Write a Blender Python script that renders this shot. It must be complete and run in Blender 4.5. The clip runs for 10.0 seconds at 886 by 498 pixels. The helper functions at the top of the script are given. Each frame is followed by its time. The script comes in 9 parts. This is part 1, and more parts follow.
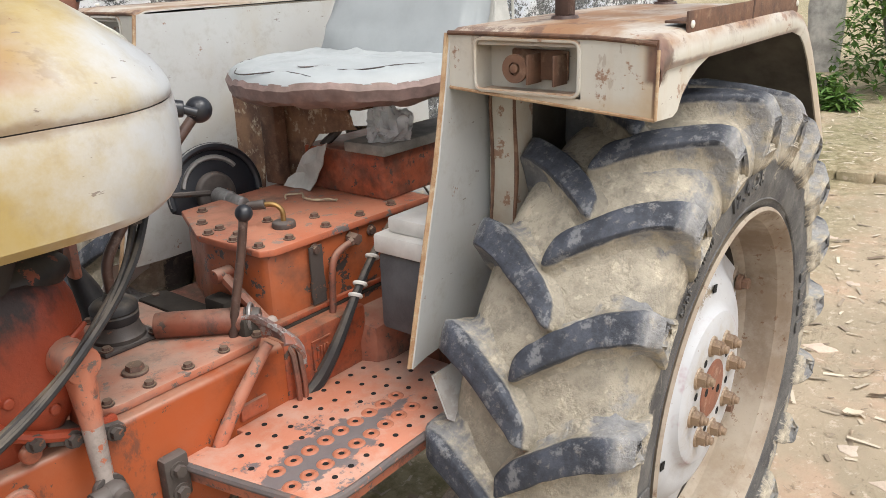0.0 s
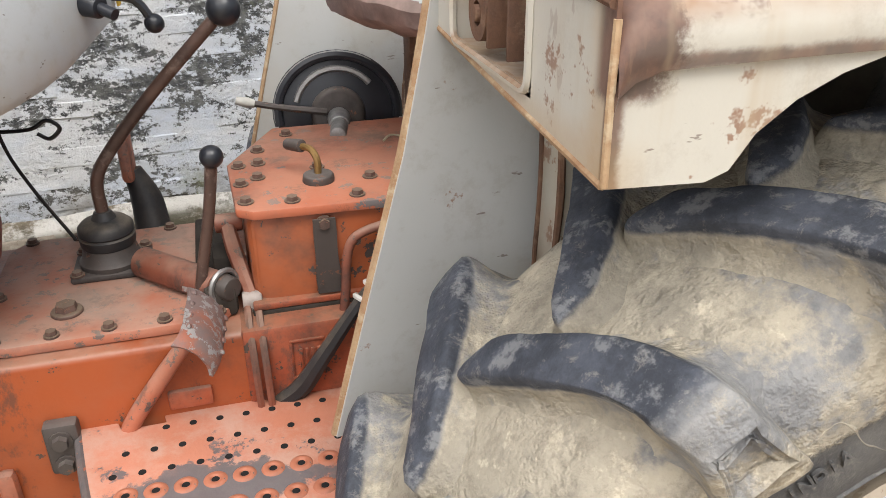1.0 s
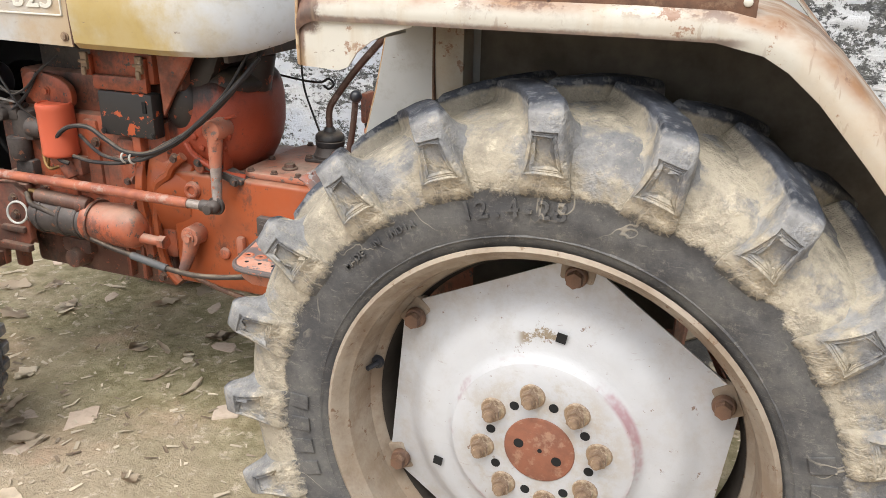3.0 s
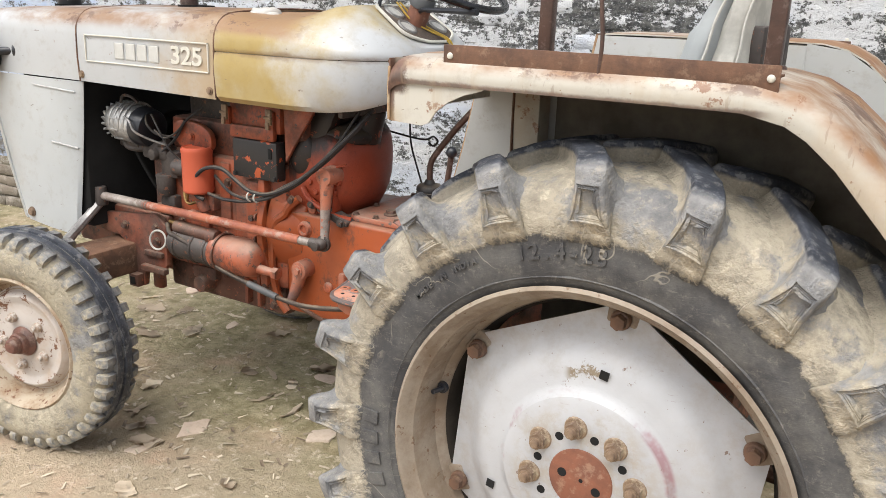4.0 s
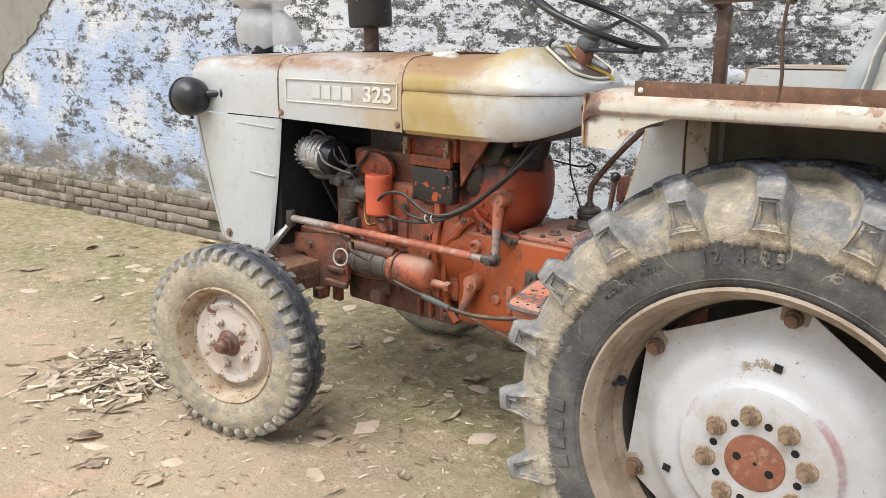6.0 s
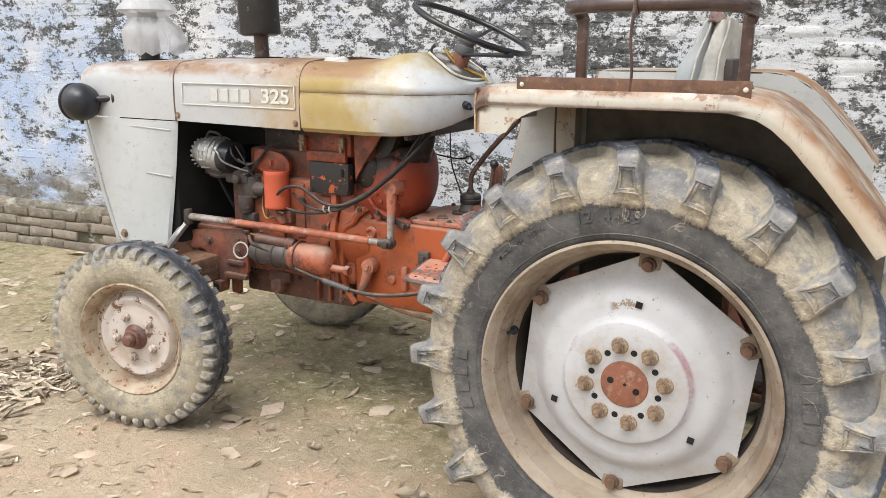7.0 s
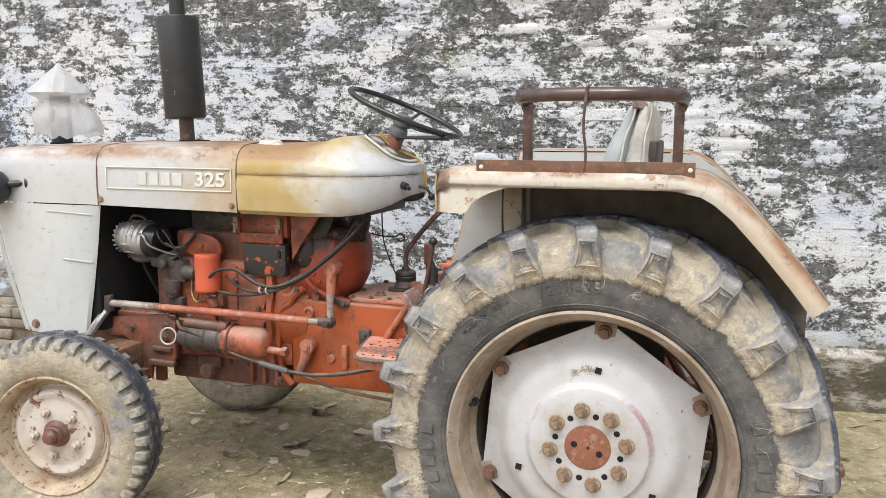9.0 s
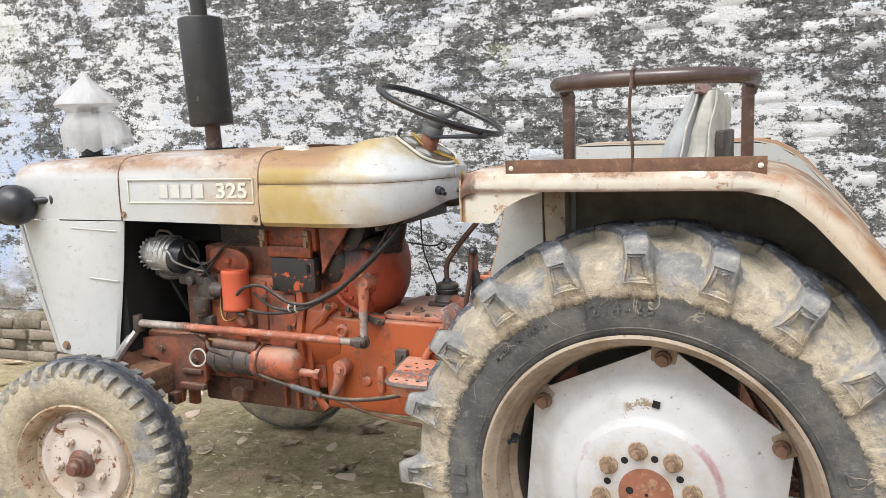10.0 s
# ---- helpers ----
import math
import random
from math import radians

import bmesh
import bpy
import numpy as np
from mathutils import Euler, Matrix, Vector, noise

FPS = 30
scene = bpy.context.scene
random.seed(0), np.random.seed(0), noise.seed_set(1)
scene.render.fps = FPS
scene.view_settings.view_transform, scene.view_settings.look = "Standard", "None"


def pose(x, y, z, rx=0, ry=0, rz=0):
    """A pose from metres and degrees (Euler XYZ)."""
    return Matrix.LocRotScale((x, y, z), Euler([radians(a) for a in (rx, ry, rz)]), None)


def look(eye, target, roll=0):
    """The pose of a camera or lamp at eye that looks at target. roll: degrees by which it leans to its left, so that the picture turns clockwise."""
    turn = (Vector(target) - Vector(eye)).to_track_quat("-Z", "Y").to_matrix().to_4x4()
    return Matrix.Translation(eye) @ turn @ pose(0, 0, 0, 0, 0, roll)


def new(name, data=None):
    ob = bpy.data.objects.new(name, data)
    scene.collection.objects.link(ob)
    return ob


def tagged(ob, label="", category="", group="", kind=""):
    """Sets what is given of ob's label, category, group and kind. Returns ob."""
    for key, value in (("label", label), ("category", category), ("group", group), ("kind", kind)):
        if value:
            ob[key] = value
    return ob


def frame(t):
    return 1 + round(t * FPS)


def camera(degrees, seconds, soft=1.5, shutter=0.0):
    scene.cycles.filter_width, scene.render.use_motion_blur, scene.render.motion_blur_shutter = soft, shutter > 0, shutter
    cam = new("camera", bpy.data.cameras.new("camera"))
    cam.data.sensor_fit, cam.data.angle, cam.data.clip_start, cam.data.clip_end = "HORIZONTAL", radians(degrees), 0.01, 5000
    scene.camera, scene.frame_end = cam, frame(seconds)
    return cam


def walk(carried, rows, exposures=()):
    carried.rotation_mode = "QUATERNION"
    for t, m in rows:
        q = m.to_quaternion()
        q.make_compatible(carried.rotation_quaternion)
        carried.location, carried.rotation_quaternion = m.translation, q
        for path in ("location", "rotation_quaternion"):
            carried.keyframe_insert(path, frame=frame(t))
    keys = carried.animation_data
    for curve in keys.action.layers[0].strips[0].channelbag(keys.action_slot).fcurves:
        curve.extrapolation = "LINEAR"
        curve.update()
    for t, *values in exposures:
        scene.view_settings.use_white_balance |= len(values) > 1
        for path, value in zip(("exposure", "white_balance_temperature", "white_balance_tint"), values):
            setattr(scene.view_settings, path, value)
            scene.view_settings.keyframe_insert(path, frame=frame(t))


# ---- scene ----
cam = camera(57.9, 10.0, 0.8)
PATH = [
    (0, (-1.47, -0.449, 1.457), (0.003, 0.724, 0.784), -1.9),
    (0.5, (-1.008, -0.362, 1.487), (0.267, 0.956, 0.688), 0.9),
    (1, (-0.621, -0.387, 1.418), (-0.145, 1.337, 0.522), -0.5),
    (1.5, (-0.381, -0.578, 1.4), (-0.414, 1.217, 0.518), -1.2),
    (2, (-0.149, -0.813, 1.399), (-0.512, 0.988, 0.609), 0.5),
    (2.2, (-0.028, -0.885, 1.412), (-0.513, 0.899, 0.65), 0.4),
    (3.3, (0.321, -1.159, 1.432), (-0.442, 0.557, 0.746), 1.5),
    (3.5, (0.35, -1.179, 1.402), (-0.505, 0.514, 0.768), 1.8),
    (4, (0.439, -1.221, 1.447), (-0.536, 0.424, 0.862), 2.0),
    (4.5, (0.494, -1.239, 1.461), (-0.616, 0.33, 0.907), 1.3),
    (5, (0.477, -1.246, 1.474), (-0.801, 0.193, 0.927), -0.1),
    (5.2, (0.46, -1.262, 1.467), (-0.876, 0.12, 0.915), -0.4),
    (6.3, (0.438, -1.676, 1.454), (-0.688, -0.1, 0.958), 0.7),
    (6.5, (0.461, -1.754, 1.444), (-0.609, -0.139, 0.947), 0.8),
    (7, (0.5, -1.878, 1.436), (-0.416, -0.165, 0.96), 0.4),
    (7.5, (0.393, -1.976, 1.451), (-0.373, -0.181, 1.015), 0.4),
    (8, (0.313, -2.016, 1.443), (-0.351, -0.169, 1.06), 0.8),
    (8.5, (0.295, -2.04, 1.45), (-0.333, -0.168, 1.133), 0.8),
    (9, (0.301, -2.04, 1.455), (-0.336, -0.167, 1.163), 0.2),
    (9.5, (0.318, -1.935, 1.45), (-0.371, -0.082, 1.15), -0.8),
    (10, (0.32, -1.724, 1.457), (-0.498, 0.077, 1.16), -2.1),
]
walk(cam, [(t, look(eye, target, roll)) for t, eye, target, roll in PATH],
     exposures=[(0, 0.74), (1, 0.73), (2, 0.86), (3.5, 0.76), (4.5, 0.69), (7, 0.67), (8, 0.70), (9, 0.74), (10, 0.80)])

# ---- world and sun ----
SUN_UP, SUN_TURN = 58.0, 215.0
world = bpy.data.worlds.new("sky")
scene.world = world
world.use_nodes = True
_wn = world.node_tree.nodes
_sky = _wn.new("ShaderNodeTexSky")
_sky.sky_type = "NISHITA"
_sky.sun_disc = False
_sky.sun_elevation = radians(SUN_UP)
_sky.sun_rotation = radians(SUN_TURN)
_sky.dust_density, _sky.air_density, _sky.ozone_density = 4.0, 1.0, 1.0
_wn["Background"].inputs["Strength"].default_value = 0.15
_hs = _wn.new("ShaderNodeHueSaturation")
_hs.inputs["Saturation"].default_value = 0.35
world.node_tree.links.new(_sky.outputs["Color"], _hs.inputs["Color"])
world.node_tree.links.new(_hs.outputs["Color"], _wn["Background"].inputs["Color"])
sun_data = bpy.data.lights.new("sun", "SUN")
sun_data.energy, sun_data.angle, sun_data.color = 1.4, radians(28), (1.0, 0.97, 0.92)
sun = new("sun", sun_data)
sun.matrix_world = look((-3 * math.sin(radians(-35)), -4, 8), (0, 0.5, 0.6))

# ---- materials ----
class Nodes:
    """A small shorthand for node trees."""

    def __init__(self, name):
        self.mat = bpy.data.materials.new(name)
        self.mat.use_nodes = True
        self.tree = self.mat.node_tree
        self.bsdf = self.tree.nodes["Principled BSDF"]

    def node(self, kind, **inputs):
        return self.tree.nodes.new(kind)

    def link(self, a, b):
        self.tree.links.new(a, b)

    def put(self, value, socket):
        if isinstance(value, bpy.types.NodeSocket):
            self.link(value, socket)
        elif isinstance(value, (tuple, list)):
            socket.default_value = (*value, 1.0) if len(value) == 3 and socket.type == "RGBA" else value
        else:
            socket.default_value = value

    def obj(self):
        return self.node("ShaderNodeTexCoord").outputs["Object"]

    def pos(self):
        return self.node("ShaderNodeNewGeometry").outputs["Position"]

    def stretch(self, coord, sx, sy, sz):
        m = self.node("ShaderNodeMapping")
        m.inputs["Scale"].default_value = (sx, sy, sz)
        self.link(coord, m.inputs["Vector"])
        return m.outputs["Vector"]

    def axis(self, coord, k):
        s = self.node("ShaderNodeSeparateXYZ")
        self.link(coord, s.inputs[0])
        return s.outputs[k]

    def up(self):
        return self.axis(self.node("ShaderNodeNewGeometry").outputs["Normal"], 2)

    def island(self):
        return self.node("ShaderNodeNewGeometry").outputs["Random Per Island"]

    def rnd(self):
        return self.node("ShaderNodeObjectInfo").outputs["Random"]

    def noise(self, coord, scale, detail=4.0, rough=0.6, warp=0.0):
        n = self.node("ShaderNodeTexNoise")
        n.inputs["Scale"].default_value, n.inputs["Detail"].default_value = scale, detail
        n.inputs["Roughness"].default_value, n.inputs["Distortion"].default_value = rough, warp
        self.link(coord, n.inputs["Vector"])
        return n.outputs["Fac"]

    def step(self, x, lo, hi):
        m = self.node("ShaderNodeMapRange")
        m.interpolation_type = "SMOOTHSTEP"
        self.put(x, m.inputs["Value"])
        m.inputs["From Min"].default_value, m.inputs["From Max"].default_value = lo, hi
        return m.outputs["Result"]

    def math(self, op, a, b=0.5):
        m = self.node("ShaderNodeMath")
        m.operation = op
        self.put(a, m.inputs[0])
        self.put(b, m.inputs[1])
        return m.outputs[0]

    def mix(self, fac, a, b):
        m = self.node("ShaderNodeMix")
        m.data_type = "RGBA"
        self.put(fac, m.inputs[0])
        self.put(a, m.inputs[6])
        self.put(b, m.inputs[7])
        return m.outputs[2]

    def bump(self, height, strength, dist):
        b = self.node("ShaderNodeBump")
        b.inputs["Strength"].default_value, b.inputs["Distance"].default_value = strength, dist
        self.link(height, b.inputs["Height"])
        self.link(b.outputs["Normal"], self.bsdf.inputs["Normal"])

    def done(self, color, rough=0.6, metal=0.0, spec=0.5):
        self.put(color, self.bsdf.inputs["Base Color"])
        self.put(rough, self.bsdf.inputs["Roughness"])
        self.put(metal, self.bsdf.inputs["Metallic"])
        self.bsdf.inputs["Specular IOR Level"].default_value = spec
        return self.mat


def worn(name, base, dark, chip, chips=0.62, grime=0.5, rough=0.5, scale=1.0, spec=0.4, dust=0.0, dust_col=(0.30, 0.24, 0.16), film=0.0, soot=0.62):
    """Painted metal: tone drift, greasy grime, small chips down to another colour, dust on what faces up."""
    n = Nodes(name)
    p = n.obj()
    drift = n.noise(p, 3.0 * scale, 3)
    c = n.mix(n.step(drift, 0.3, 0.7), base, tuple(0.8 * v for v in base))
    g = n.step(n.noise(p, 7 * scale, 6, 0.7), grime, grime + 0.25)
    c = n.mix(n.math("MULTIPLY", g, 0.8), c, dark)
    k = n.step(n.noise(p, 38 * scale, 5, 0.7), chips, chips + 0.03)
    c = n.mix(k, c, chip)
    if film:
        lie = n.math("ADD", 0.45, n.math("MULTIPLY", n.step(n.up(), -0.2, 0.8), 0.55))
        c = n.mix(n.math("MULTIPLY", n.math("MULTIPLY", n.step(n.noise(p, 5.5 * scale, 6, 0.7), 0.36, 0.66), film), lie), c, dust_col)
        black = n.step(n.noise(n.stretch(p, 1.0, 1.0, 0.55), 12 * scale, 7, 0.78), 0.55, 0.64)
        c = n.mix(n.math("MULTIPLY", black, soot), c, (0.050, 0.040, 0.036))
    if dust:
        d = n.math("MULTIPLY", n.step(n.up(), 0.2, 0.9), n.step(n.noise(p, 9, 5), 0.25, 0.6))
        c = n.mix(n.math("MULTIPLY", d, dust), c, dust_col)
    fine = n.noise(p, 140 * scale, 3)
    n.bump(n.math("ADD", n.math("MULTIPLY", fine, 0.5), n.math("MULTIPLY", k, -0.6)), 0.35, 0.002)
    r = n.math("ADD", n.math("MULTIPLY", g, 0.25), rough)
    return n.done(c, r, 0.0, spec)


def faded_paint(name, base=(0.475, 0.49, 0.495), ochre=(0.40, 0.27, 0.065), rust=(0.235, 0.125, 0.055), stain=0.55, top=0.9, lo=0.52, streak=0.0, near=None, spots=0.68, facing=(0.10, 0.62), corner=False, flat=None, seam=None):
    """Old cream-white body paint: ochre staining, rust bleeding on what faces the sky, small scratches."""
    n = Nodes(name)
    p = n.obj()
    c = n.mix(n.step(n.noise(p, 2.2, 3), 0.3, 0.75), base, tuple(0.86 * v for v in base))
    blot = n.noise(n.stretch(p, 1.0, 1.0, 0.9), 2.6, 4, 0.55, 0.4)
    if near is not None:  # the stain is thickest about one place along the body
        off = n.math("ABSOLUTE", n.math("ADD", n.axis(p, 0), -near))
        blot = n.math("SUBTRACT", n.math("ADD", n.math("MULTIPLY", blot, 0.55), 0.42), n.math("MULTIPLY", off, 0.80))
    blot = n.math("ADD", blot, n.math("MULTIPLY", n.math("SUBTRACT", n.noise(p, 8.5, 6, 0.7), 0.5), 0.35))
    o = n.math("MULTIPLY", n.step(blot, lo, lo + 0.26), n.math("ADD", 0.62, n.math("MULTIPLY", n.noise(p, 5.0, 5, 0.7), 0.6)))
    o = n.math("MINIMUM", o, 1.0)
    c = n.mix(n.math("MULTIPLY", o, stain), c, ochre)
    up = n.step(n.up(), *facing)
    if flat is not None:  # only the low platform holds water and rusts
        up = n.math("MULTIPLY", up, n.math("SUBTRACT", 1.0, n.step(n.axis(p, 0), flat, flat + 0.13)))
    r1 = n.step(n.noise(n.stretch(p, 0.6, 1.0, 1.0), 5.0, 6, 0.65), 0.33, 0.60)
    if flat is not None:
        r1 = n.math("MAXIMUM", r1, 0.8)
    t = n.math("MULTIPLY", n.math("MULTIPLY", up, r1), top)
    c = n.mix(t, c, rust)
    pale = n.step(n.noise(p, 11.0, 5, 0.6), 0.58, 0.72)
    c = n.mix(n.math("MULTIPLY", n.math("MULTIPLY", pale, up), 0.35), c, (0.50, 0.33, 0.16))
    scab = n.math("MULTIPLY", up, n.step(n.noise(n.stretch(p, 0.7, 1.0, 1.0), 8.0, 6, 0.75), 0.54, 0.60))
    c = n.mix(n.math("MULTIPLY", scab, 0.8 * top), c, (0.115, 0.060, 0.042))
    grime = n.step(n.noise(p, 20, 6, 0.75), 0.50, 0.72)
    c = n.mix(n.math("MULTIPLY", grime, 0.28), c, (0.26, 0.21, 0.16))
    k = n.step(n.noise(n.stretch(p, 0.40, 1.0, 1.6), 40, 4, 0.7), 0.675, 0.70)
    c = n.mix(n.math("MULTIPLY", k, 0.75), c, (0.16, 0.12, 0.10))
    e = n.step(n.noise(p, 16, 5, 0.75), spots, spots + 0.05)
    c = n.mix(n.math("MULTIPLY", e, 0.8), c, (0.22, 0.10, 0.05))
    if corner:  # bare rust along the folded front edge, yellow bleeding beside it
        x, y, z = (n.axis(p, k) for k in range(3))
        wob = n.math("MULTIPLY", n.math("SUBTRACT", n.noise(p, 14, 6, 0.75), 0.5), 0.06)
        rim = n.math("MULTIPLY", n.math("SUBTRACT", 1.0, n.step(x, -0.4125, -0.4095)), n.math("SUBTRACT", 1.0, n.step(n.math("ADD", y, wob), 0.006, 0.050)))
        c = n.mix(n.math("MULTIPLY", rim, 0.5), c, (0.44, 0.28, 0.12))
        bare = n.mix(n.step(n.noise(p, 40, 5), 0.35, 0.65), (0.085, 0.050, 0.040), (0.16, 0.085, 0.060))
        side = n.math("SUBTRACT", 1.0, n.step(y, 0.016, 0.030))
        fold = n.math("MULTIPLY", n.math("SUBTRACT", 1.0, n.step(n.math("ADD", x, n.math("MULTIPLY", wob, 1.3)), -0.386, -0.374)), n.step(n.math("ADD", z, n.math("MULTIPLY", wob, 0.7)), 1.284, 1.296))
        c = n.mix(n.math("MULTIPLY", n.math("MULTIPLY", fold, side), 0.92), c, bare)
        strip = n.math("MULTIPLY", n.math("SUBTRACT", 1.0, n.step(n.math("ADD", x, n.math("MULTIPLY", wob, 0.3)), -0.408, -0.402)), n.math("SUBTRACT", 1.0, n.step(y, 0.010, 0.013)))
        c = n.mix(n.math("MULTIPLY", strip, 0.85), c, bare)
        # brown line painting the shadow along the lip's lower crease
        low = n.math("ABSOLUTE", n.math("ADD", n.math("ADD", z, n.math("MULTIPLY", wob, 0.25)), -1.3095))
        shade_line = n.math("MULTIPLY", n.math("SUBTRACT", 1.0, n.step(low, 0.002, 0.009)), n.math("MULTIPLY", n.math("SUBTRACT", 1.0, n.step(y, 0.006, 0.009)), n.math("SUBTRACT", 1.0, n.step(x, 0.22, 0.26))))
        c = n.mix(n.math("MULTIPLY", shade_line, 0.8), c, bare)
        foot = n.math("MULTIPLY", n.math("SUBTRACT", 1.0, n.step(x, -0.412, -0.380)), n.math("SUBTRACT", 1.0, n.step(n.math("ADD", z, n.math("MULTIPLY", wob, 0.4)), 1.248, 1.275)))
        c = n.mix(n.math("MULTIPLY", foot, 0.4), c, (0.40, 0.27, 0.13))
        zone = n.step(n.noise(p, 4.5, 3), 0.46, 0.58)
        cut = n.step(n.noise(n.stretch(p, 2.6, 1.0, 0.55), 34, 4, 0.6), 0.60, 0.64)
        c = n.mix(n.math("MULTIPLY", n.math("MULTIPLY", zone, cut), 0.35), c, (0.20, 0.12, 0.085))
    if seam is not None:  # brown bleeding along the joint of the upper and lower sheets
        d = n.math("ABSOLUTE", n.math("ADD", n.axis(p, 2), -seam))
        d = n.math("ADD", d, n.math("MULTIPLY", n.math("SUBTRACT", n.noise(n.stretch(p, 0.5, 1.0, 1.0), 16, 5, 0.7), 0.5), 0.035))
        c = n.mix(n.math("MULTIPLY", n.math("SUBTRACT", 1.0, n.step(d, 0.0, 0.014)), 0.6), c, (0.15, 0.085, 0.045))
    if streak:
        s = n.step(n.noise(n.stretch(p, 14.0, 14.0, 1.2), 1.6, 4), 0.55, 0.75)
        c = n.mix(n.math("MULTIPLY", s, streak), c, (0.42, 0.33, 0.22))
    n.bump(n.math("ADD", n.noise(p, 90, 4), n.math("MULTIPLY", k, -1.0)), 0.18, 0.0015)
    return n.done(c, n.math("ADD", n.math("MULTIPLY", t, 0.3), 0.33), 0.0, 0.5)


def rusty(name, a=(0.19, 0.085, 0.045), b=(0.09, 0.045, 0.03), pale=(0.34, 0.21, 0.13), amount=0.5, rough=0.7, metal=0.0):
    n = Nodes(name)
    p = n.obj()
    c = n.mix(n.step(n.noise(p, 14, 6, 0.7), 0.35, 0.65), a, b)
    c = n.mix(n.math("MULTIPLY", n.step(n.noise(p, 33, 5, 0.7), 0.52, 0.66), amount), c, pale)
    n.bump(n.noise(p, 160, 5, 0.7), 0.4, 0.002)
    return n.done(c, rough, metal, 0.35)


def plain(name, col, rough=0.5, metal=0.0, var=0.25, scale=20.0, bump=0.15, spec=0.5, dust=0.0):
    n = Nodes(name)
    p = n.obj()
    f = n.noise(p, scale, 5, 0.65)
    c = n.mix(n.step(f, 0.3, 0.7), col, tuple(v * (1 - var) for v in col))
    if dust:
        d = n.math("MULTIPLY", n.step(n.up(), 0.1, 0.9), n.step(n.noise(p, scale * 0.6, 5), 0.3, 0.65))
        c = n.mix(n.math("MULTIPLY", d, dust), c, (0.33, 0.26, 0.18))
    n.bump(n.noise(p, scale * 8, 3), bump, 0.0015)
    return n.done(c, rough, metal, spec)


def rubber(name, crown_r, side_lo, side_hi, mid_r, crown_mud, crown_y, rubber_col=(0.036, 0.040, 0.050), dust_col=(0.445, 0.397, 0.31)):
    """Tyre rubber caked in dried mud: worn clean on the tread tops and on a band of the sidewall, wiped in patches
    towards the crown, with sky sheen put into their blue-grey.
    """
    n = Nodes(name)
    p = n.obj()
    x, y, z = (n.axis(p, k) for k in range(3))
    r = n.math("SQRT", n.math("ADD", n.math("MULTIPLY", x, x), n.math("MULTIPLY", z, z)))
    ay = n.math("ABSOLUTE", y)
    wob = n.math("MULTIPLY", n.math("SUBTRACT", n.noise(p, 8, 6, 0.72), 0.5), 0.06)
    rag = n.math("MULTIPLY", n.math("SUBTRACT", n.noise(p, 30, 6, 0.78), 0.5), 0.046)
    rr = n.math("ADD", n.math("ADD", r, wob), rag)
    # tread tops, fading out where the bar turns down over the shoulder
    top_r = n.math("SUBTRACT", crown_r, n.math("MULTIPLY", ay, 0.06))
    over = n.math("SUBTRACT", n.math("ADD", r, n.math("MULTIPLY", rag, 0.24)), top_r)
    tops = n.math("MULTIPLY", n.step(over, -0.011, -0.004), n.math("SUBTRACT", 1.0, n.step(n.math("ADD", ay, n.math("MULTIPLY", wob, 0.9)), crown_y, crown_y + 0.035)))
    band = n.math("MULTIPLY", n.step(rr, side_lo - 0.008, side_lo), n.math("SUBTRACT", 1.0, n.step(rr, side_hi - 0.004, side_hi + 0.006)))
    dry = n.mix(n.step(n.noise(p, 3.5, 5), 0.3, 0.7), dust_col, tuple(0.70 * v for v in dust_col))
    dry = n.mix(n.math("MULTIPLY", n.step(n.noise(p, 48, 6, 0.8), 0.48, 0.66), 0.5), dry, (0.18, 0.155, 0.12))
    dry = n.mix(n.math("MULTIPLY", n.step(n.noise(p, 31, 5, 0.75), 0.56, 0.66), 0.6), dry, (0.58, 0.51, 0.39))
    dry = n.mix(n.math("MULTIPLY", n.step(n.noise(p, 13, 6, 0.75), 0.46, 0.62), 0.6), dry, (0.20, 0.182, 0.150))
    worn_off = n.math("ADD", n.math("ADD", n.math("MULTIPLY", n.noise(p, 6.0, 5, 0.62), 0.75), n.math("MULTIPLY", n.noise(p, 27, 5, 0.75), 0.30)), n.math("MULTIPLY", n.math("SUBTRACT", r, mid_r), 1.25))
    worn_off = n.math("SUBTRACT", worn_off, n.math("MULTIPLY", n.math("SUBTRACT", 1.0, n.step(ay, 0.09, 0.155)), crown_mud))
    worn_off = n.math("ADD", worn_off, n.math("MULTIPLY", x, 0.13))
    bare = n.step(worn_off, 0.49, 0.585)
    # wiped rubber, lightened to pale blue-grey to paint in the sky's sheen
    wiped = n.mix(n.step(n.noise(p, 11, 6, 0.7), 0.35, 0.65), (0.118, 0.125, 0.140), (0.265, 0.268, 0.270))
    wiped = n.mix(n.math("MULTIPLY", n.step(n.noise(p, 40, 6, 0.8), 0.52, 0.66), 0.5), wiped, dust_col)
    c = n.mix(n.math("MULTIPLY", bare, 0.85), dry, wiped)
    # the wiped band: dull charcoal, scratched, a breath of dust
    side = n.mix(n.step(n.noise(p, 9, 6, 0.75), 0.35, 0.68), (0.058, 0.058, 0.061), (0.125, 0.122, 0.116))
    scratch = n.step(n.noise(n.stretch(p, 1.0, 1.0, 6.0), 26, 4, 0.7, 1.5), 0.62, 0.66)
    side = n.mix(n.math("MULTIPLY", scratch, 0.35), side, (0.24, 0.225, 0.20))
    side = n.mix(n.math("MULTIPLY", n.step(n.noise(p, 60, 6, 0.85), 0.54, 0.66), 0.35), side, (0.27, 0.25, 0.215))
    c = n.mix(band, c, side)
    # dried trickles of mud: thin curled lines over the edge of the band
    curl = n.math("ABSOLUTE", n.math("SUBTRACT", n.noise(p, 10, 3, 0.5, 0.8), 0.5))
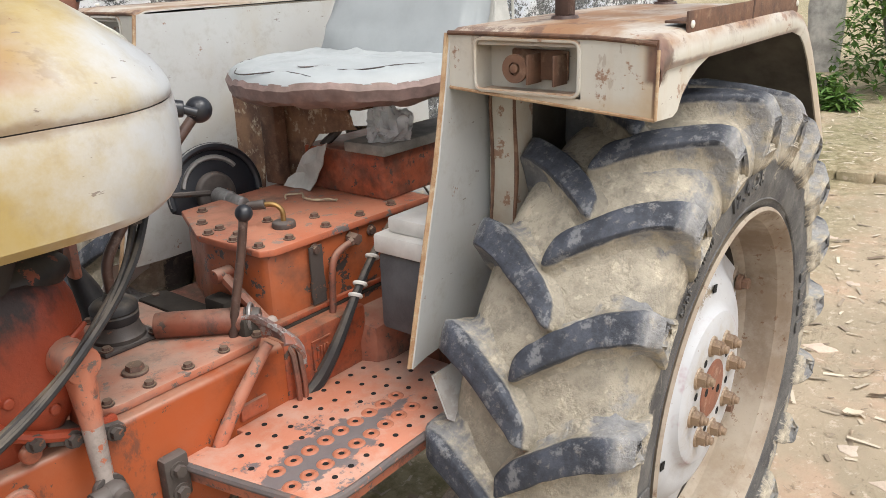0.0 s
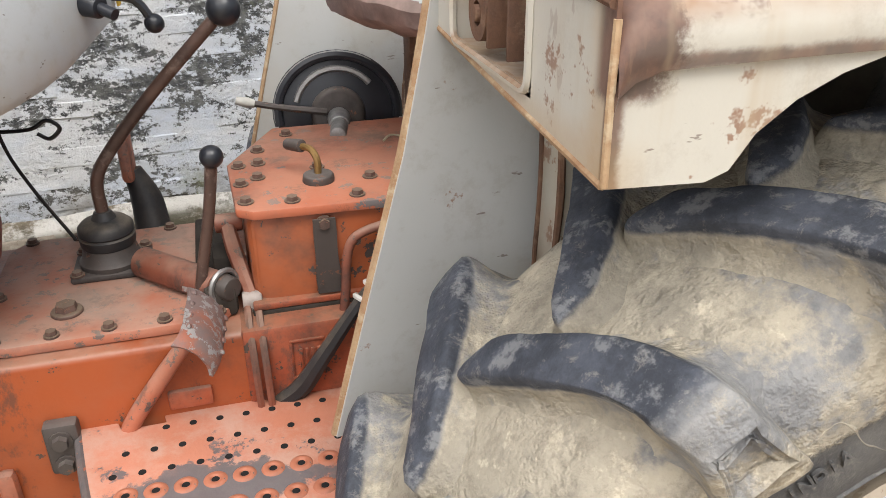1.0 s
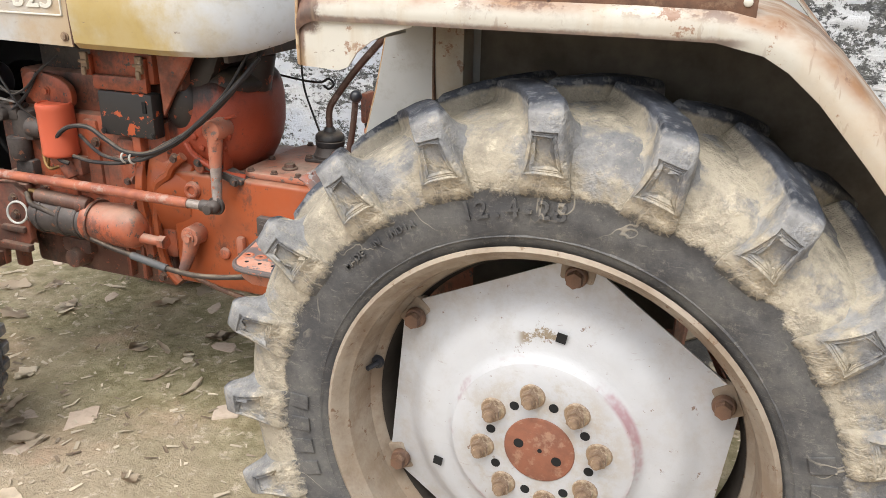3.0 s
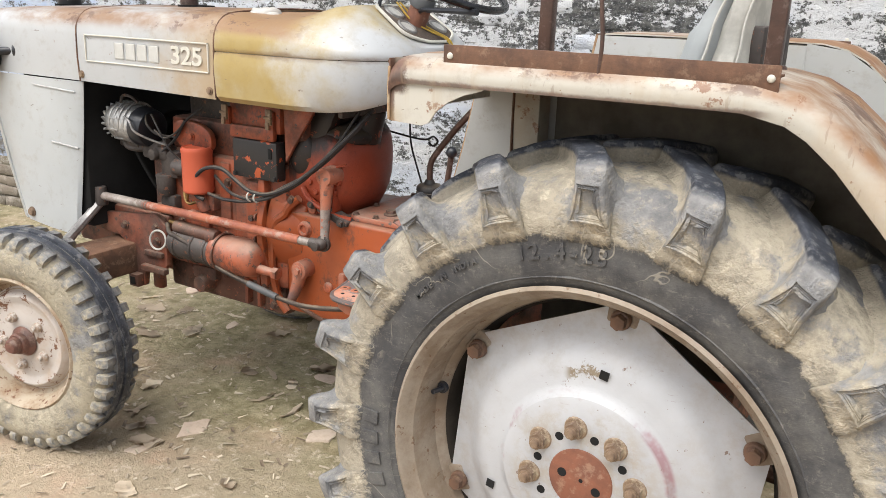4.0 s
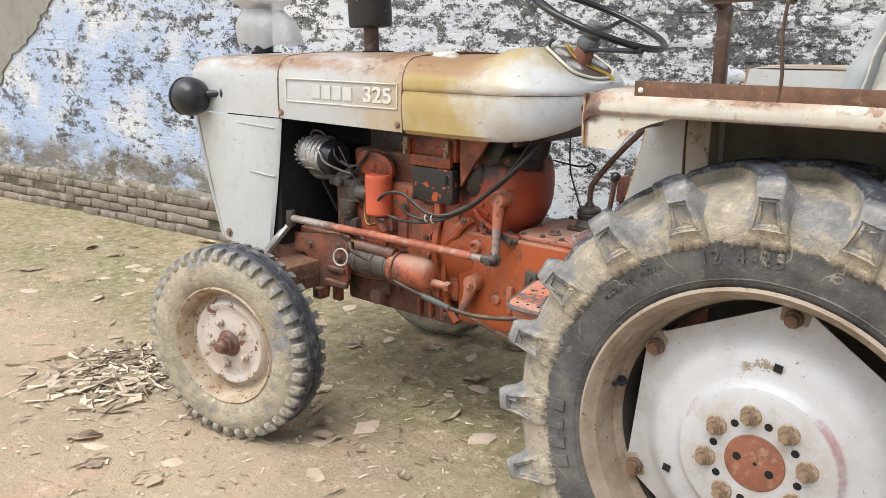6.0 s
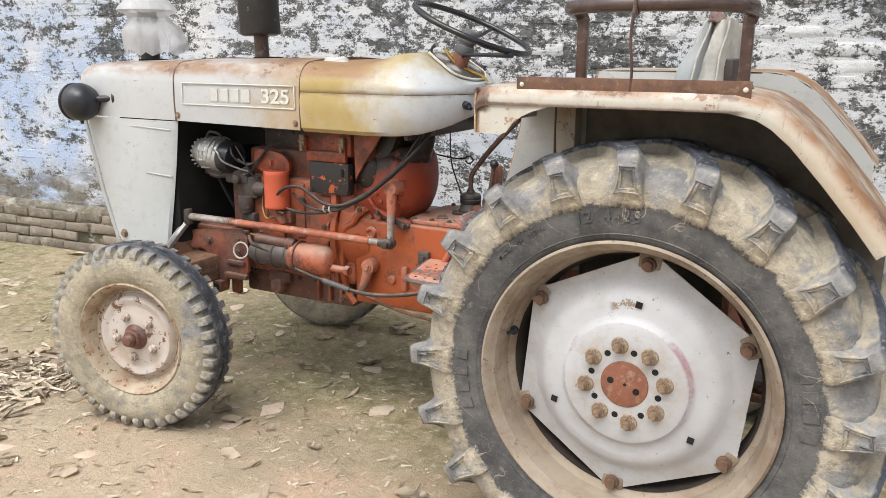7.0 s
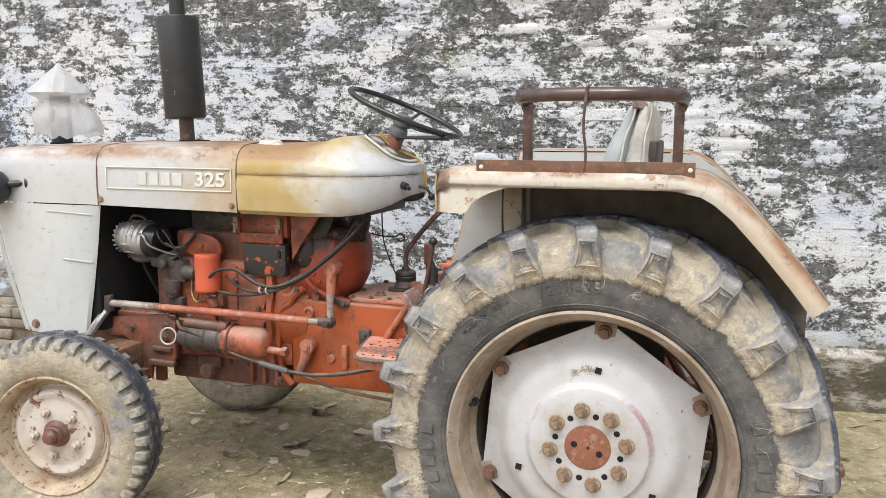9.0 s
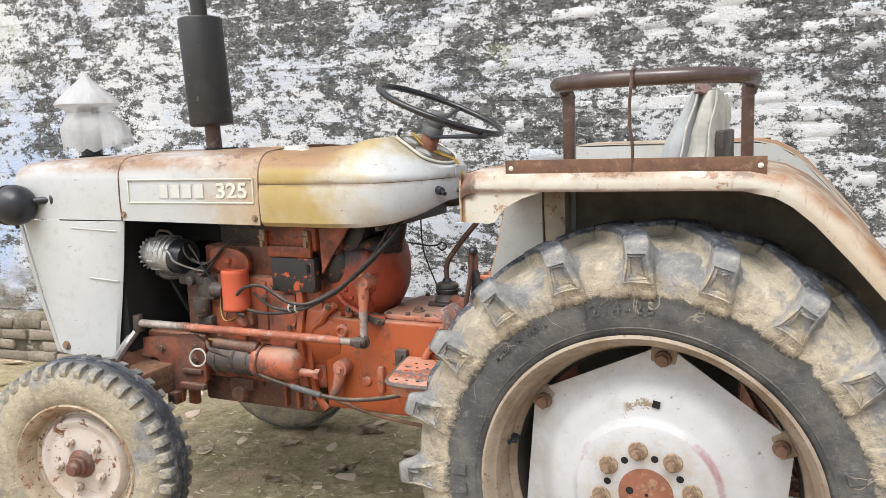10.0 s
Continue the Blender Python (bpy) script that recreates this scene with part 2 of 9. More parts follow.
    gate = n.math("MULTIPLY", n.math("MULTIPLY", n.step(r, side_hi - 0.060, side_hi - 0.02), n.math("SUBTRACT", 1.0, n.step(r, side_hi + 0.02, side_hi + 0.05))), n.step(n.noise(p, 7, 3), 0.44, 0.56))
    line = n.math("MULTIPLY", n.math("SUBTRACT", 1.0, n.step(curl, 0.004, 0.012)), gate)
    c = n.mix(n.math("MULTIPLY", line, 0.45), c, (0.50, 0.45, 0.36))
    dark = n.mix(n.step(n.noise(p, 17, 6, 0.75), 0.35, 0.7), rubber_col, tuple(2.2 * v for v in rubber_col))
    dark = n.mix(n.math("MULTIPLY", n.step(n.noise(p, 55, 6, 0.8, 0.4), 0.55, 0.68), 0.30), dark, (0.40, 0.37, 0.32))
    dark = n.mix(n.math("MULTIPLY", n.step(n.noise(p, 24, 5, 0.7), 0.54, 0.64), 0.45), dark, (0.30, 0.30, 0.30))
    c = n.mix(tops, c, dark)
    clean = n.math("MAXIMUM", tops, band)
    crust = n.math("MULTIPLY", n.math("SUBTRACT", 1.0, clean), n.math("ADD", n.math("MULTIPLY", n.noise(p, 30, 5, 0.66), 2.2), n.math("MULTIPLY", n.step(n.noise(p, 14, 5, 0.68), 0.44, 0.56), 1.0)))
    n.bump(n.math("ADD", n.math("MULTIPLY", n.noise(p, 150, 4, 0.7), 0.5), n.math("ADD", crust, n.math("MULTIPLY", line, 0.3))), 0.45, 0.006)
    return n.done(c, n.math("SUBTRACT", 0.90, n.math("MAXIMUM", n.math("MULTIPLY", clean, 0.28), n.math("MULTIPLY", bare, 0.10))), 0.0, 0.3)


def oily_casing():
    """Orange cast housing on which old oil has run down from the shaft and dried black; shade is put into the same
    black.
    """
    n = Nodes("oil_and_shade_casing_paint")
    p = n.obj()
    x, z = n.axis(p, 0), n.axis(p, 2)
    c = n.mix(n.step(n.noise(p, 4, 4), 0.3, 0.7), (0.30, 0.052, 0.021), (0.20, 0.036, 0.016))
    c = n.mix(n.math("MULTIPLY", n.step(n.noise(p, 13, 6, 0.75), 0.50, 0.70), 0.55), c, (0.14, 0.035, 0.020))
    run = n.math("ADD", n.math("MULTIPLY", n.math("SUBTRACT", n.noise(n.stretch(p, 1.0, 1.0, 0.45), 11, 6, 0.7), 0.5), 0.22), n.math("MULTIPLY", n.math("SUBTRACT", n.noise(p, 38, 5, 0.7), 0.5), 0.05))
    # black grows upwards and forwards: oil runs, with shade painted in
    oil = n.step(n.math("SUBTRACT", n.math("ADD", z, run), n.math("MULTIPLY", n.math("ADD", x, 1.0), 0.55)), 1.000, 1.060)
    c = n.mix(n.math("MULTIPLY", oil, 0.95), c, (0.020, 0.016, 0.014))
    chip = n.step(n.noise(n.stretch(p, 1.0, 1.0, 0.5), 46, 5, 0.75), 0.66, 0.70)
    c = n.mix(n.math("MULTIPLY", chip, 0.8), c, (0.05, 0.025, 0.02))
    n.bump(n.math("ADD", n.noise(p, 120, 5, 0.7), n.math("MULTIPLY", n.noise(p, 24, 4), 1.5)), 0.35, 0.003)
    return n.done(c, n.math("ADD", 0.34, n.math("MULTIPLY", n.noise(p, 20, 4), 0.2)), 0.0, 0.45)


def disc_paint():
    """Lilac-white enamel of the wheel disc: scuffed to brown by the top hole, a red smear round the step, dirt in the turned-in edge."""
    n = Nodes("lilac_white_wheel_paint")
    p = n.obj()
    x, y, z = (n.axis(p, k) for k in range(3))
    r = n.math("SQRT", n.math("ADD", n.math("MULTIPLY", x, x), n.math("MULTIPLY", z, z)))
    c = n.mix(n.step(n.noise(p, 4, 5), 0.3, 0.7), (0.475, 0.485, 0.50), (0.40, 0.405, 0.42))
    c = n.mix(n.math("MULTIPLY", n.step(n.noise(p, 9, 6, 0.75), 0.48, 0.68), 0.5), c, (0.37, 0.345, 0.32))
    near = n.math("SUBTRACT", 1.0, n.step(n.math("ABSOLUTE", n.math("SUBTRACT", r, 0.166)), 0.003, 0.011))
    smear = n.math("MULTIPLY", near, n.step(n.noise(p, 5.5, 5, 0.7), 0.46, 0.60))
    c = n.mix(n.math("MULTIPLY", smear, 0.75), c, (0.28, 0.13, 0.15))
    wear = n.math("SUBTRACT", n.noise(p, 26, 6, 0.8), n.math("MULTIPLY", n.math("ABSOLUTE", n.math("SUBTRACT", r, 0.206)), 7.0))
    here = n.math("MULTIPLY", n.step(z, 0.17, 0.20), n.math("SUBTRACT", 1.0, n.step(n.math("ABSOLUTE", n.math("ADD", x, 0.012)), 0.03, 0.048)))
    scuff = n.math("MULTIPLY", here, n.step(wear, 0.42, 0.47))
    c = n.mix(n.math("MULTIPLY", scuff, 0.9), c, (0.20, 0.15, 0.085))
    edge = n.math("MULTIPLY", n.step(r, 0.20, 0.34), n.step(n.noise(p, 14, 6, 0.75), 0.42, 0.66))
    c = n.mix(n.math("MULTIPLY", edge, 0.55), c, (0.34, 0.27, 0.20))
    hubdirt = n.math("MULTIPLY", n.math("SUBTRACT", 1.0, n.step(r, 0.12, 0.165)), n.step(n.noise(p, 18, 6, 0.75), 0.42, 0.62))
    c = n.mix(n.math("MULTIPLY", hubdirt, 0.5), c, (0.36, 0.30, 0.22))
    k = n.step(n.noise(p, 42, 5, 0.75), 0.65, 0.69)
    c = n.mix(n.math("MULTIPLY", k, 0.85), c, (0.17, 0.10, 0.065))
    line = n.step(n.noise(n.stretch(p, 1.0, 1.0, 5.0), 19, 4, 0.7, 1.2), 0.66, 0.70)
    c = n.mix(n.math("MULTIPLY", line, 0.45), c, (0.27, 0.21, 0.19))
    n.bump(n.math("ADD", n.noise(p, 120, 4), n.math("MULTIPLY", n.noise(p, 7, 4), 2.0)), 0.22, 0.002)
    return n.done(c, n.math("ADD", 0.36, n.math("MULTIPLY", n.noise(p, 12, 5), 0.2)), 0.0, 0.45)


def footplate_paint():
    """Orange footplate: paint trodden through to dark steel in a patch near the outer edge, dusty elsewhere."""
    n = Nodes("footplate_worn_to_metal")
    p = n.obj()
    x, y = n.axis(p, 0), n.axis(p, 1)
    c = n.mix(n.step(n.noise(p, 6, 5), 0.3, 0.7), (0.53, 0.222, 0.145), (0.46, 0.170, 0.095))
    c = n.mix(n.math("MULTIPLY", n.step(n.noise(p, 11, 6, 0.75), 0.40, 0.64), 0.6), c, (0.50, 0.36, 0.29))
    far = n.math("MULTIPLY", n.step(x, -0.52, -0.38), n.step(n.noise(p, 14, 6, 0.7), 0.36, 0.58))
    c = n.mix(n.math("MULTIPLY", far, 0.6), c, (0.27, 0.20, 0.165))
    off = n.math("ADD", n.math("MULTIPLY", n.math("ABSOLUTE", n.math("SUBTRACT", y, 0.366)), 9.0), n.math("MULTIPLY", n.math("ABSOLUTE", n.math("ADD", x, 0.690)), 2.6))
    tread = n.math("SUBTRACT", n.math("ADD", n.math("MULTIPLY", n.noise(p, 17, 6, 0.7), 1.1), 0.18), off)
    spot = n.math("ADD", n.noise(p, 13, 6, 0.75), n.math("MULTIPLY", n.step(n.math("ABSOLUTE", n.math("SUBTRACT", y, 0.44)), 0.05, 0.0), 0.05))
    dimple = n.math("MULTIPLY", n.step(n.noise(p, 60, 5, 0.7), 0.40, 0.56), 0.30)
    bare = n.math("MAXIMUM", n.math("SUBTRACT", n.step(tread, 0.12, 0.20), n.math("MULTIPLY", n.step(tread, 0.30, 0.05), dimple)), n.step(spot, 0.610, 0.66))
    c = n.mix(n.math("MULTIPLY", bare, 0.92), c, n.mix(n.noise(p, 30, 5, 0.7), (0.075, 0.080, 0.090), (0.16, 0.155, 0.155)))
    n.bump(n.math("ADD", n.noise(p, 130, 4), n.math("MULTIPLY", bare, -0.8)), 0.35, 0.002)
    return n.done(c, n.math("SUBTRACT", 0.55, n.math("MULTIPLY", bare, 0.15)), 0.0, 0.45)


OILY = worn("oil_soaked_orange_paint", (0.34, 0.070, 0.028), (0.022, 0.018, 0.016), (0.05, 0.035, 0.03), 0.60, 0.40, 0.38, 1.2, dust=0.25, film=0.15)
ORANGE = worn("orange_paint", (0.42, 0.092, 0.036), (0.050, 0.024, 0.018), (0.065, 0.04, 0.035), 0.60, 0.40, 0.38, dust=0.62, dust_col=(0.39, 0.27, 0.205), film=0.48)
ORANGE_SMOOTH = worn("smooth_orange_casing_paint", (0.34, 0.074, 0.021), (0.12, 0.036, 0.018), (0.065, 0.04, 0.035), 0.635, 0.50, 0.33, dust=0.62, dust_col=(0.36, 0.25, 0.185), film=0.14)
LIFT = worn("chipped_orange_housing", (0.35, 0.085, 0.026), (0.060, 0.032, 0.022), (0.045, 0.042, 0.042), 0.575, 0.44, 0.36, 0.6, dust=0.5, dust_col=(0.37, 0.265, 0.205), film=0.22)
CASING = oily_casing()
BLACK_OIL = worn("tar_black_oil_over_orange", (0.030, 0.022, 0.019), (0.016, 0.014, 0.013), (0.22, 0.05, 0.022), 0.60, 0.45, 0.36, 0.8, dust=0.15)
ORANGE_CLEAN = worn("bright_orange_paint", (0.55, 0.11, 0.055), (0.30, 0.06, 0.035), (0.10, 0.04, 0.03), 0.72, 0.6, 0.4)
ORANGE_GRIMY = worn("grimy_orange_paint", (0.25, 0.075, 0.042), (0.040, 0.028, 0.024), (0.05, 0.04, 0.035), 0.6, 0.42, 0.5, dust=0.5, dust_col=(0.36, 0.25, 0.19), film=0.30)
SUMP = worn("oil_caked_brown_iron", (0.130, 0.058, 0.040), (0.026, 0.021, 0.019), (0.27, 0.075, 0.04), 0.60, 0.42, 0.45, 1.4, dust=0.3, dust_col=(0.33, 0.24, 0.18), film=0.22)
ORANGE_STEP = worn("worn_orange_tread_paint", (0.43, 0.140, 0.078), (0.10, 0.085, 0.085), (0.12, 0.09, 0.08), 0.58, 0.45, 0.5, 1.3, dust=0.5, dust_col=(0.40, 0.30, 0.235), film=0.42)
BODY = faded_paint("cream_hood_paint", ochre=(0.37, 0.25, 0.115), stain=0.85, lo=0.40, near=-1.32)
COWL = faded_paint("ochre_stained_paint", base=(0.50, 0.515, 0.525), ochre=(0.365, 0.255, 0.055), rust=(0.245, 0.130, 0.070), stain=0.95, lo=0.40, top=1.0, near=-1.19, facing=(0.22, 0.62), flat=-1.11, seam=1.297)
PANEL = faded_paint("grey_white_paint", base=(0.475, 0.50, 0.505), stain=0.12, top=0.3)
FENDER = faded_paint("rust_topped_fender_paint", base=(0.53, 0.51, 0.45), ochre=(0.40, 0.27, 0.15), stain=0.6, top=1.0, lo=0.46, rust=(0.265, 0.140, 0.068), streak=0.45, spots=0.605, corner=True)
SHEET = faded_paint("grey_inner_sheet_paint", base=(0.47, 0.48, 0.47), ochre=(0.39, 0.335, 0.24), stain=0.55, top=0.3, lo=0.50, spots=0.665)
STAY = faded_paint("rust_mottled_stay_paint", base=(0.48, 0.46, 0.39), ochre=(0.30, 0.18, 0.09), stain=0.85, lo=0.44, top=0.6, spots=0.575)
# muddy sheet metal, darkened further to hold the fender's deep shade
MUD_SHADE = plain("mud_and_shade_sheet", (0.19, 0.168, 0.138), 0.9, 0, 0.5, 6, 0.3, 0.2)
# black grime; on the rim barrel it also carries painted shade
GRIME_SHADE = plain("black_grime_and_shade", (0.050, 0.042, 0.035), 0.85, 0, 0.5, 9, 0.4, 0.2)
BOLT = worn("dark_bolt_heads", (0.135, 0.082, 0.064), (0.05, 0.035, 0.03), (0.30, 0.12, 0.07), 0.6, 0.45, 0.5, 3.0, dust=0.4)
PEDAL = worn("pedal_worn_to_metal", (0.36, 0.11, 0.058), (0.13, 0.12, 0.118), (0.26, 0.24, 0.23), 0.53, 0.30, 0.42, 2.0)
RUST = rusty("rusted_steel", (0.165, 0.088, 0.054), (0.085, 0.048, 0.034), (0.30, 0.20, 0.13), 0.45)
RUST_TUBE = rusty("rusted_tube", (0.098, 0.058, 0.045), (0.058, 0.037, 0.031), (0.22, 0.165, 0.14), 0.5, 0.34)
RAIL = plain("handled_brown_rail", (0.080, 0.050, 0.042), 0.27, 0, 0.45, 16, 0.08, 0.7)
RUST_NUT = rusty("rusted_nut", (0.29, 0.205, 0.13), (0.15, 0.10, 0.07), (0.46, 0.39, 0.29), 0.7, 0.5)
RIM_BOLT = rusty("dark_rusted_bolt", (0.17, 0.095, 0.06), (0.09, 0.055, 0.04), (0.30, 0.21, 0.14), 0.5, 0.6)
FLAKED = rusty("flaking_white_paint_on_nuts", (0.55, 0.52, 0.48), (0.34, 0.26, 0.20), (0.66, 0.64, 0.60), 0.7, 0.7)
FRONT_HUB = rusty("brown_greasy_front_hub", (0.17, 0.075, 0.055), (0.09, 0.05, 0.04), (0.30, 0.22, 0.17), 0.4, 0.5)
STEP_WORN = footplate_paint()
HUB_RUST = rusty("red_oxide_hub", (0.25, 0.10, 0.06), (0.17, 0.075, 0.05), (0.40, 0.26, 0.18), 0.5, 0.65)
DISC = disc_paint()
RIM = worn("muddy_cream_rim_paint", (0.325, 0.275, 0.220), (0.175, 0.120, 0.080), (0.15, 0.085, 0.05), 0.61, 0.38, 0.62, dust=0.4, dust_col=(0.34, 0.285, 0.21), film=0.4, soot=0.12)
PINK = worn("pinkish_white_wheel_paint", (0.55, 0.505, 0.465), (0.40, 0.29, 0.20), (0.17, 0.085, 0.05), 0.575, 0.44, 0.5, 0.6)
BARE_JOINT = worn("joint_worn_to_metal", (0.36, 0.31, 0.28), (0.12, 0.10, 0.09), (0.34, 0.11, 0.06), 0.56, 0.42, 0.45, 1.5)
DULL_WIRE = plain("dull_tan_wire", (0.46, 0.39, 0.27), 0.5, 0, 0.4, 60, 0.2)
STEP_RIM = worn("trodden_hole_rim_paint", (0.45, 0.165, 0.095), (0.16, 0.11, 0.09), (0.13, 0.11, 0.10), 0.60, 0.48, 0.5, 2.0)
FLAKE_SHEET = rusty("flaking_rust_sheet", (0.27, 0.160, 0.095), (0.125, 0.070, 0.050), (0.56, 0.48, 0.35), 0.9)
WHEEL_BLACK = plain("polished_black_steering_wheel", (0.014, 0.015, 0.017), 0.24, 0, 0.3, 25, 0.06, 0.6)
BLACK = plain("black_enamel", (0.020, 0.022, 0.028), 0.34, 0, 0.3, 14, 0.12)
MUFFLER = worn("sooty_black_muffler", (0.026, 0.026, 0.026), (0.050, 0.044, 0.040), (0.22, 0.21, 0.20), 0.665, 0.50, 0.42, 0.8, dust=0.25)
CABLE = plain("dusty_brown_black_cable", (0.060, 0.047, 0.040), 0.6, 0, 0.45, 24, 0.3, 0.35, dust=0.5)
HOSE = plain("black_rubber_hose", (0.025, 0.025, 0.027), 0.55, 0, 0.3, 30, 0.2, 0.4, dust=0.35)
GREASE = worn("greasy_dark_iron", (0.070, 0.058, 0.052), (0.025, 0.021, 0.019), (0.16, 0.07, 0.04), 0.6, 0.45, 0.50, dust=0.4, dust_col=(0.20, 0.175, 0.16))
# radiator black, which also paints the dark inside holes and openings
SHADOW = plain("dull_black_and_hole_shade", (0.018, 0.018, 0.018), 0.85, 0, 0.3, 10, 0.1, 0.2)
STEEL = plain("dull_steel", (0.36, 0.35, 0.34), 0.45, 0.6, 0.4, 40, 0.2)
ALU = plain("cast_aluminium", (0.48, 0.48, 0.47), 0.45, 0.55, 0.3, 50, 0.25)
BRASS = plain("old_brass", (0.32, 0.20, 0.075), 0.45, 0.7, 0.3, 40)
VINYL = plain("pale_blue_grey_vinyl", (0.37, 0.395, 0.40), 0.5, 0, 0.14, 7, 0.2, 0.4)
VINYL_DARK = plain("brown_torn_vinyl_edge", (0.27, 0.185, 0.165), 0.6, 0, 0.5, 18, 0.4, dust=0.3)
CANVAS = plain("cream_canvas", (0.53, 0.52, 0.475), 0.8, 0, 0.3, 16, 0.3)
WHITE_PLASTIC = plain("dusty_white_plastic", (0.62, 0.61, 0.58), 0.5, 0, 0.2, 15, 0.15, dust=0.25)
GREY_PLASTIC = plain("dark_grey_plastic", (0.10, 0.105, 0.11), 0.55, 0, 0.3, 12, 0.2, dust=0.35)
CASE = plain("black_battery_case", (0.095, 0.100, 0.108), 0.5, 0, 0.4, 14, 0.5, 0.4, dust=0.3)
WOOD = plain("grey_weathered_wood", (0.26, 0.24, 0.21), 0.8, 0, 0.4, 25, 0.5)
DASH = rusty("brown_dash_plate", (0.105, 0.080, 0.062), (0.075, 0.058, 0.048), (0.20, 0.155, 0.12), 0.35, 0.62)
CREAM = plain("cream_lettering", (0.64, 0.625, 0.55), 0.5, 0, 0.12, 30, 0.1)
FADED = plain("faded_cream_lettering", (0.545, 0.545, 0.515), 0.5, 0, 0.12, 30, 0.1)
YELLOW = plain("yellow_wire", (0.55, 0.36, 0.05), 0.5, 0, 0.2, 30)
DIAL = plain("pale_dial_face", (0.50, 0.50, 0.47), 0.3, 0, 0.3, 60, 0.05)
REAR_RUBBER = rubber("muddy_rear_tyre_rubber", 0.6155, 0.0, 0.474, 0.525, 0.14, 0.150)
FRONT_RIM = worn("cream_front_rim_paint", (0.46, 0.385, 0.29), (0.25, 0.155, 0.085), (0.17, 0.085, 0.05), 0.585, 0.40, 0.6, 1.3)
FRONT_RUBBER = rubber("muddy_front_tyre_rubber", 0.3605, 0.0, 0.05, 0.325, 0.0, 0.020, dust_col=(0.425, 0.380, 0.285))


def translucent_plastic():
    n = Nodes("clear_crumpled_plastic")
    n.bsdf.inputs["Alpha"].default_value = 0.62
    n.bsdf.inputs["Transmission Weight"].default_value = 0.25
    p = n.obj()
    n.bump(n.noise(n.stretch(p, 1.0, 1.0, 0.6), 26, 5, 0.65, 1.2), 0.9, 0.012)
    return n.done(n.mix(n.noise(p, 12, 4), (0.80, 0.81, 0.82), (0.62, 0.63, 0.64)), 0.28)


PLASTIC = translucent_plastic()


def whitewash(name, brick):
    """Limewash over brick: blue and white coats, black mould in speckled clouds, patches where the lime has gone."""
    n = Nodes(name)
    p = n.pos()
    x, z = n.axis(p, 0), n.axis(p, 2)
    flat = n.stretch(p, 0.62, 0.62, 1.3)
    c = n.mix(n.step(n.noise(flat, 1.7, 5, 0.65), 0.42, 0.60), (0.70, 0.71, 0.72), (0.585, 0.63, 0.705))
    # bluer where the coat is thick: towards the front of the yard
    blue = n.math("MULTIPLY", n.math("MULTIPLY", n.math("SUBTRACT", 1.0, n.step(x, -4.2, -2.6)), n.math("SUBTRACT", 1.0, n.step(z, 1.45, 2.0))), n.step(n.noise(p, 2.1, 4), 0.35, 0.6))
    c = n.mix(n.math("MULTIPLY", blue, 0.85), c, (0.40, 0.52, 0.74))
    c = n.mix(n.math("MULTIPLY", n.step(n.noise(flat, 12, 6, 0.75), 0.50, 0.72), 0.45), c, (0.45, 0.455, 0.445))
    # mould in speckles and clouds, thicker higher up and at the far end
    high = n.math("MULTIPLY", n.step(z, 0.6, 2.0), n.step(x, -5.6, -3.2))
    cloud = n.noise(p, 3.0, 3, 0.55)
    fleck = n.noise(flat, 11.0, 5, 0.72)
    grain = n.noise(n.stretch(p, 0.85, 0.85, 1.2), 34, 6, 0.80)
    tone = n.math("ADD", n.math("ADD", n.math("MULTIPLY", cloud, 0.50), n.math("MULTIPLY", fleck, 0.82)), n.math("ADD", n.math("MULTIPLY", grain, 0.78), n.math("MULTIPLY", n.noise(p, 85, 4, 0.80), 0.42)))
    tone = n.math("ADD", tone, -0.122)
    tone = n.math("ADD", tone, n.math("MULTIPLY", high, 0.078))
    tone = n.math("SUBTRACT", tone, n.math("MULTIPLY", n.math("MULTIPLY", n.step(x, 0.0, 1.2), n.math("SUBTRACT", 1.0, n.step(z, 0.9, 1.8))), 0.012))
    if brick:
        tone = n.math("ADD", tone, n.math("MULTIPLY", n.math("SUBTRACT", n.rnd() if brick == 1 else n.island(), 0.5), 0.16))
    else:
        tone = n.math("ADD", tone, 0.022)
    tone = n.math("ADD", tone, n.math("ADD", n.math("MULTIPLY", n.math("MULTIPLY", n.step(x, 0.0, 1.0), n.step(z, 1.5, 2.0)), 0.04), n.math("MULTIPLY", n.step(x, 0.3, 1.8), 0.060)))
    tone = n.math("SUBTRACT", tone, n.math("MULTIPLY", n.math("MULTIPLY", n.math("SUBTRACT", 1.0, n.step(x, -3.8, -2.3)), n.math("SUBTRACT", 1.0, n.step(z, 1.4, 1.9))), 0.035))
    damp = n.math("MULTIPLY", n.step(x, -0.4, 0.4), n.math("MULTIPLY", n.step(z, 0.40, 0.48), n.math("SUBTRACT", 1.0, n.step(z, 0.58, 0.84))))
    tone = n.math("ADD", tone, n.math("MULTIPLY", damp, 0.09))
    thin = n.math("MULTIPLY", n.step(tone, 1.125, 1.20), n.step(n.noise(n.stretch(p, 0.7, 0.7, 1.5), 24, 6, 0.8), 0.40, 0.60))
    c = n.mix(n.math("MULTIPLY", thin, 0.62), c, (0.31, 0.325, 0.34))
    flake = n.step(n.noise(n.stretch(p, 0.5, 0.5, 1.6), 60, 6, 0.85), 0.55, 0.62)
    m = n.math("MULTIPLY", n.step(tone, 1.186, 1.222), n.math("SUBTRACT", 1.0, n.math("MULTIPLY", flake, 0.6)))
    c = n.mix(n.math("MULTIPLY", m, 0.93), c, n.mix(n.step(n.noise(p, 33, 5, 0.7), 0.4, 0.62), (0.030, 0.031, 0.031), (0.13, 0.13, 0.12)))
